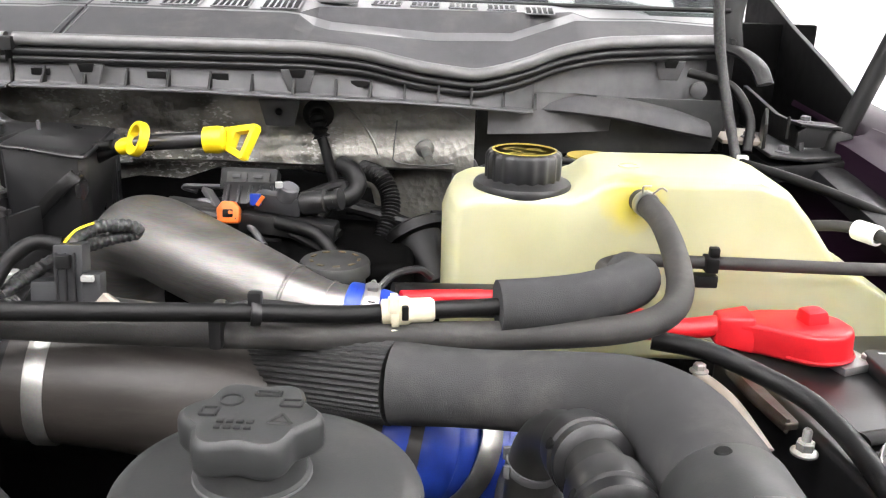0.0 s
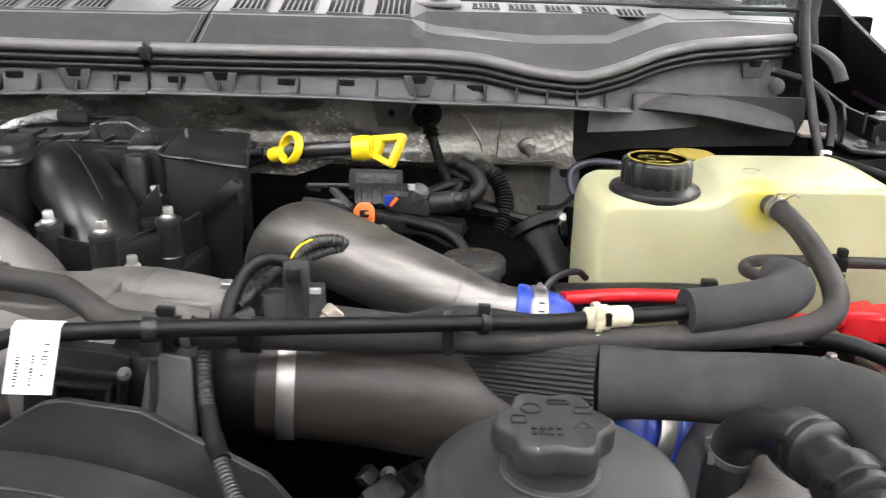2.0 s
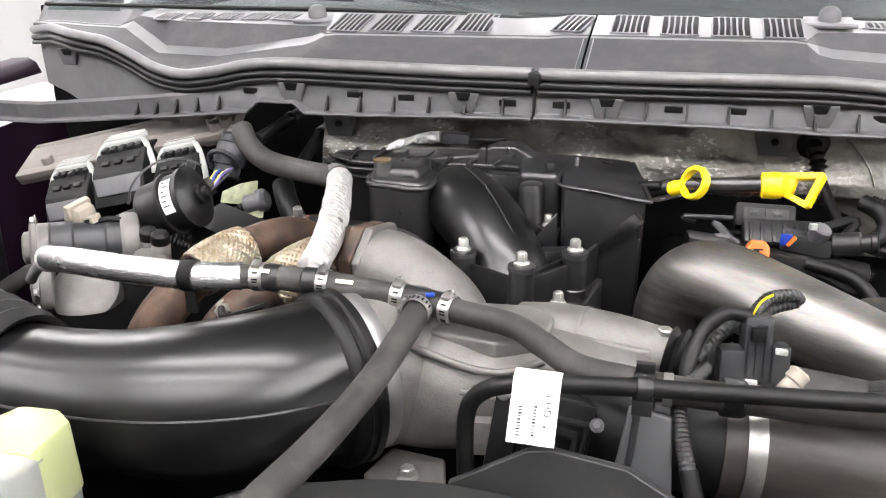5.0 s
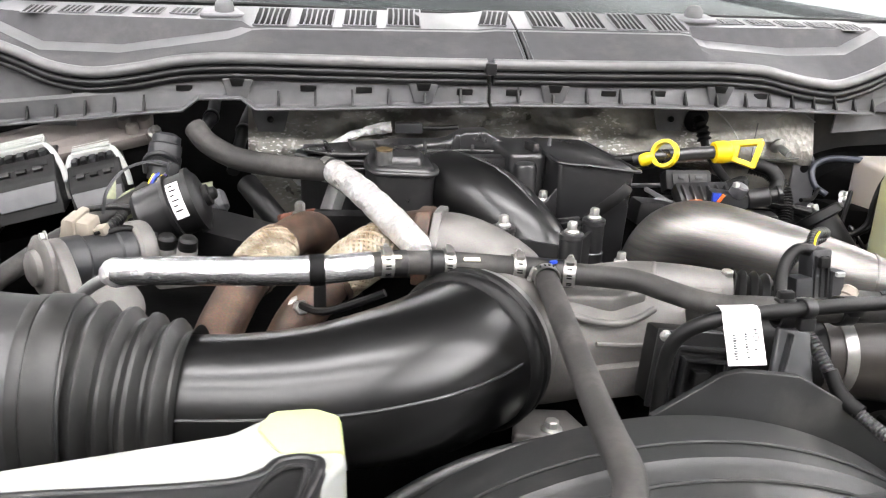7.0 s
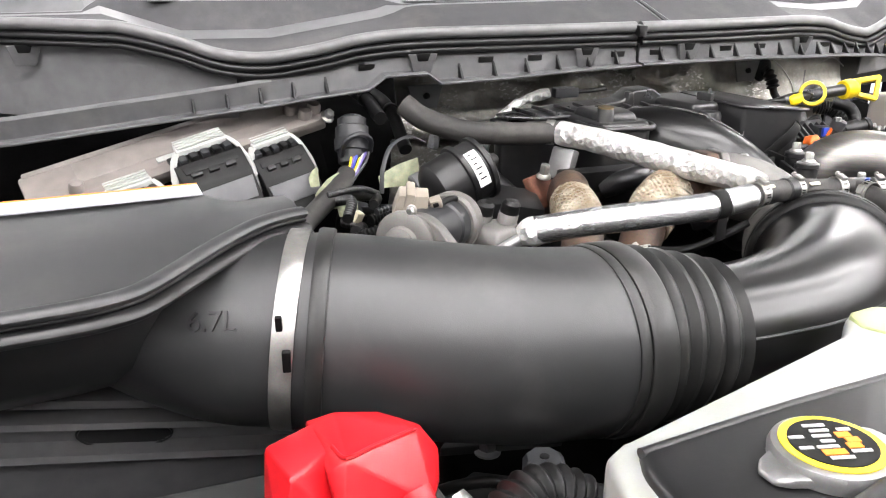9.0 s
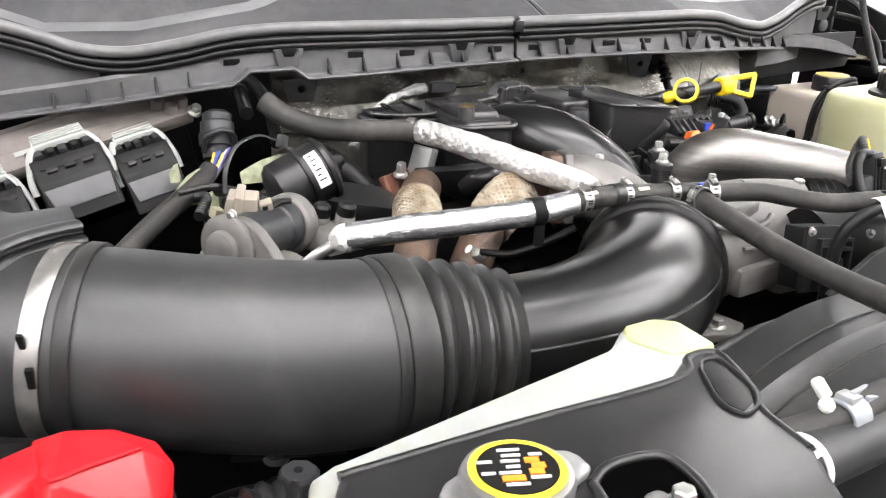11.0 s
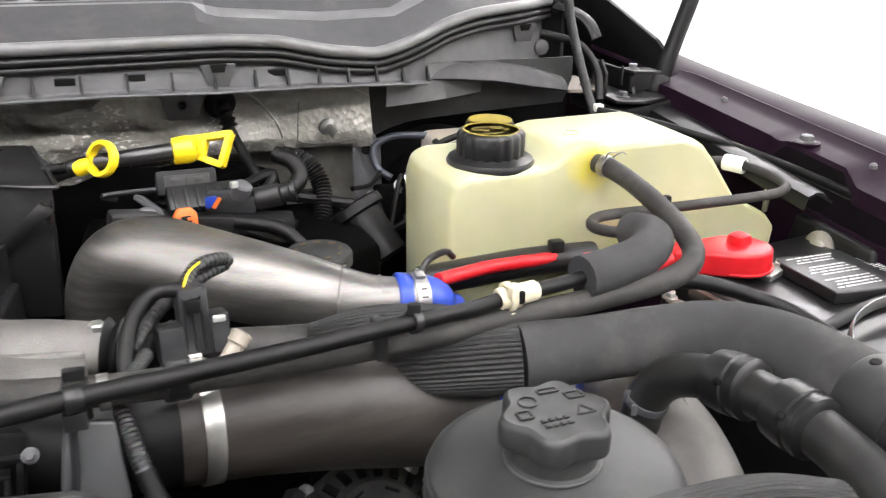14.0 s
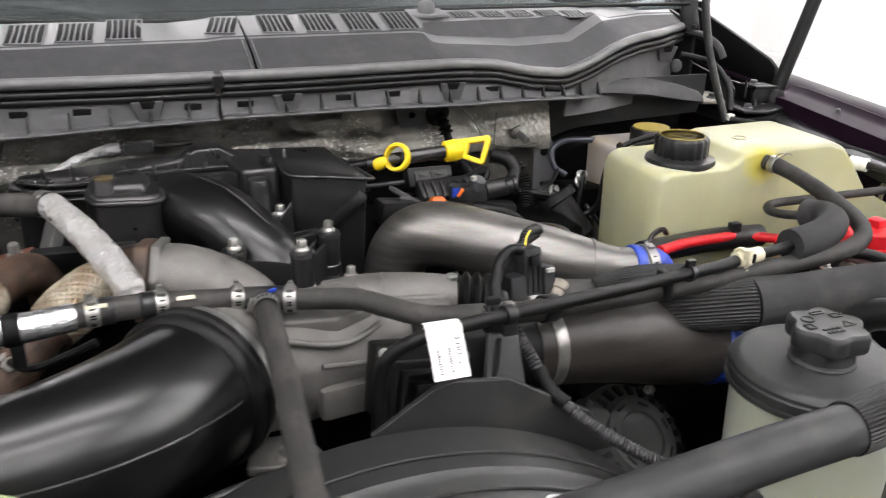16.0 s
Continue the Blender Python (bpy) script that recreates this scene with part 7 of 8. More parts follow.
# ---- dipsticks ----
def bar(a, b, w, t, n, bm=None):
    """A flat bar from a to b, w wide in the plane whose normal is n, t thick."""
    a, b, n = Vector(a), Vector(b), Vector(n).normalized()
    d = (b - a).normalized()
    q = Matrix((d, n.cross(d), n)).transposed().to_4x4()
    own = box((0, 0, 0), ((b - a).length + w * 0.8, w, t), min(w, t) * 0.28)
    own.transform(Matrix.Translation((a + b) / 2) @ q)
    return join(bm, own)


ds = group_root("dipstick", (-0.26, 0.83, 1.30), "yellow ring handled dipstick in a black tube", "dipstick")
c = V(-0.275, 0.825, 1.3565)
part("ring_handle", ring_band(c, (-0.74, -0.62, 0.38), 0.0122, 0.0080, 0.0042, 48), M_YEL, ds, "bright yellow plastic ring")
part("neck", lathe([(0.0050, -0.010), (0.0070, -0.008), (0.0074, -0.002), (0.0064, 0.003), (0.0046, 0.007)], c + V(-0.0145, 0.010, -0.008), (0.80, -0.45, 0.45), 20), M_YEL, ds)
part("tube", tube([(-0.305, 0.841, 1.347), (-0.33, 0.850, 1.341), (-0.37, 0.86, 1.325), (-0.40, 0.87, 1.30)], 0.0048, 10), M_RUBBERD, ds)
ds2 = group_root("dipstick", (-0.19, 0.835, 1.30), "yellow triangular handled dipstick in a black tube", "dipstick")
hn = V(-0.55, -0.70, 0.46)
hx = V(0.78, -0.62, 0.0)
hc = V(-0.189, 0.832, 1.3575)
hu = hx.cross(hn).normalized()
hu = hu if hu.z > 0 else -hu
bm = bar(hc + hx * -0.011 + hu * 0.0065, hc + hx * 0.024 + hu * 0.0150, 0.0068, 0.0085, hn)
bm = bar(hc + hx * -0.011 + hu * -0.0070, hc + hx * 0.021 + hu * -0.0135, 0.0060, 0.0085, hn, bm)
bm = bar(hc + hx * 0.0250 + hu * 0.0142, hc + hx * 0.0220 + hu * -0.0128, 0.0058, 0.0085, hn, bm)
bm = bar(hc + hx * -0.013 + hu * 0.0, hc + hx * -0.003 + hu * 0.0, 0.0165, 0.008, hn, bm)
part("handle", bm, M_YEL, ds2, "bright yellow plastic handle")
part("grip", lathe([(0.0090, -0.011), (0.0120, -0.010), (0.0128, 0.002), (0.0118, 0.007), (0.008, 0.010)], (-0.205, 0.832, 1.357), (1, 0.0, 0.08), 26), M_YEL, ds2)
part("tube", tube([(-0.212, 0.832, 1.357), (-0.26, 0.836, 1.352), (-0.30, 0.845, 1.345), (-0.35, 0.87, 1.32)], 0.0075, 14), M_GLOSS, ds2)


# ---- right bank of the engine ----
M_TAG = mat("grey_printed_label", (0.028, 0.028, 0.027), 0.6, var=0.5, scale=260, bump=0)
rb = group_root("valve_cover", (-0.18, 0.92, 1.0), "black valve cover with injector wiring", "engine part")
part("cover", prism([(-0.32, 0.84), (-0.10, 0.80), (-0.02, 0.83), (-0.03, 0.98), (-0.30, 1.0)], 1.10, 1.245, 0.012), M_DARK, rb)
part("rail", box((-0.20, 0.905, 1.258), (0.16, 0.03, 0.03), 0.006, (0, 8, 8)), M_BLACK, rb)
part("rail", box((-0.15, 0.885, 1.262), (0.10, 0.025, 0.02), 0.005, (0, 4, -6)), M_BLACK, rb)
o = part("orange_connector", prism([(-0.0105, -0.011), (0.0105, -0.011), (0.0115, 0.004), (0.006, 0.011), (-0.006, 0.011), (-0.0115, 0.004)], -0.007, 0.007, 0.0025, pose(-0.2075, 0.874, 1.2765, 72, 0, 6)), M_ORANGE, rb, "orange connector lock")
part("hole", box((-0.2070, 0.8670, 1.2775), (0.010, 0.004, 0.008), 0.0015, (-18, 0, 6)), M_INK, o)
part("hole_bar", box((-0.2040, 0.8655, 1.2790), (0.004, 0.004, 0.003), 0.0008, (-18, 0, 6)), M_ORANGE, o)
gc = part("grey_connector", box((-0.160, 0.893, 1.283), (0.05, 0.022, 0.020), 0.005, (0, 5, -8)), M_GREYP, rb, "grey blue electrical connector")
part("blue_tab", box((-0.1815, 0.878, 1.2895), (0.011, 0.004, 0.012), 0.001), M_BLUE, gc)
part("orange_tab", box((-0.1765, 0.8755, 1.2890), (0.004, 0.003, 0.012), 0.0008, (0, 35, 0)), M_ORANGE, gc)
tb = part("tab_block", box((-0.186, 0.908, 1.283), (0.070, 0.03, 0.018), 0.003, (35, 0, 4)), M_BLACK, rb)
for k in range(6):
    part("block_rib", box((-0.214 + 0.011 * k, 0.897, 1.288), (0.003, 0.024, 0.008), 0.001, (35, 0, 4)), M_GLOSS, tb)
part("grey_cap", lathe([(0.009, -0.010), (0.010, -0.008), (0.010, 0.004), (0.008, 0.006)], (-0.150, 0.885, 1.298), (0.3, -0.3, 1), 18), M_GREYF, rb, "pale grey connector cap")
part("cap_tab", box((-0.158, 0.879, 1.305), (0.007, 0.006, 0.006), 0.001, (0, 0, 20)), M_LEVER, rb)
part("solenoid", lathe([(0.010, -0.02), (0.012, -0.018), (0.012, 0.006), (0.009, 0.008), (0.009, 0.016), (0.011, 0.017), (0.011, 0.022)], (-0.118, 0.885, 1.288), (0.9, -0.2, 0.2), 20), M_BLACK, rb)
for x, w in ((-0.2105, 0.021), (-0.188, 0.023)):
    q = part("sticker", box((x, 0.921, 1.3000), (w, 0.002, 0.014), 0.0005, (-30, 0, 0)), M_TAG, rb, "grey printed sticker")
    part("sticker_mark", box((x, 0.9195, 1.3030), (w * 0.4, 0.0012, 0.004), 0.0004, (-30, 0, 0)), M_GREYP, q)
part("sticker_block", box((-0.199, 0.932, 1.294), (0.060, 0.022, 0.026), 0.004, (-30, 0, 0)), M_RUBBERD, rb)
part("bracket", box((-0.235, 0.915, 1.278), (0.012, 0.05, 0.006), 0.002, (12, 25, 35)), M_GREYF, rb)
part("fuel_line", tube([(-0.265, 0.90, 1.262), (-0.245, 0.905, 1.278), (-0.22, 0.90, 1.272), (-0.19, 0.88, 1.262), (-0.17, 0.86, 1.248)], 0.0035, 10), M_GREYF, rb)
part("pipe", tube([(-0.14, 0.90, 1.283), (-0.10, 0.905, 1.285), (-0.085, 0.915, 1.296), (-0.090, 0.925, 1.31), (-0.105, 0.94, 1.315)], 0.009, 14), M_RUBBERD, rb)
part("sensor_lead", tube([(-0.140, 1.026, 1.328), (-0.134, 1.022, 1.312), (-0.124, 1.0, 1.290), (-0.112, 0.965, 1.270), (-0.106, 0.945, 1.262)], 0.0058, 12), M_RUBBERD, rb)
part("corrugated_loom", tube([(-0.088, 0.985, 1.300), (-0.066, 0.97, 1.295), (-0.054, 0.955, 1.275), (-0.056, 0.935, 1.25), (-0.070, 0.91, 1.22)], 0.0098, 14, rib=(0.004, 0.0012)), M_RUBBERD, rb, "corrugated black loom tube")
part("cable", tube([(-0.16, 0.875, 1.268), (-0.12, 0.86, 1.262), (-0.10, 0.845, 1.245), (-0.095, 0.83, 1.225)], 0.007, 12), M_RUBBERD, rb)
oc = part("round_cap", lathe([(0.028, -0.01), (0.028, 0.003), (0.0325, 0.004), (0.0325, 0.014), (0.031, 0.0165), (0.028, 0.0175), (0.006, 0.0170)], (-0.0925, 0.806, 1.2375), (0, 0, 1), 44), M_CAP, rb, "dusty round black filler cap")
for k in range(9):
    a = 0.7 * k
    part("cap_mark", box((-0.0925 + 0.022 * math.cos(a), 0.806 + 0.022 * math.sin(a), 1.2552), (0.007, 0.003, 0.0008), 0, (0, 0, math.degrees(a) + 90)), M_BRASS, oc)
for i in range(14):
    random.seed(i)
    x, y, z = random.uniform(-0.30, -0.06), random.uniform(0.86, 0.99), random.uniform(1.245, 1.28)
    part("wire", tube([(x, y, z), (x + random.uniform(-0.03, 0.05), y + random.uniform(-0.03, 0.02), z + random.uniform(0.0, 0.015)), (x + random.uniform(0.02, 0.09), y + random.uniform(-0.05, 0.03), z - random.uniform(-0.005, 0.02))], random.choice((0.003, 0.0045, 0.006)), 8), random.choice((M_RUBBERD, M_RUBBERD, M_BLACK, M_GREYP)), rb)
rb2 = group_root("engine_block", (XC, 0.72, 0.8), "engine block between the hoses, near-black for deep shade", "engine part")
# block and bank take the deep-shade colour too
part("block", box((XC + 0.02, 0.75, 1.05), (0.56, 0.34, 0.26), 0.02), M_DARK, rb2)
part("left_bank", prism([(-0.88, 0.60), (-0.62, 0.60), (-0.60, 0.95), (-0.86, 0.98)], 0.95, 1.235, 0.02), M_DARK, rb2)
part("bracket", box((-0.61, 0.80, 1.285), (0.10, 0.012, 0.03), 0.003, (20, 0, -5)), M_BLACK, rb2)
part("bracket", box((-0.74, 0.80, 1.270), (0.10, 0.05, 0.03), 0.004, (10, 10, -15)), M_BLACK, rb2)
mc = group_root("brake_servo", (0.12, 1.10, 1.0), "dark brake servo and master cylinder in shadow", "engine part")
part("pedestal", prism([(0.012, 1.16), (0.010, 1.297), (0.036, 1.302), (0.046, 1.285), (0.050, 1.16)], -0.002, 0.002, 0.001, Matrix(((1, 0, 0, 0), (0, 0, 1, 1.052), (0, 1, 0, 0), (0, 0, 0, 1)))), M_GREYF, mc, "grey steel bracket plate")
part("pedestal_hole", lathe([(0.0062, 0), (0.0062, 0.001)], (0.027, 1.0495, 1.280), (0, -1, 0), 16), M_INK, mc)
mcy = part("master_cylinder", lathe([(0.030, -0.012), (0.032, -0.010), (0.032, 0.0), (0.024, 0.002), (0.024, 0.055), (0.020, 0.058)], (-0.022, 0.912, 1.247), (0.42, -0.50, -0.75), 28), M_RUBBERD, mc)
part("steel_ring", ring_band((0.000, 0.886, 1.208), (0.42, -0.50, -0.75), 0.0205, 0.008, 0.002, 28), M_CLAMP, mcy)
part("servo", lathe([(0.03, 0), (0.09, 0.02), (0.11, 0.05), (0.10, 0.09), (0.05, 0.11)], (0.15, 1.20, 1.17), (0, -1, 0), 40), M_DARK, mc)
part("pipe", tube([(0.10, 1.03, 1.297), (0.06, 1.04, 1.297), (0.035, 1.04, 1.285), (0.035, 1.03, 1.262), (0.05, 1.02, 1.25)], 0.0045, 10), mat("blue_grey_pipe", (0.045, 0.05, 0.065), 0.4, 0.2), mc)
for i in range(9):
    random.seed(40 + i)
    x, y, z = random.uniform(0.0, 0.09), random.uniform(0.95, 1.08), random.uniform(1.19, 1.27)
    part("brake_pipe", tube([(x, y, z), (x + random.uniform(-0.03, 0.03), y - 0.02, z + random.uniform(-0.02, 0.03)), (x + random.uniform(-0.05, 0.05), y - 0.04, z - random.uniform(0.0, 0.04))], random.choice((0.003, 0.004, 0.007)), 8), random.choice((M_RUBBERD, M_GREYP, M_BLACK)), mc)
for x, y, z in ((0.02, 1.0, 1.235), (0.045, 0.97, 1.255), (0.07, 1.01, 1.25)):
    part("bolt", hexbolt((x, y, z), (0.2, -0.8, 0.5), 0.006, 0.008), M_BOLT, mc)
part("valve", box((0.06, 0.99, 1.22), (0.07, 0.06, 0.05), 0.008, (0, 10, 20)), M_DARK, mc)

bl = group_root("tank_cables", (0.06, 0.90, 1.25), "pair of black cables looped over the milky reservoir", "cable")
for k in (0, 1):
    part("cable", tube([(0.150, 0.925, 1.318), (0.125 + 0.004 * k, 0.905, 1.334 - 0.007 * k), (0.086 + 0.005 * k, 0.90, 1.330 - 0.008 * k), (0.060 + 0.008 * k, 0.90, 1.3195 - 0.006 * k), (0.046 + 0.010 * k, 0.90, 1.2995), (0.040 + 0.009 * k, 0.90, 1.273), (0.037 + 0.008 * k, 0.90, 1.247), (0.020 + 0.006 * k, 0.905, 1.231), (0.0, 0.92, 1.222)], 0.0036, 10), M_RUBBERD, bl)
part("tie", ring_band((0.066, 0.90, 1.320), (0.8, 0, 0.5), 0.0085, 0.005, 0.0012), M_INK, bl)

# ---- battery on the right ----
bt = group_root("battery", (0.37, 0.60, 1.0), "black starter battery with printed vent covers", "battery", "batteries")
ang = 8
mt = pose(0.345, 0.585, 1.235, 0, 0, ang)
part("case", prism([(-0.095, -0.135), (0.125, -0.135), (0.125, 0.135), (-0.095, 0.135)], -0.19, 0.0, 0.006, mt), M_BATT, bt)
part("strap", tube([mt @ V(-0.07, -0.035, 0.003), mt @ V(0.0, -0.026, 0.005), mt @ V(0.06, -0.022, 0.006), mt @ V(0.125, -0.020, 0.008)], 0.004, 10, oval=(1.8, 0.8)), M_RUBBERD, bt)
part("hold_down_band", tube([(0.268, 0.490, 1.238), (0.276, 0.508, 1.248), (0.304, 0.528, 1.252), (0.345, 0.541, 1.253), (0.390, 0.541, 1.252), (0.440, 0.535, 1.250)], 0.003, 10, oval=(0.5, 2.2)), M_ALU, bt, "curved steel hold down band")
for vy in (0.068, -0.062):
    v = part("vent_cover", prism([(-0.030, -0.042), (0.046, -0.050), (0.052, -0.045), (0.052, 0.040), (-0.024, 0.044), (-0.030, 0.038)], 0.001, 0.013, 0.002, mt @ pose(0.018 if vy > 0 else 0.036, vy - 0.036, 0, 0, 0, -8)), M_BLACK, bt)
    random.seed(int(vy * 1000) + 90)
    for r in range(13):
        u = -0.034 + r * 0.0057
        if r % 5 == 4:
            continue
        x0 = -0.020 + 0.004 * (r % 3)
        while x0 < 0.030:
            w = random.uniform(0.003, 0.009)
            q = mt @ pose(0.018 if vy > 0 else 0.036, vy - 0.036, 0, 0, 0, -8) @ V(x0 + w / 2, u, 0.0133)
            part("print_mark", box(q, (w, 0.0019, 0.0004), 0, (0, 0, ang - 8)), M_WINK, v)
            x0 += w + random.uniform(0.0012, 0.0025)
side_tag = part("side_label", box(mt @ V(0.104, 0.036, 0.001), (0.030, 0.050, 0.0015), 0, (0, 0, ang)), M_INK, bt)
for r in range(14):
    part("print_mark", box(mt @ V(0.103 + 0.001 * (r % 3), 0.0145 + r * 0.0033, 0.0019), (0.024 - 0.005 * (r % 2), 0.0014, 0.0004), 0, (0, 0, ang)), M_WINK, side_tag)
part("yellow_sticker", box(mt @ V(0.108, -0.002, 0.0012), (0.026, 0.022, 0.0008), 0, (0, 0, ang)), mat("faded_yellow_sticker", (0.7, 0.62, 0.35), 0.5), bt)
term = group_root("battery_terminal", (0.30, 0.68, 1.24), "battery clamp with a hinged red cover", "battery terminal")
cov_o = [(0.238, 0.672), (0.252, 0.666), (0.270, 0.652), (0.284, 0.641), (0.296, 0.638), (0.309, 0.641), (0.318, 0.649), (0.321, 0.660), (0.318, 0.676), (0.308, 0.690), (0.290, 0.698), (0.262, 0.700), (0.244, 0.694)]
cvr = part("cover", prism(cov_o, -0.004, 0.021, 0.004, pose(0, 0, 1.2405) @ pose(0.24, 0, 0, 0, -4, 0) @ pose(-0.24, 0, 0)), M_RED, term, "bright red plastic terminal cover")
part("lip", tube([(x, y, 1.2405 + 0.07 * (x - 0.24)) for x, y in cov_o[2:9]], 0.0014, 8, 4), M_RED, cvr)
part("cable_shroud", hull([(x, y, z) for x, y, z in ((0.222, 0.676, 1.240), (0.222, 0.698, 1.240), (0.224, 0.678, 1.262), (0.224, 0.696, 1.262), (0.250, 0.664, 1.238), (0.250, 0.700, 1.238), (0.250, 0.668, 1.267), (0.250, 0.698, 1.267))], 0.003), M_RED, cvr)
part("clamp_plate", box((0.318, 0.655, 1.239), (0.030, 0.026, 0.007), 0.002, (0, -4, 20)), M_ALU, term)
part("nut", hexbolt((0.330, 0.654, 1.242), (0, 0, 1), 0.004, 0.004), M_BOLT, term)
part("knob", box((0.293, 0.672, 1.266), (0.020, 0.020, 0.018), 0.004, (0, -4, 12), 0.15), M_RED, cvr)
part("red_cable", tube([(0.25, 0.690, 1.255), (0.22, 0.685, 1.252), (0.19, 0.68, 1.250), (0.16, 0.69, 1.245)], 0.0085, 12), M_RED, term)
part("black_cable", tube([(0.155, 0.60, 1.275), (0.19, 0.592, 1.272), (0.225, 0.578, 1.262), (0.25, 0.555, 1.255), (0.262, 0.52, 1.248), (0.265, 0.485, 1.243), (0.268, 0.45, 1.235)], 0.0068, 12), M_RUBBERD, term)
neg = group_root("battery_ground_clamp", (0.29, 0.45, 1.23), "plated battery ground clamp with studs", "battery terminal")
part("clamp", prism([(-0.020, -0.012), (0.016, -0.016), (0.030, -0.006), (0.030, 0.010), (0.010, 0.016), (-0.018, 0.012)], 0, 0.007, 0.0015, pose(0.288, 0.420, 1.246, 0, -6, 20)), M_CLAMP, neg)
part("clamp_ear", prism([(-0.012, -0.006), (0.012, -0.006), (0.012, 0.006), (-0.012, 0.006)], 0, 0.012, 0.0015, pose(0.270, 0.412, 1.246, 0, 0, 25)), M_CLAMP, neg)
part("clamp_bolt", hexbolt((0.262, 0.405, 1.253), (-0.6, -0.5, 0.3), 0.005, 0.010), M_BOLT, neg)
part("post", lathe([(0.009, 0), (0.0085, 0.014), (0.007, 0.0155), (0.002, 0.0155)], (0.300, 0.424, 1.246), (0, 0, 1), 22), M_CAST, neg, "dull lead post")
part("post_block", box((0.280, 0.447, 1.240), (0.020, 0.018, 0.014), 0.002, (0, 0, 15)), M_BLACK, neg)
for q in ((0.280, 0.447, 1.247), (0.245, 0.541, 1.226)):
    st_ = part("stud", lathe([(0.0030, 0), (0.0030, 0.016), (0.0022, 0.0175)], q, (0, 0, 1), 14), M_BOLT, neg)
    part("nut", hexbolt(q, (0, 0, 1), 0.0060, 0.007), M_BOLT, st_)
part("thin_cable", tube([(0.262, 0.50, 1.244), (0.274, 0.47, 1.246), (0.284, 0.44, 1.246), (0.290, 0.41, 1.244)], 0.0028, 8), M_PLATE, neg)

M_WORN = mat("worn_painted_steel", (0.14, 0.13, 0.115), 0.45, 0.4, var=0.5, scale=35, bump=0.2, stain=(0.06, 0.035, 0.02))
bk = group_root("battery_tray_bracket", (0.25, 0.61, 1.2), "worn steel tray bracket with chipped paint beside battery", "bracket")
part("plate", prism([(0.226, 0.655), (0.248, 0.652), (0.262, 0.635), (0.270, 0.600), (0.268, 0.575), (0.242, 0.568), (0.232, 0.612)], -0.006, 0.0, 0.002, pose(0, 0, 1.232)), M_WORN, bk)
part("flange", tube([(0.229, 0.652, 1.230), (0.234, 0.612, 1.230), (0.244, 0.570, 1.229)], 0.004, 10, oval=(0.6, 1.4)), M_WORN, bk)
part("pale_strap", tube([(0.207, 0.655, 1.225), (0.214, 0.632, 1.226), (0.219, 0.604, 1.226), (0.224, 0.55, 1.222)], 0.0028, 10, oval=(2.2, 0.6)), M_BEIGE, bk, "pale beige steel strap")
part("bolt", hexbolt((0.207, 0.655, 1.227), (0, 0, 1), 0.005, 0.005), M_BOLT, bk)
rc = group_root("red_power_cable", (0.05, 0.69, 1.24), "red power cable in a black channel", "cable")
part("cable", tube([(-0.022, 0.668, 1.272), (0.03, 0.690, 1.267), (0.08, 0.705, 1.261), (0.13, 0.715, 1.255), (0.18, 0.70, 1.25)], 0.0062, 12), M_RED, rc)
part("channel", tube([(-0.03, 0.690, 1.262), (0.03, 0.705, 1.258), (0.09, 0.718, 1.254), (0.16, 0.722, 1.25)], 0.014, 12), M_BLACK, rc)
part("hook", tube([(-0.045, 0.66, 1.272), (-0.03, 0.675, 1.287), (-0.01, 0.685, 1.290), (0.0, 0.69, 1.282)], 0.003, 8), M_BLACK, rc)
part("clip", box((0.115, 0.715, 1.268), (0.014, 0.01, 0.012), 0.002), M_BLACK, rc)

# ---- body corner by the strut ----
gs = group_root("gas_strut", (0.465, 1.076, 1.32), "black gas strut holding up the hood", "gas strut")
part("rod", tube([(0.463, 1.078, 1.325), (0.569, 1.092, 1.612), (0.675, 1.107, 1.90)], 0.0112, 16, 3), M_RUBBERD, gs)
part("ball_end", lathe([(0.015, 0), (0.016, 0.008), (0.016, 0.028), (0.012, 0.034)], (0.460, 1.078, 1.312), (0.2, 0, 1), 20), M_RUBBERD, gs)
hg = group_root("hinge_bracket", (0.42, 1.15, 1.30), "black painted steel hinge plate for the hood", "bracket")
part("plate", prism([(1.13, 1.30), (1.118, 1.352), (1.122, 1.372), (1.14, 1.383), (1.24, 1.412), (1.37, 1.447), (1.60, 1.52), (1.60, 1.30)], -0.004, 0.004, 0.0015, Matrix(((0, 0, 1, 0.50), (1, 0, 0, 0), (0, 1, 0, 0), (0, 0, 0, 1)))), M_RUBBERD, hg)
part("arm", tube([(0.345, 1.17, 1.43), (0.362, 1.15, 1.425), (0.376, 1.13, 1.412), (0.384, 1.12, 1.392)], 0.010, 12, oval=(1.6, 0.6)), M_RUBBERD, hg, "angled hinge arm")
part("link", tube([(0.360, 1.20, 1.50), (0.350, 1.18, 1.46), (0.352, 1.17, 1.43)], 0.010, 12, oval=(1.5, 0.6)), M_RUBBERD, hg)

part("inner_plate", prism([(1.06, 1.315), (1.075, 1.345), (1.10, 1.352), (1.16, 1.352), (1.30, 1.37), (1.30, 1.315)], -0.003, 0.003, 0.001, Matrix(((0, 0, 1, 0.418), (1, 0, 0, 0), (0, 1, 0, 0), (0, 0, 0, 1)))), M_RUBBERD, hg)
part("angle_bracket", prism([(0, 0), (0.052, 0), (0.052, 0.024), (0.012, 0.026), (0, 0.018)], -0.002, 0.002, 0.001, pose(0.412, 1.070, 1.326, 90, 0, 8)), M_BLACK, hg)
part("angle_top", box((0.438, 1.085, 1.351), (0.054, 0.034, 0.004), 0.001, (0, 4, 8)), M_BLACK, hg)
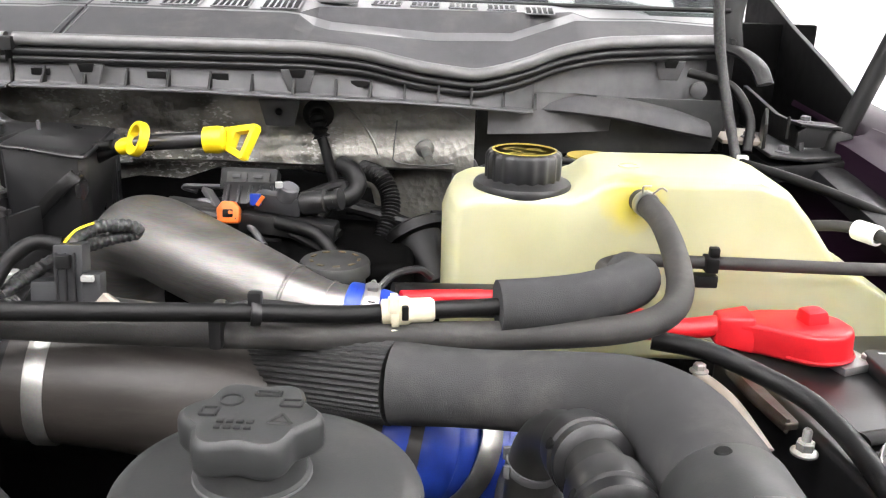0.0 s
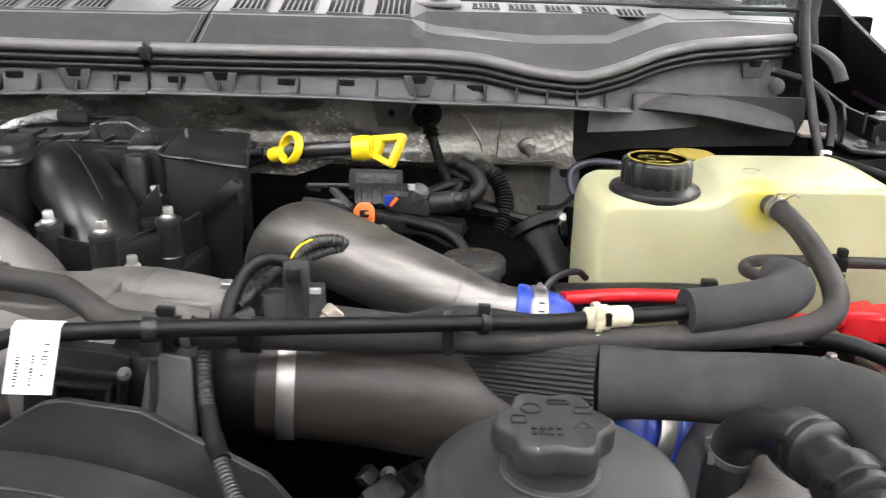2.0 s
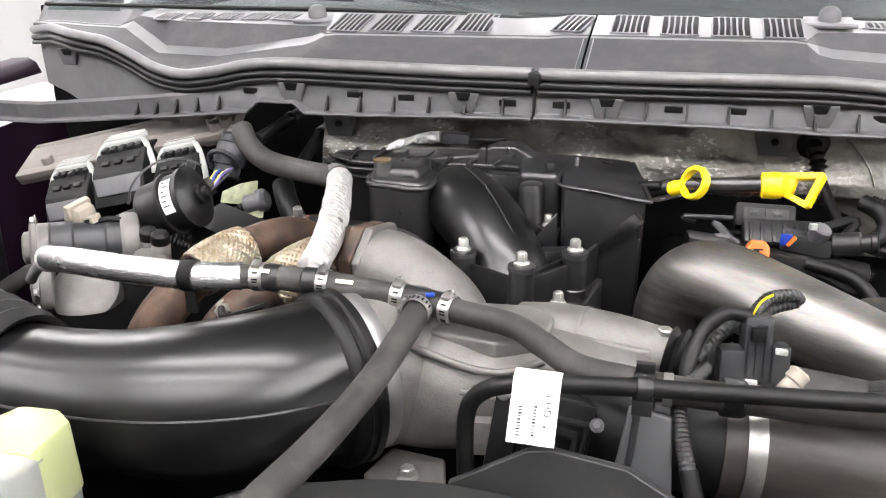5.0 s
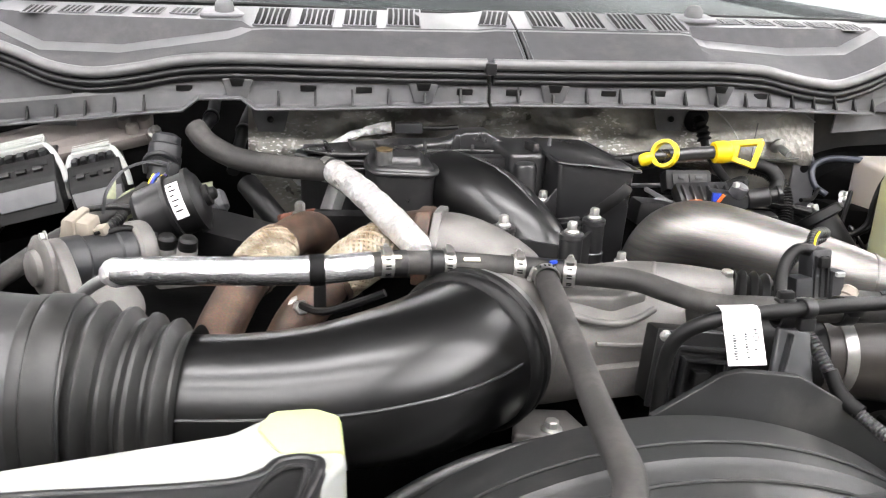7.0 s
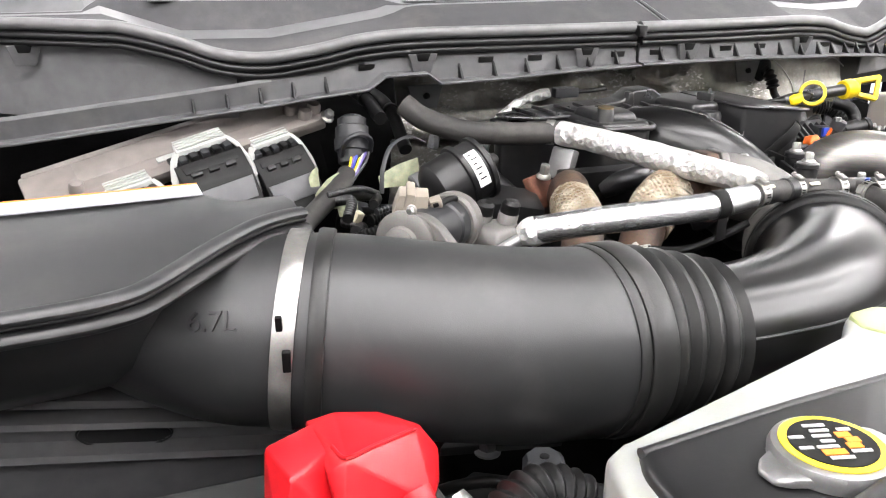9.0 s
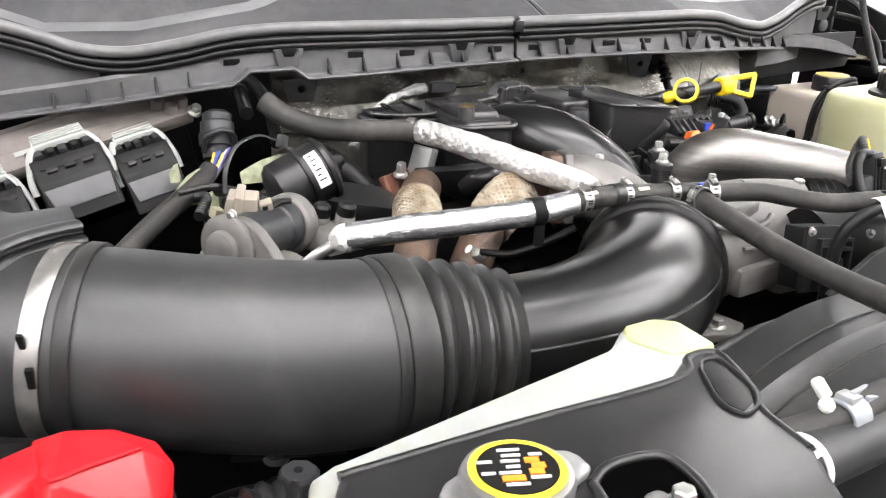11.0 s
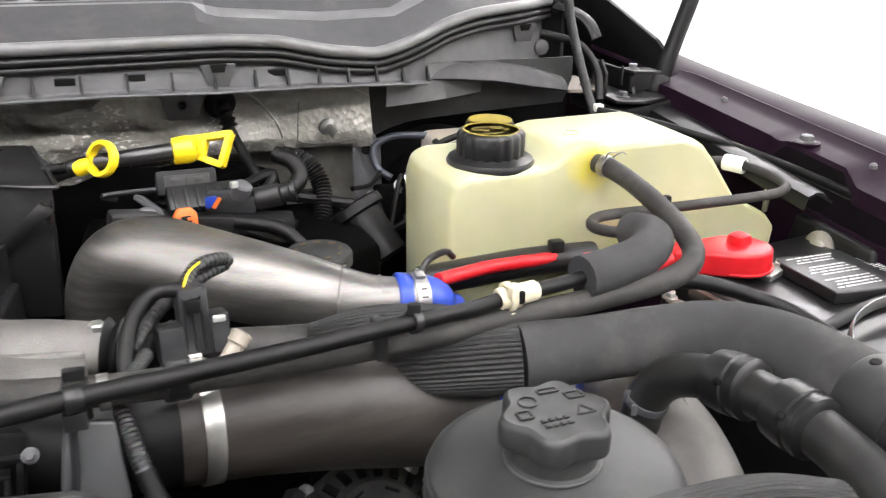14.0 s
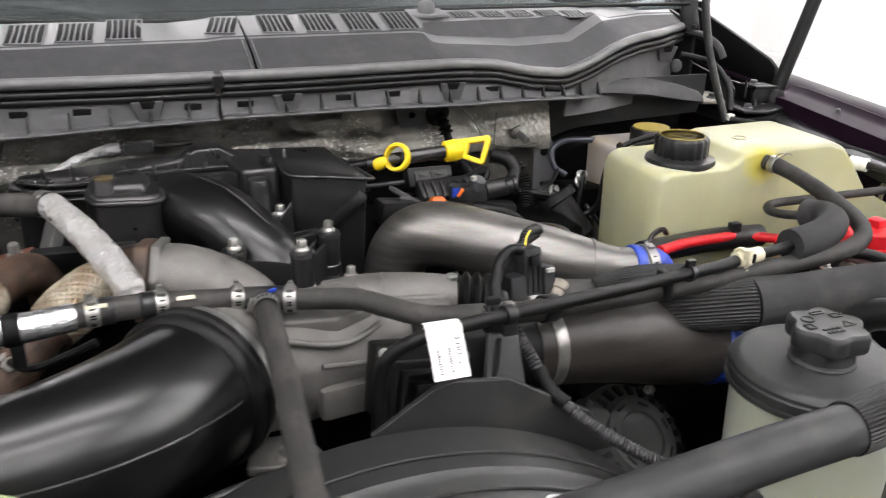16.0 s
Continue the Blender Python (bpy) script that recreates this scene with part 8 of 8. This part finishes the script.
part("locating_pin", lathe([(0.0022, 0), (0.0022, 0.024), (0.0012, 0.026)], (0.402, 1.075, 1.335), (0, 0, 1), 10), M_RUBBERD, hg)
part("rear_shelf", prism([(0.335, 1.10), (0.385, 1.09), (0.395, 1.19), (0.335, 1.20)], 1.322, 1.327, 0.0015), M_BEIGE, hg, "dusty tan pressed shelf")
part("side_sheet", prism([(1.16, 1.30), (1.16, 1.44), (1.40, 1.50), (1.40, 1.30)], -0.003, 0.003, 0.001, Matrix(((0, 0, 1, 0.352), (1, 0, 0, 0), (0, 1, 0, 0), (0, 0, 0, 1)))), M_BLACK, hg)
part("base", box((0.42, 1.10, 1.305), (0.09, 0.14, 0.02), 0.004, (0, -6, 0)), M_BLACK, hg)
part("seat_plate", prism([(0.372, 1.035), (0.405, 1.02), (0.455, 1.04), (0.47, 1.10), (0.46, 1.19), (0.38, 1.19)], 1.318, 1.323, 0.0015), M_BLACK, hg)
part("gusset", prism([(0, 0), (0.07, 0), (0.06, 0.03), (0.03, 0.045), (0, 0.03)], -0.002, 0.002, 0.001, pose(0.375, 1.07, 1.322, 90, 0, 75)), M_BLACK, hg)
for x, y, z in ((0.392, 1.052, 1.3232), (0.425, 1.085, 1.3535), (0.372, 1.12, 1.3275)):
    part("bolt", hexbolt((x, y, z), (0, 0, 1), 0.0062, 0.006), M_GREYF, hg)
lw = group_root("hinge_wiring", (0.33, 1.05, 1.30), "black wiring and washer tube along the hinge", "wiring")
part("loom", tube([(0.335, 1.03, 1.31), (0.325, 1.05, 1.36), (0.312, 1.07, 1.43), (0.305, 1.08, 1.50), (0.31, 1.09, 1.60)], 0.006, 12, wob=0.15), M_LOOM, lw)
part("washer_tube", tube([(0.285, 1.10, 1.405), (0.31, 1.09, 1.40), (0.335, 1.075, 1.39), (0.35, 1.055, 1.36), (0.345, 1.035, 1.325)], 0.0055, 10), M_RUBBERD, lw)
part("white_tie", box((0.338, 1.025, 1.318), (0.012, 0.01, 0.010), 0.002), M_WHITEP, lw)
part("cable", tube([(0.335, 1.02, 1.315), (0.37, 0.97, 1.312), (0.41, 0.90, 1.305), (0.44, 0.82, 1.298), (0.455, 0.72, 1.29), (0.46, 0.6, 1.28)], 0.0055, 10), M_RUBBERD, lw)
part("tag_end", box((0.444, 0.807, 1.250), (0.008, 0.006, 0.030), 0.002), M_CREAM, lw)

# ---- engine computer ----
ec = group_root("engine_computer", (-1.0, 0.99, 1.2), "taupe cast engine computer with three lever connectors", "control unit")
me_ = pose(-1.0, 0.992, 1.297, 0, -13, 5)
part("case", box(me_ @ V(-0.018, 0.032, 0.010), (0.335, 0.066, 0.018), 0.004, (24, -13, 5)), M_ECU, ec)
part("raised_panel", box(me_ @ V(-0.01, 0.040, 0.019), (0.24, 0.034, 0.010), 0.003, (24, -13, 5)), M_ECU, ec)
part("front_ridge", box(me_ @ V(-0.018, 0.004, 0.002), (0.32, 0.014, 0.012), 0.003, (24, -13, 5)), M_ECU, ec)
part("back_ridge", box(me_ @ V(-0.018, 0.060, 0.028), (0.325, 0.008, 0.010), 0.002, (24, -13, 5)), M_ECU, ec)
part("skirt", box(me_ @ V(0, 0.030, -0.05), (0.28, 0.04, 0.08), 0.004, (0, -13, 5)), M_DARK, ec)
for x, y in ((0.118, 0.022), (0.128, 0.006), (0.142, 0.012), (-0.135, 0.012)):
    part("mount", lathe([(0.008, -0.012), (0.008, 0.004), (0.0065, 0.007), (0.003, 0.008)], me_ @ V(x, y, 0.010 + y * 0.4), (0, -0.4, 1), 16), M_ECU, ec)
part("bolt", hexbolt(me_ @ V(0.152, 0.004, 0.002), (0.3, -0.6, 0.7), 0.006, 0.008), M_BOLT, ec)
part("sticker", box(me_ @ V(-0.035, 0.016, 0.0135), (0.024, 0.008, 0.002), 0.0004, (24, -13, 5)), M_LEVER, ec)
for x, w, top in ((-0.0865, 0.033, 0.005), (0.0, 0.038, 0.024), (0.0765, 0.031, 0.003)):
    mm = me_ @ pose(x, 0, top, 0, 0, 0)
    c = part("connector", prism([(0.012, -0.010), (-0.020, -0.014), (-0.044, -0.034), (-0.062, -0.075), (0.012, -0.075)], -w, w, 0.002, mm @ Matrix(((0, 0, 1, 0), (1, 0, 0, 0), (0, 1, 0, 0), (0, 0, 0, 1)))), M_RUBBERD, ec, "black multi pin connector")
    part("grey_face", prism([(-w * 0.92, 0), (w * 0.92, 0), (w * 0.86, -0.024), (-w * 0.80, -0.024)], 0, 0.002, 0.0008, mm @ pose(0, -0.0475, -0.040, 66, 0, 0)), M_GREYF, c)
    part("shelf", box(mm @ V(0, -0.026, -0.021), (w * 1.6, 0.010, 0.005), 0.001, (40, -13, 5)), M_RUBBERD, c)
    for k in range(3):
        part("catch", box(mm @ V((k - 1) * w * 0.5, -0.034, -0.0245), (w * 0.3, 0.006, 0.006), 0.001, (40, -13, 5)), M_RUBBERD if k % 2 else M_BLACK, c)
    for k in range(5):
        part("pin_cover", box(mm @ V((k - 2) * w * 0.34, -0.014, -0.010), (w * 0.22, 0.012, 0.006), 0.001, (15, -13, 5 + 3 * (k % 2))), M_BLACK if k % 2 else M_GREYP, c)
    lever = part("lever", prism([(-w * 0.78, -0.011), (w * 0.78, -0.011), (w * 0.72, 0.012), (-w * 0.72, 0.012)], -0.0035, 0.0035, 0.0015, mm @ pose(0, 0.0, -0.002, 12, 0, 0)), M_LEVER, c, "pale grey locking lever")
    for k in range(4):
        part("rib", box(mm @ V(0, -0.008 + k * 0.0055, 0.0015 + k * 0.0012), (w * 1.42, 0.002, 0.0024), 0.0006, (12, -13, 5)), M_LEVER, lever)
    for sg in (-1, 1):
        pts = [mm @ V(sg * w * 0.76, -0.008, -0.003), mm @ V(sg * w * 0.95, -0.014, -0.012), mm @ V(sg * w * 1.12, -0.024, -0.032), mm @ V(sg * w * 1.14, -0.030, -0.048)]
        part("arm", tube([tuple(q) for q in pts], 0.0034, 8, 3, oval=(1.25, 0.7)), M_LEVER, lever)

# ---- actuator, valve and plugs on the left ----
va = group_root("vacuum_actuator", (-0.77, 0.77, 1.27), "black round vacuum actuator with a white label", "engine part")
ax = V(0.90, 0.05, 0.36).normalized()
ac = V(-0.789, 0.767, 1.316)
can = [(0.016, -0.043), (0.026, -0.040), (0.031, -0.035), (0.0322, -0.012), (0.0322, -0.0085), (0.0355, -0.0080), (0.0362, -0.0060), (0.0362, -0.0035), (0.0322, -0.0030), (0.0322, 0.014), (0.0350, 0.0145), (0.0350, 0.019), (0.031, 0.020), (0.027, 0.0235), (0.020, 0.0255), (0.012, 0.026)]
part("can", lathe([(r * 0.93, h) for r, h in can], ac, ax, 48), M_BLACK, va)
nn = V(-0.237, -0.885, 0.35)
nn = (nn - ax * nn.dot(ax)).normalized()
ll = ax.cross(nn)
lab_rows = [[ac + ax * a + (nn * math.cos(q) + ll * math.sin(q)) * 0.0307 for a in (-0.0015, 0.004, 0.011)] for q in [-0.62 + 1.24 * k / 10 for k in range(11)]]
lb = part("label", sheet(lab_rows, 0.0007, (0, 1, 0)), M_PAPER, va, "white printed label")
for k in range(6):
    q = -0.5 + k * 0.17
    p0, p1 = [ac + ax * a + (nn * math.cos(q) + ll * math.sin(q)) * 0.0308 for a in (0.001, 0.005 + 0.003 * (k % 2))]
    part("print_mark", tube([p0, p1], 0.0007, 6, 1), M_INK, lb)
part("nipple", lathe([(0.011, 0), (0.011, 0.006), (0.007, 0.007), (0.006, 0.012), (0.004, 0.013)], ac + ax * 0.025, ax, 18), M_RUBBERD, va)
part("lever_strap", tube([(-0.868, 0.790, 1.300), (-0.864, 0.797, 1.322), (-0.848, 0.815, 1.340), (-0.822, 0.832, 1.344), (-0.802, 0.838, 1.336)], 0.0014, 8, oval=(1.6, 0.6)), M_GREYP, va)
part("clip", box((-0.802, 0.815, 1.340), (0.010, 0.008, 0.014), 0.002, (0, 20, 30)), M_GREYP, va)
eg = group_root("egr_valve", (-0.85, 0.69, 1.2), "grey cast recirculation valve with beige connector", "engine part")
e1, e2 = V(-0.886, 0.676, 1.290), V(-0.824, 0.722, 1.286)
ed = (e1 - e2).normalized()
el_ = (V(0.62, -0.77, -0.75) - ed * V(0.62, -0.77, -0.75).dot(ed)).normalized()
es = ed.cross(el_)
plate_at = Matrix((el_, es, ed)).transposed().to_4x4()
plate_at.translation = e1
part("drum", lathe([(0.0235, 0), (0.0235, 0.020), (0.0215, 0.022), (0.0215, 0.05), (0.0235, 0.052), (0.0235, 0.078)], e2, ed, 40), M_GREYP, eg, "dark grey drum")
part("rear_flange", lathe([(0.018, -0.012), (0.027, -0.010), (0.0285, -0.006), (0.0285, 0.004), (0.026, 0.007), (0.0235, 0.007)], e2, ed, 40), M_CAST, eg)
fp = [(0.014 + 0.056 * abs(math.cos(a)) ** 0.8 * (1 if math.cos(a) > 0 else -0.62), (0.0325 - 0.006 * max(0, math.cos(a))) * math.sin(a)) for a in [2 * math.pi * k / 28 for k in range(28)]]
part("front_plate", prism(fp, -0.006, 0.006, 0.002, plate_at), M_CAST, eg)
part("motor_cover", lathe([(0.0285, 0.006), (0.0285, 0.010), (0.025, 0.0125), (0.0165, 0.0135), (0.0155, 0.0185), (0.012, 0.0205), (0.003, 0.021)], e1, ed, 36), M_CAST, eg)
part("gear_cover", lathe([(0.0165, 0.006), (0.0165, 0.011), (0.0145, 0.0135), (0.007, 0.0145), (0.006, 0.013), (0.002, 0.013)], e1 + el_ * 0.046, ed, 32), M_CAST, eg)
for a, b in ((-0.014, 0.026), (-0.014, -0.026), (0.060, 0.014), (0.060, -0.014)):
    part("flange_screw", hexbolt(plate_at @ V(a, b, 0.006), ed, 0.0035, 0.004), M_BOLT, eg)
part("lower_body", lathe([(0.030, -0.03), (0.033, -0.02), (0.033, 0.0), (0.029, 0.003), (0.022, 0.004)], (-0.842, 0.668, 1.252), (0.25, -0.6, 0.75), 36), M_CAST, eg)
cm = pose(-0.868, 0.713, 1.312, 12, 10, -20)
cb = part("connector", hull([cm @ V(a, b, c) for a, b, c in ((-0.017, -0.012, -0.012), (-0.017, 0.012, -0.012), (0.015, 0.010, -0.010), (0.015, -0.010, -0.010), (-0.014, -0.010, 0.010), (-0.014, 0.010, 0.010), (0.012, 0.009, 0.013), (0.012, -0.009, 0.013))], 0.0015), M_BEIGE, eg, "beige plastic connector")
part("collar", box(cm @ V(-0.004, 0, 0.001), (0.008, 0.027, 0.027), 0.002, (12, 10, -20)), M_BEIGE, cb)
part("latch", box(cm @ V(0.020, 0.0, 0.004), (0.011, 0.012, 0.008), 0.0015, (10, -15, -15)), M_BEIGE, cb)
part("latch_slot", box(cm @ V(0.020, -0.007, 0.005), (0.005, 0.003, 0.003), 0.0005, (10, -15, -15)), M_INK, cb)
part("wire", tube([(-0.850, 0.705, 1.308), (-0.830, 0.712, 1.312), (-0.805, 0.725, 1.300)], 0.003, 8), M_RUBBERD, cb)
part("bracket", hull([(-0.815, 0.715, 1.262), (-0.775, 0.725, 1.262), (-0.755, 0.690, 1.262), (-0.80, 0.680, 1.262), (-0.81, 0.712, 1.285), (-0.78, 0.718, 1.287), (-0.762, 0.694, 1.284), (-0.795, 0.685, 1.284)], 0.004), M_CAST, eg)
for q in ((-0.796, 0.716, 1.288), (-0.775, 0.704, 1.290)):
    st = part("solenoid", lathe([(0.0095, -0.03), (0.0095, 0.004), (0.008, 0.006)], q, (0.15, -0.15, 0.95), 18), M_CAST, eg)
    part("cap", lathe([(0.0088, 0.004), (0.0092, 0.006), (0.0088, 0.014), (0.006, 0.017), (0.002, 0.0175)], q, (0.15, -0.15, 0.95), 18), M_RUBBERD, st)
wp = group_root("bulkhead_plug", (-0.845, 0.93, 1.28), "grey round wiring plug with yellow and blue wires", "connector")
part("plug", lathe([(0.013, -0.020), (0.016, -0.018), (0.017, -0.004), (0.020, -0.003), (0.0205, 0.010), (0.019, 0.012), (0.019, 0.024), (0.0165, 0.026), (0.0165, 0.034), (0.010, 0.038)], (-0.838, 0.962, 1.305), (0.12, 0.35, 0.8), 26, (9, 0.02)), M_GREYP, wp)
part("lever", tube([(-0.856, 0.95, 1.300), (-0.853, 0.942, 1.318), (-0.838, 0.938, 1.326), (-0.823, 0.944, 1.318), (-0.820, 0.952, 1.302)], 0.0032, 8), M_GREYP, wp)
M_VIOLET = mat("violet_wire", (0.12, 0.08, 0.30), 0.4, var=0.1)
for i, mtl in enumerate((M_YEL, M_VIOLET, M_BLUE, M_YEL, M_LEVER, M_VIOLET, M_GREYP)):
    part("wire", tube([(-0.844 + i * 0.0035, 0.948, 1.302), (-0.849 + i * 0.003, 0.938, 1.293 + 0.002 * (i % 3)), (-0.856 + i * 0.0022, 0.933, 1.281), (-0.864 + i * 0.0018, 0.924, 1.274)], 0.0016, 8), mtl, wp)
part("side_plug", lathe([(0.009, -0.014), (0.011, -0.012), (0.011, 0.004), (0.014, 0.005), (0.014, 0.012), (0.010, 0.016)], (-0.775, 0.905, 1.275), (0.9, 0.1, 0.3), 20), M_GREYF, wp, "pale grey round plug")
part("plug_lead", tube([(-0.787, 0.903, 1.271), (-0.80, 0.895, 1.262), (-0.82, 0.882, 1.252), (-0.85, 0.872, 1.246)], 0.0055, 12, rib=(0.0042, 0.0006)), M_RUBBERD, wp)
part("loom", tube([(-0.852, 0.941, 1.281), (-0.868, 0.922, 1.272), (-0.893, 0.90, 1.262), (-0.932, 0.86, 1.250), (-0.97, 0.83, 1.23), (-1.02, 0.79, 1.20), (-1.08, 0.75, 1.16)], 0.0112, 16), M_RUBBER, wp, "grey taped wiring loom")

part("pipe", tube([(-0.735, 0.90, 1.30), (-0.715, 0.87, 1.285), (-0.69, 0.85, 1.26)], 0.013, 14), M_RUBBERD, wp)
M_BOARD = mat("dull_green_plastic", (0.30, 0.32, 0.20), 0.6, var=0.3, scale=120, bump=0.2)
for x, y, z, w, h in ((-0.880, 0.925, 1.262, 0.030, 0.030), (-0.862, 0.912, 1.250, 0.024, 0.018), (-0.893, 0.935, 1.280, 0.012, 0.016), (-0.800, 0.912, 1.280, 0.050, 0.022), (-0.782, 0.900, 1.266, 0.040, 0.016)):
    part("board", hull([(x + a * w / 2, y + 0.004 * b, z + b * h / 2 + 0.2 * a * h * (b + 1)) for a in (-1, 0.2, 1) for b in (-1, 1)] + [(x, y + 0.006, z + h * 0.6)], 0.001), M_BOARD, wp, "dull green plastic carrier")
part("pale_clip", box((-0.858, 0.893, 1.245), (0.012, 0.010, 0.012), 0.002, (20, 15, 30)), M_CREAM, wp)

ew = group_root("engine_wiring", (-0.85, 0.82, 1.2), "tangle of black taped engine wiring and plugs", "wiring")
for i in range(16):
    random.seed(70 + i)
    x, y, z = random.uniform(-0.92, -0.68), random.uniform(0.79, 0.90), random.uniform(1.235, 1.285)
    a = random.uniform(-0.5, 1.2)
    p1 = (x + 0.035 * math.cos(a), y + 0.035 * math.sin(a), z + random.uniform(-0.012, 0.014))
    p2 = (x + 0.075 * math.cos(a + 0.4), y + 0.07 * math.sin(a + 0.4), z + random.uniform(-0.025, 0.004))
    w = part("wire", tube([(x, y, z), p1, p2], random.choice((0.0022, 0.0035, 0.0055, 0.008)), 10, rib=(0.0042, 0.0007) if i % 3 == 0 else None), random.choice((M_RUBBERD, M_BLACK, M_LOOM, M_GREYP)), ew)
    if i % 4 == 1:
        part("plug", box(p2, (0.022, 0.016, 0.014), 0.002, (15, random.uniform(-20, 20), math.degrees(a))), random.choice((M_GREYP, M_BLACK)), ew)

# ---- battery on the left ----
b2 = group_root("battery", (-1.1, 0.33, 1.0), "black starter battery beside a red terminal cover", "battery", "batteries")
part("case", prism([(-1.20, 0.20), (-0.985, 0.20), (-0.985, 0.445), (-1.20, 0.455)], 1.05, 1.25, 0.006), M_CAP, b2)
for i in range(7):
    part("print_mark", box((-1.09 + i * 0.012, 0.372 + (i % 3) * 0.004, 1.2505), (0.009, 0.012, 0.0006), 0, (0, 0, 10)), M_WINK, b2)
t2 = group_root("battery_terminal", (-1.035, 0.40, 1.25), "battery terminal under a bright red cover", "battery terminal")
bm = hull([(-1.081, 0.40, 1.297), (-1.038, 0.42, 1.296), (-1.045, 0.392, 1.295), (-1.0748, 0.372, 1.2936), (-1.048, 0.386, 1.289), (-1.0837, 0.396, 1.262), (-1.0819, 0.370, 1.262), (-1.052, 0.375, 1.262), (-1.035, 0.425, 1.262)], 0.0025)
bm = hull([(-1.0478, 0.370, 1.2985), (-1.0021, 0.392, 1.2915), (-1.055, 0.418, 1.2955), (-1.056, 0.376, 1.2900), (-1.0376, 0.42, 1.2965), (-1.0131, 0.42, 1.291), (-0.9924, 0.41, 1.2835), (-0.9848, 0.40, 1.272), (-0.9885, 0.390, 1.257), (-1.0524, 0.360, 1.264), (-1.0272, 0.365, 1.264), (-1.0, 0.372, 1.259), (-1.045, 0.42, 1.262), (-0.995, 0.42, 1.258)], 0.0025, bm)
cov = part("cover", bm, M_RED, t2, "bright red moulded cover")
part("rib", tube([(-1.050, 0.386, 1.2975), (-1.0478, 0.3705, 1.2995), (-1.030, 0.379, 1.2970), (-1.0021, 0.3925, 1.2925)], 0.0012, 8, 4), M_RED, cov)
part("spout", tube([(-1.010, 0.374, 1.268), (-1.007, 0.364, 1.258), (-1.003, 0.354, 1.248)], 0.0085, 14), M_RED, cov)
part("tab", box((-1.012, 0.374, 1.262), (0.014, 0.012, 0.016), 0.002), M_RED, cov)
part("cable", tube([(-0.985, 0.38, 1.25), (-0.975, 0.36, 1.24), (-0.96, 0.33, 1.22)], 0.009, 12), M_CLAMP, t2)
dp = group_root("air_deflector", (-1.2, 0.56, 1.1), "black ribbed air deflector with a blank oval badge", "car trim")
prof = [(0.590, 0.030), (0.556, 0.004), (0.550, 0.0), (0.549, -0.004), (0.562, -0.0075), (0.563, -0.012), (0.552, -0.0155), (0.551, -0.020), (0.566, -0.026), (0.566, -0.0285), (0.550, -0.0305), (0.549, -0.0345), (0.562, -0.038), (0.563, -0.050), (0.550, -0.0535), (0.549, -0.058), (0.564, -0.063), (0.575, -0.13)]
rows = [[(x, y, 1.275 - 0.21 * (x + 1.152) + dz) for y, dz in prof] for x in [-1.42 + 0.03 * i for i in range(15)]]
part("panel", sheet(rows, 0.004, (0, 1, 0)), M_COWL, dp, "stepped black panel with raised ridges")
part("oval_badge", prism([(0.030 * math.cos(2 * math.pi * k / 28), 0.0095 * math.sin(2 * math.pi * k / 28)) for k in range(28)], 0, 0.0016, 0.0004, pose(-1.1366, 0.5625, 1.2273, 84, 12, 0)), M_BLACK, dp)
part("badge_rim", tube([pose(-1.1366, 0.561, 1.2273, 84, 12, 0) @ V(0.030 * math.cos(2 * math.pi * k / 28), 0.0095 * math.sin(2 * math.pi * k / 28), 0.0005) for k in range(29)], 0.0009, 6, 1), M_BLACK, dp)
wh = group_root("front_corrugated_hose", (-0.95, 0.36, 1.2), "black corrugated hose beside the filler neck", "hose")
part("tube", tube([(-0.985, 0.33, 1.22), (-0.97, 0.35, 1.245), (-0.945, 0.36, 1.255), (-0.92, 0.355, 1.245), (-0.905, 0.34, 1.22)], 0.016, 20, rib=(0.006, 0.0015)), M_RUBBERD, wh)
sv = group_root("service_port", (-0.913, 0.404, 1.19), "black capped refrigerant service port", "service port")
part("body", lathe([(0.011, 0), (0.011, 0.03), (0.009, 0.034)], (-0.913, 0.404, 1.190), (0, 0, 1), 18), M_ALU, sv)
part("cap", lathe([(0.013, 0), (0.0135, 0.002), (0.0135, 0.018), (0.011, 0.022), (0.004, 0.022)], (-0.913, 0.404, 1.223), (0, 0, 1), 8), M_GREYP, sv)
part("recess", lathe([(0.003, 0), (0.003, 0.0006), (0.001, 0.0008)], (-0.913, 0.404, 1.245), (0, 0, 1), 12), M_INK, sv)
lb_ = group_root("lower_bracket", (-0.88, 0.46, 1.15), "grimy steel bracket with bolts below the duct", "bracket")
part("arm", hull([(-0.935, 0.505, 1.190), (-0.928, 0.512, 1.190), (-0.862, 0.462, 1.205), (-0.856, 0.470, 1.205), (-0.935, 0.505, 1.197), (-0.928, 0.512, 1.197), (-0.862, 0.462, 1.212), (-0.856, 0.470, 1.212)], 0.001), M_CAPD, lb_)
part("foot", prism([(-0.955, 0.44), (-0.86, 0.43), (-0.83, 0.47), (-0.90, 0.52), (-0.96, 0.49)], 1.150, 1.160, 0.002), M_CAPD, lb_)
for x, y, z in ((-0.905, 0.490, 1.195), (-0.868, 0.440, 1.160), (-0.935, 0.470, 1.160)):
    part("bolt", hexbolt((x, y, z), (0, 0, 1), 0.0065, 0.008), M_GREYF, lb_)
part("lead", tube([(-0.965, 0.50, 1.16), (-0.935, 0.475, 1.185), (-0.905, 0.455, 1.190), (-0.87, 0.42, 1.17)], 0.0045, 10), M_RUBBERD, lb_)
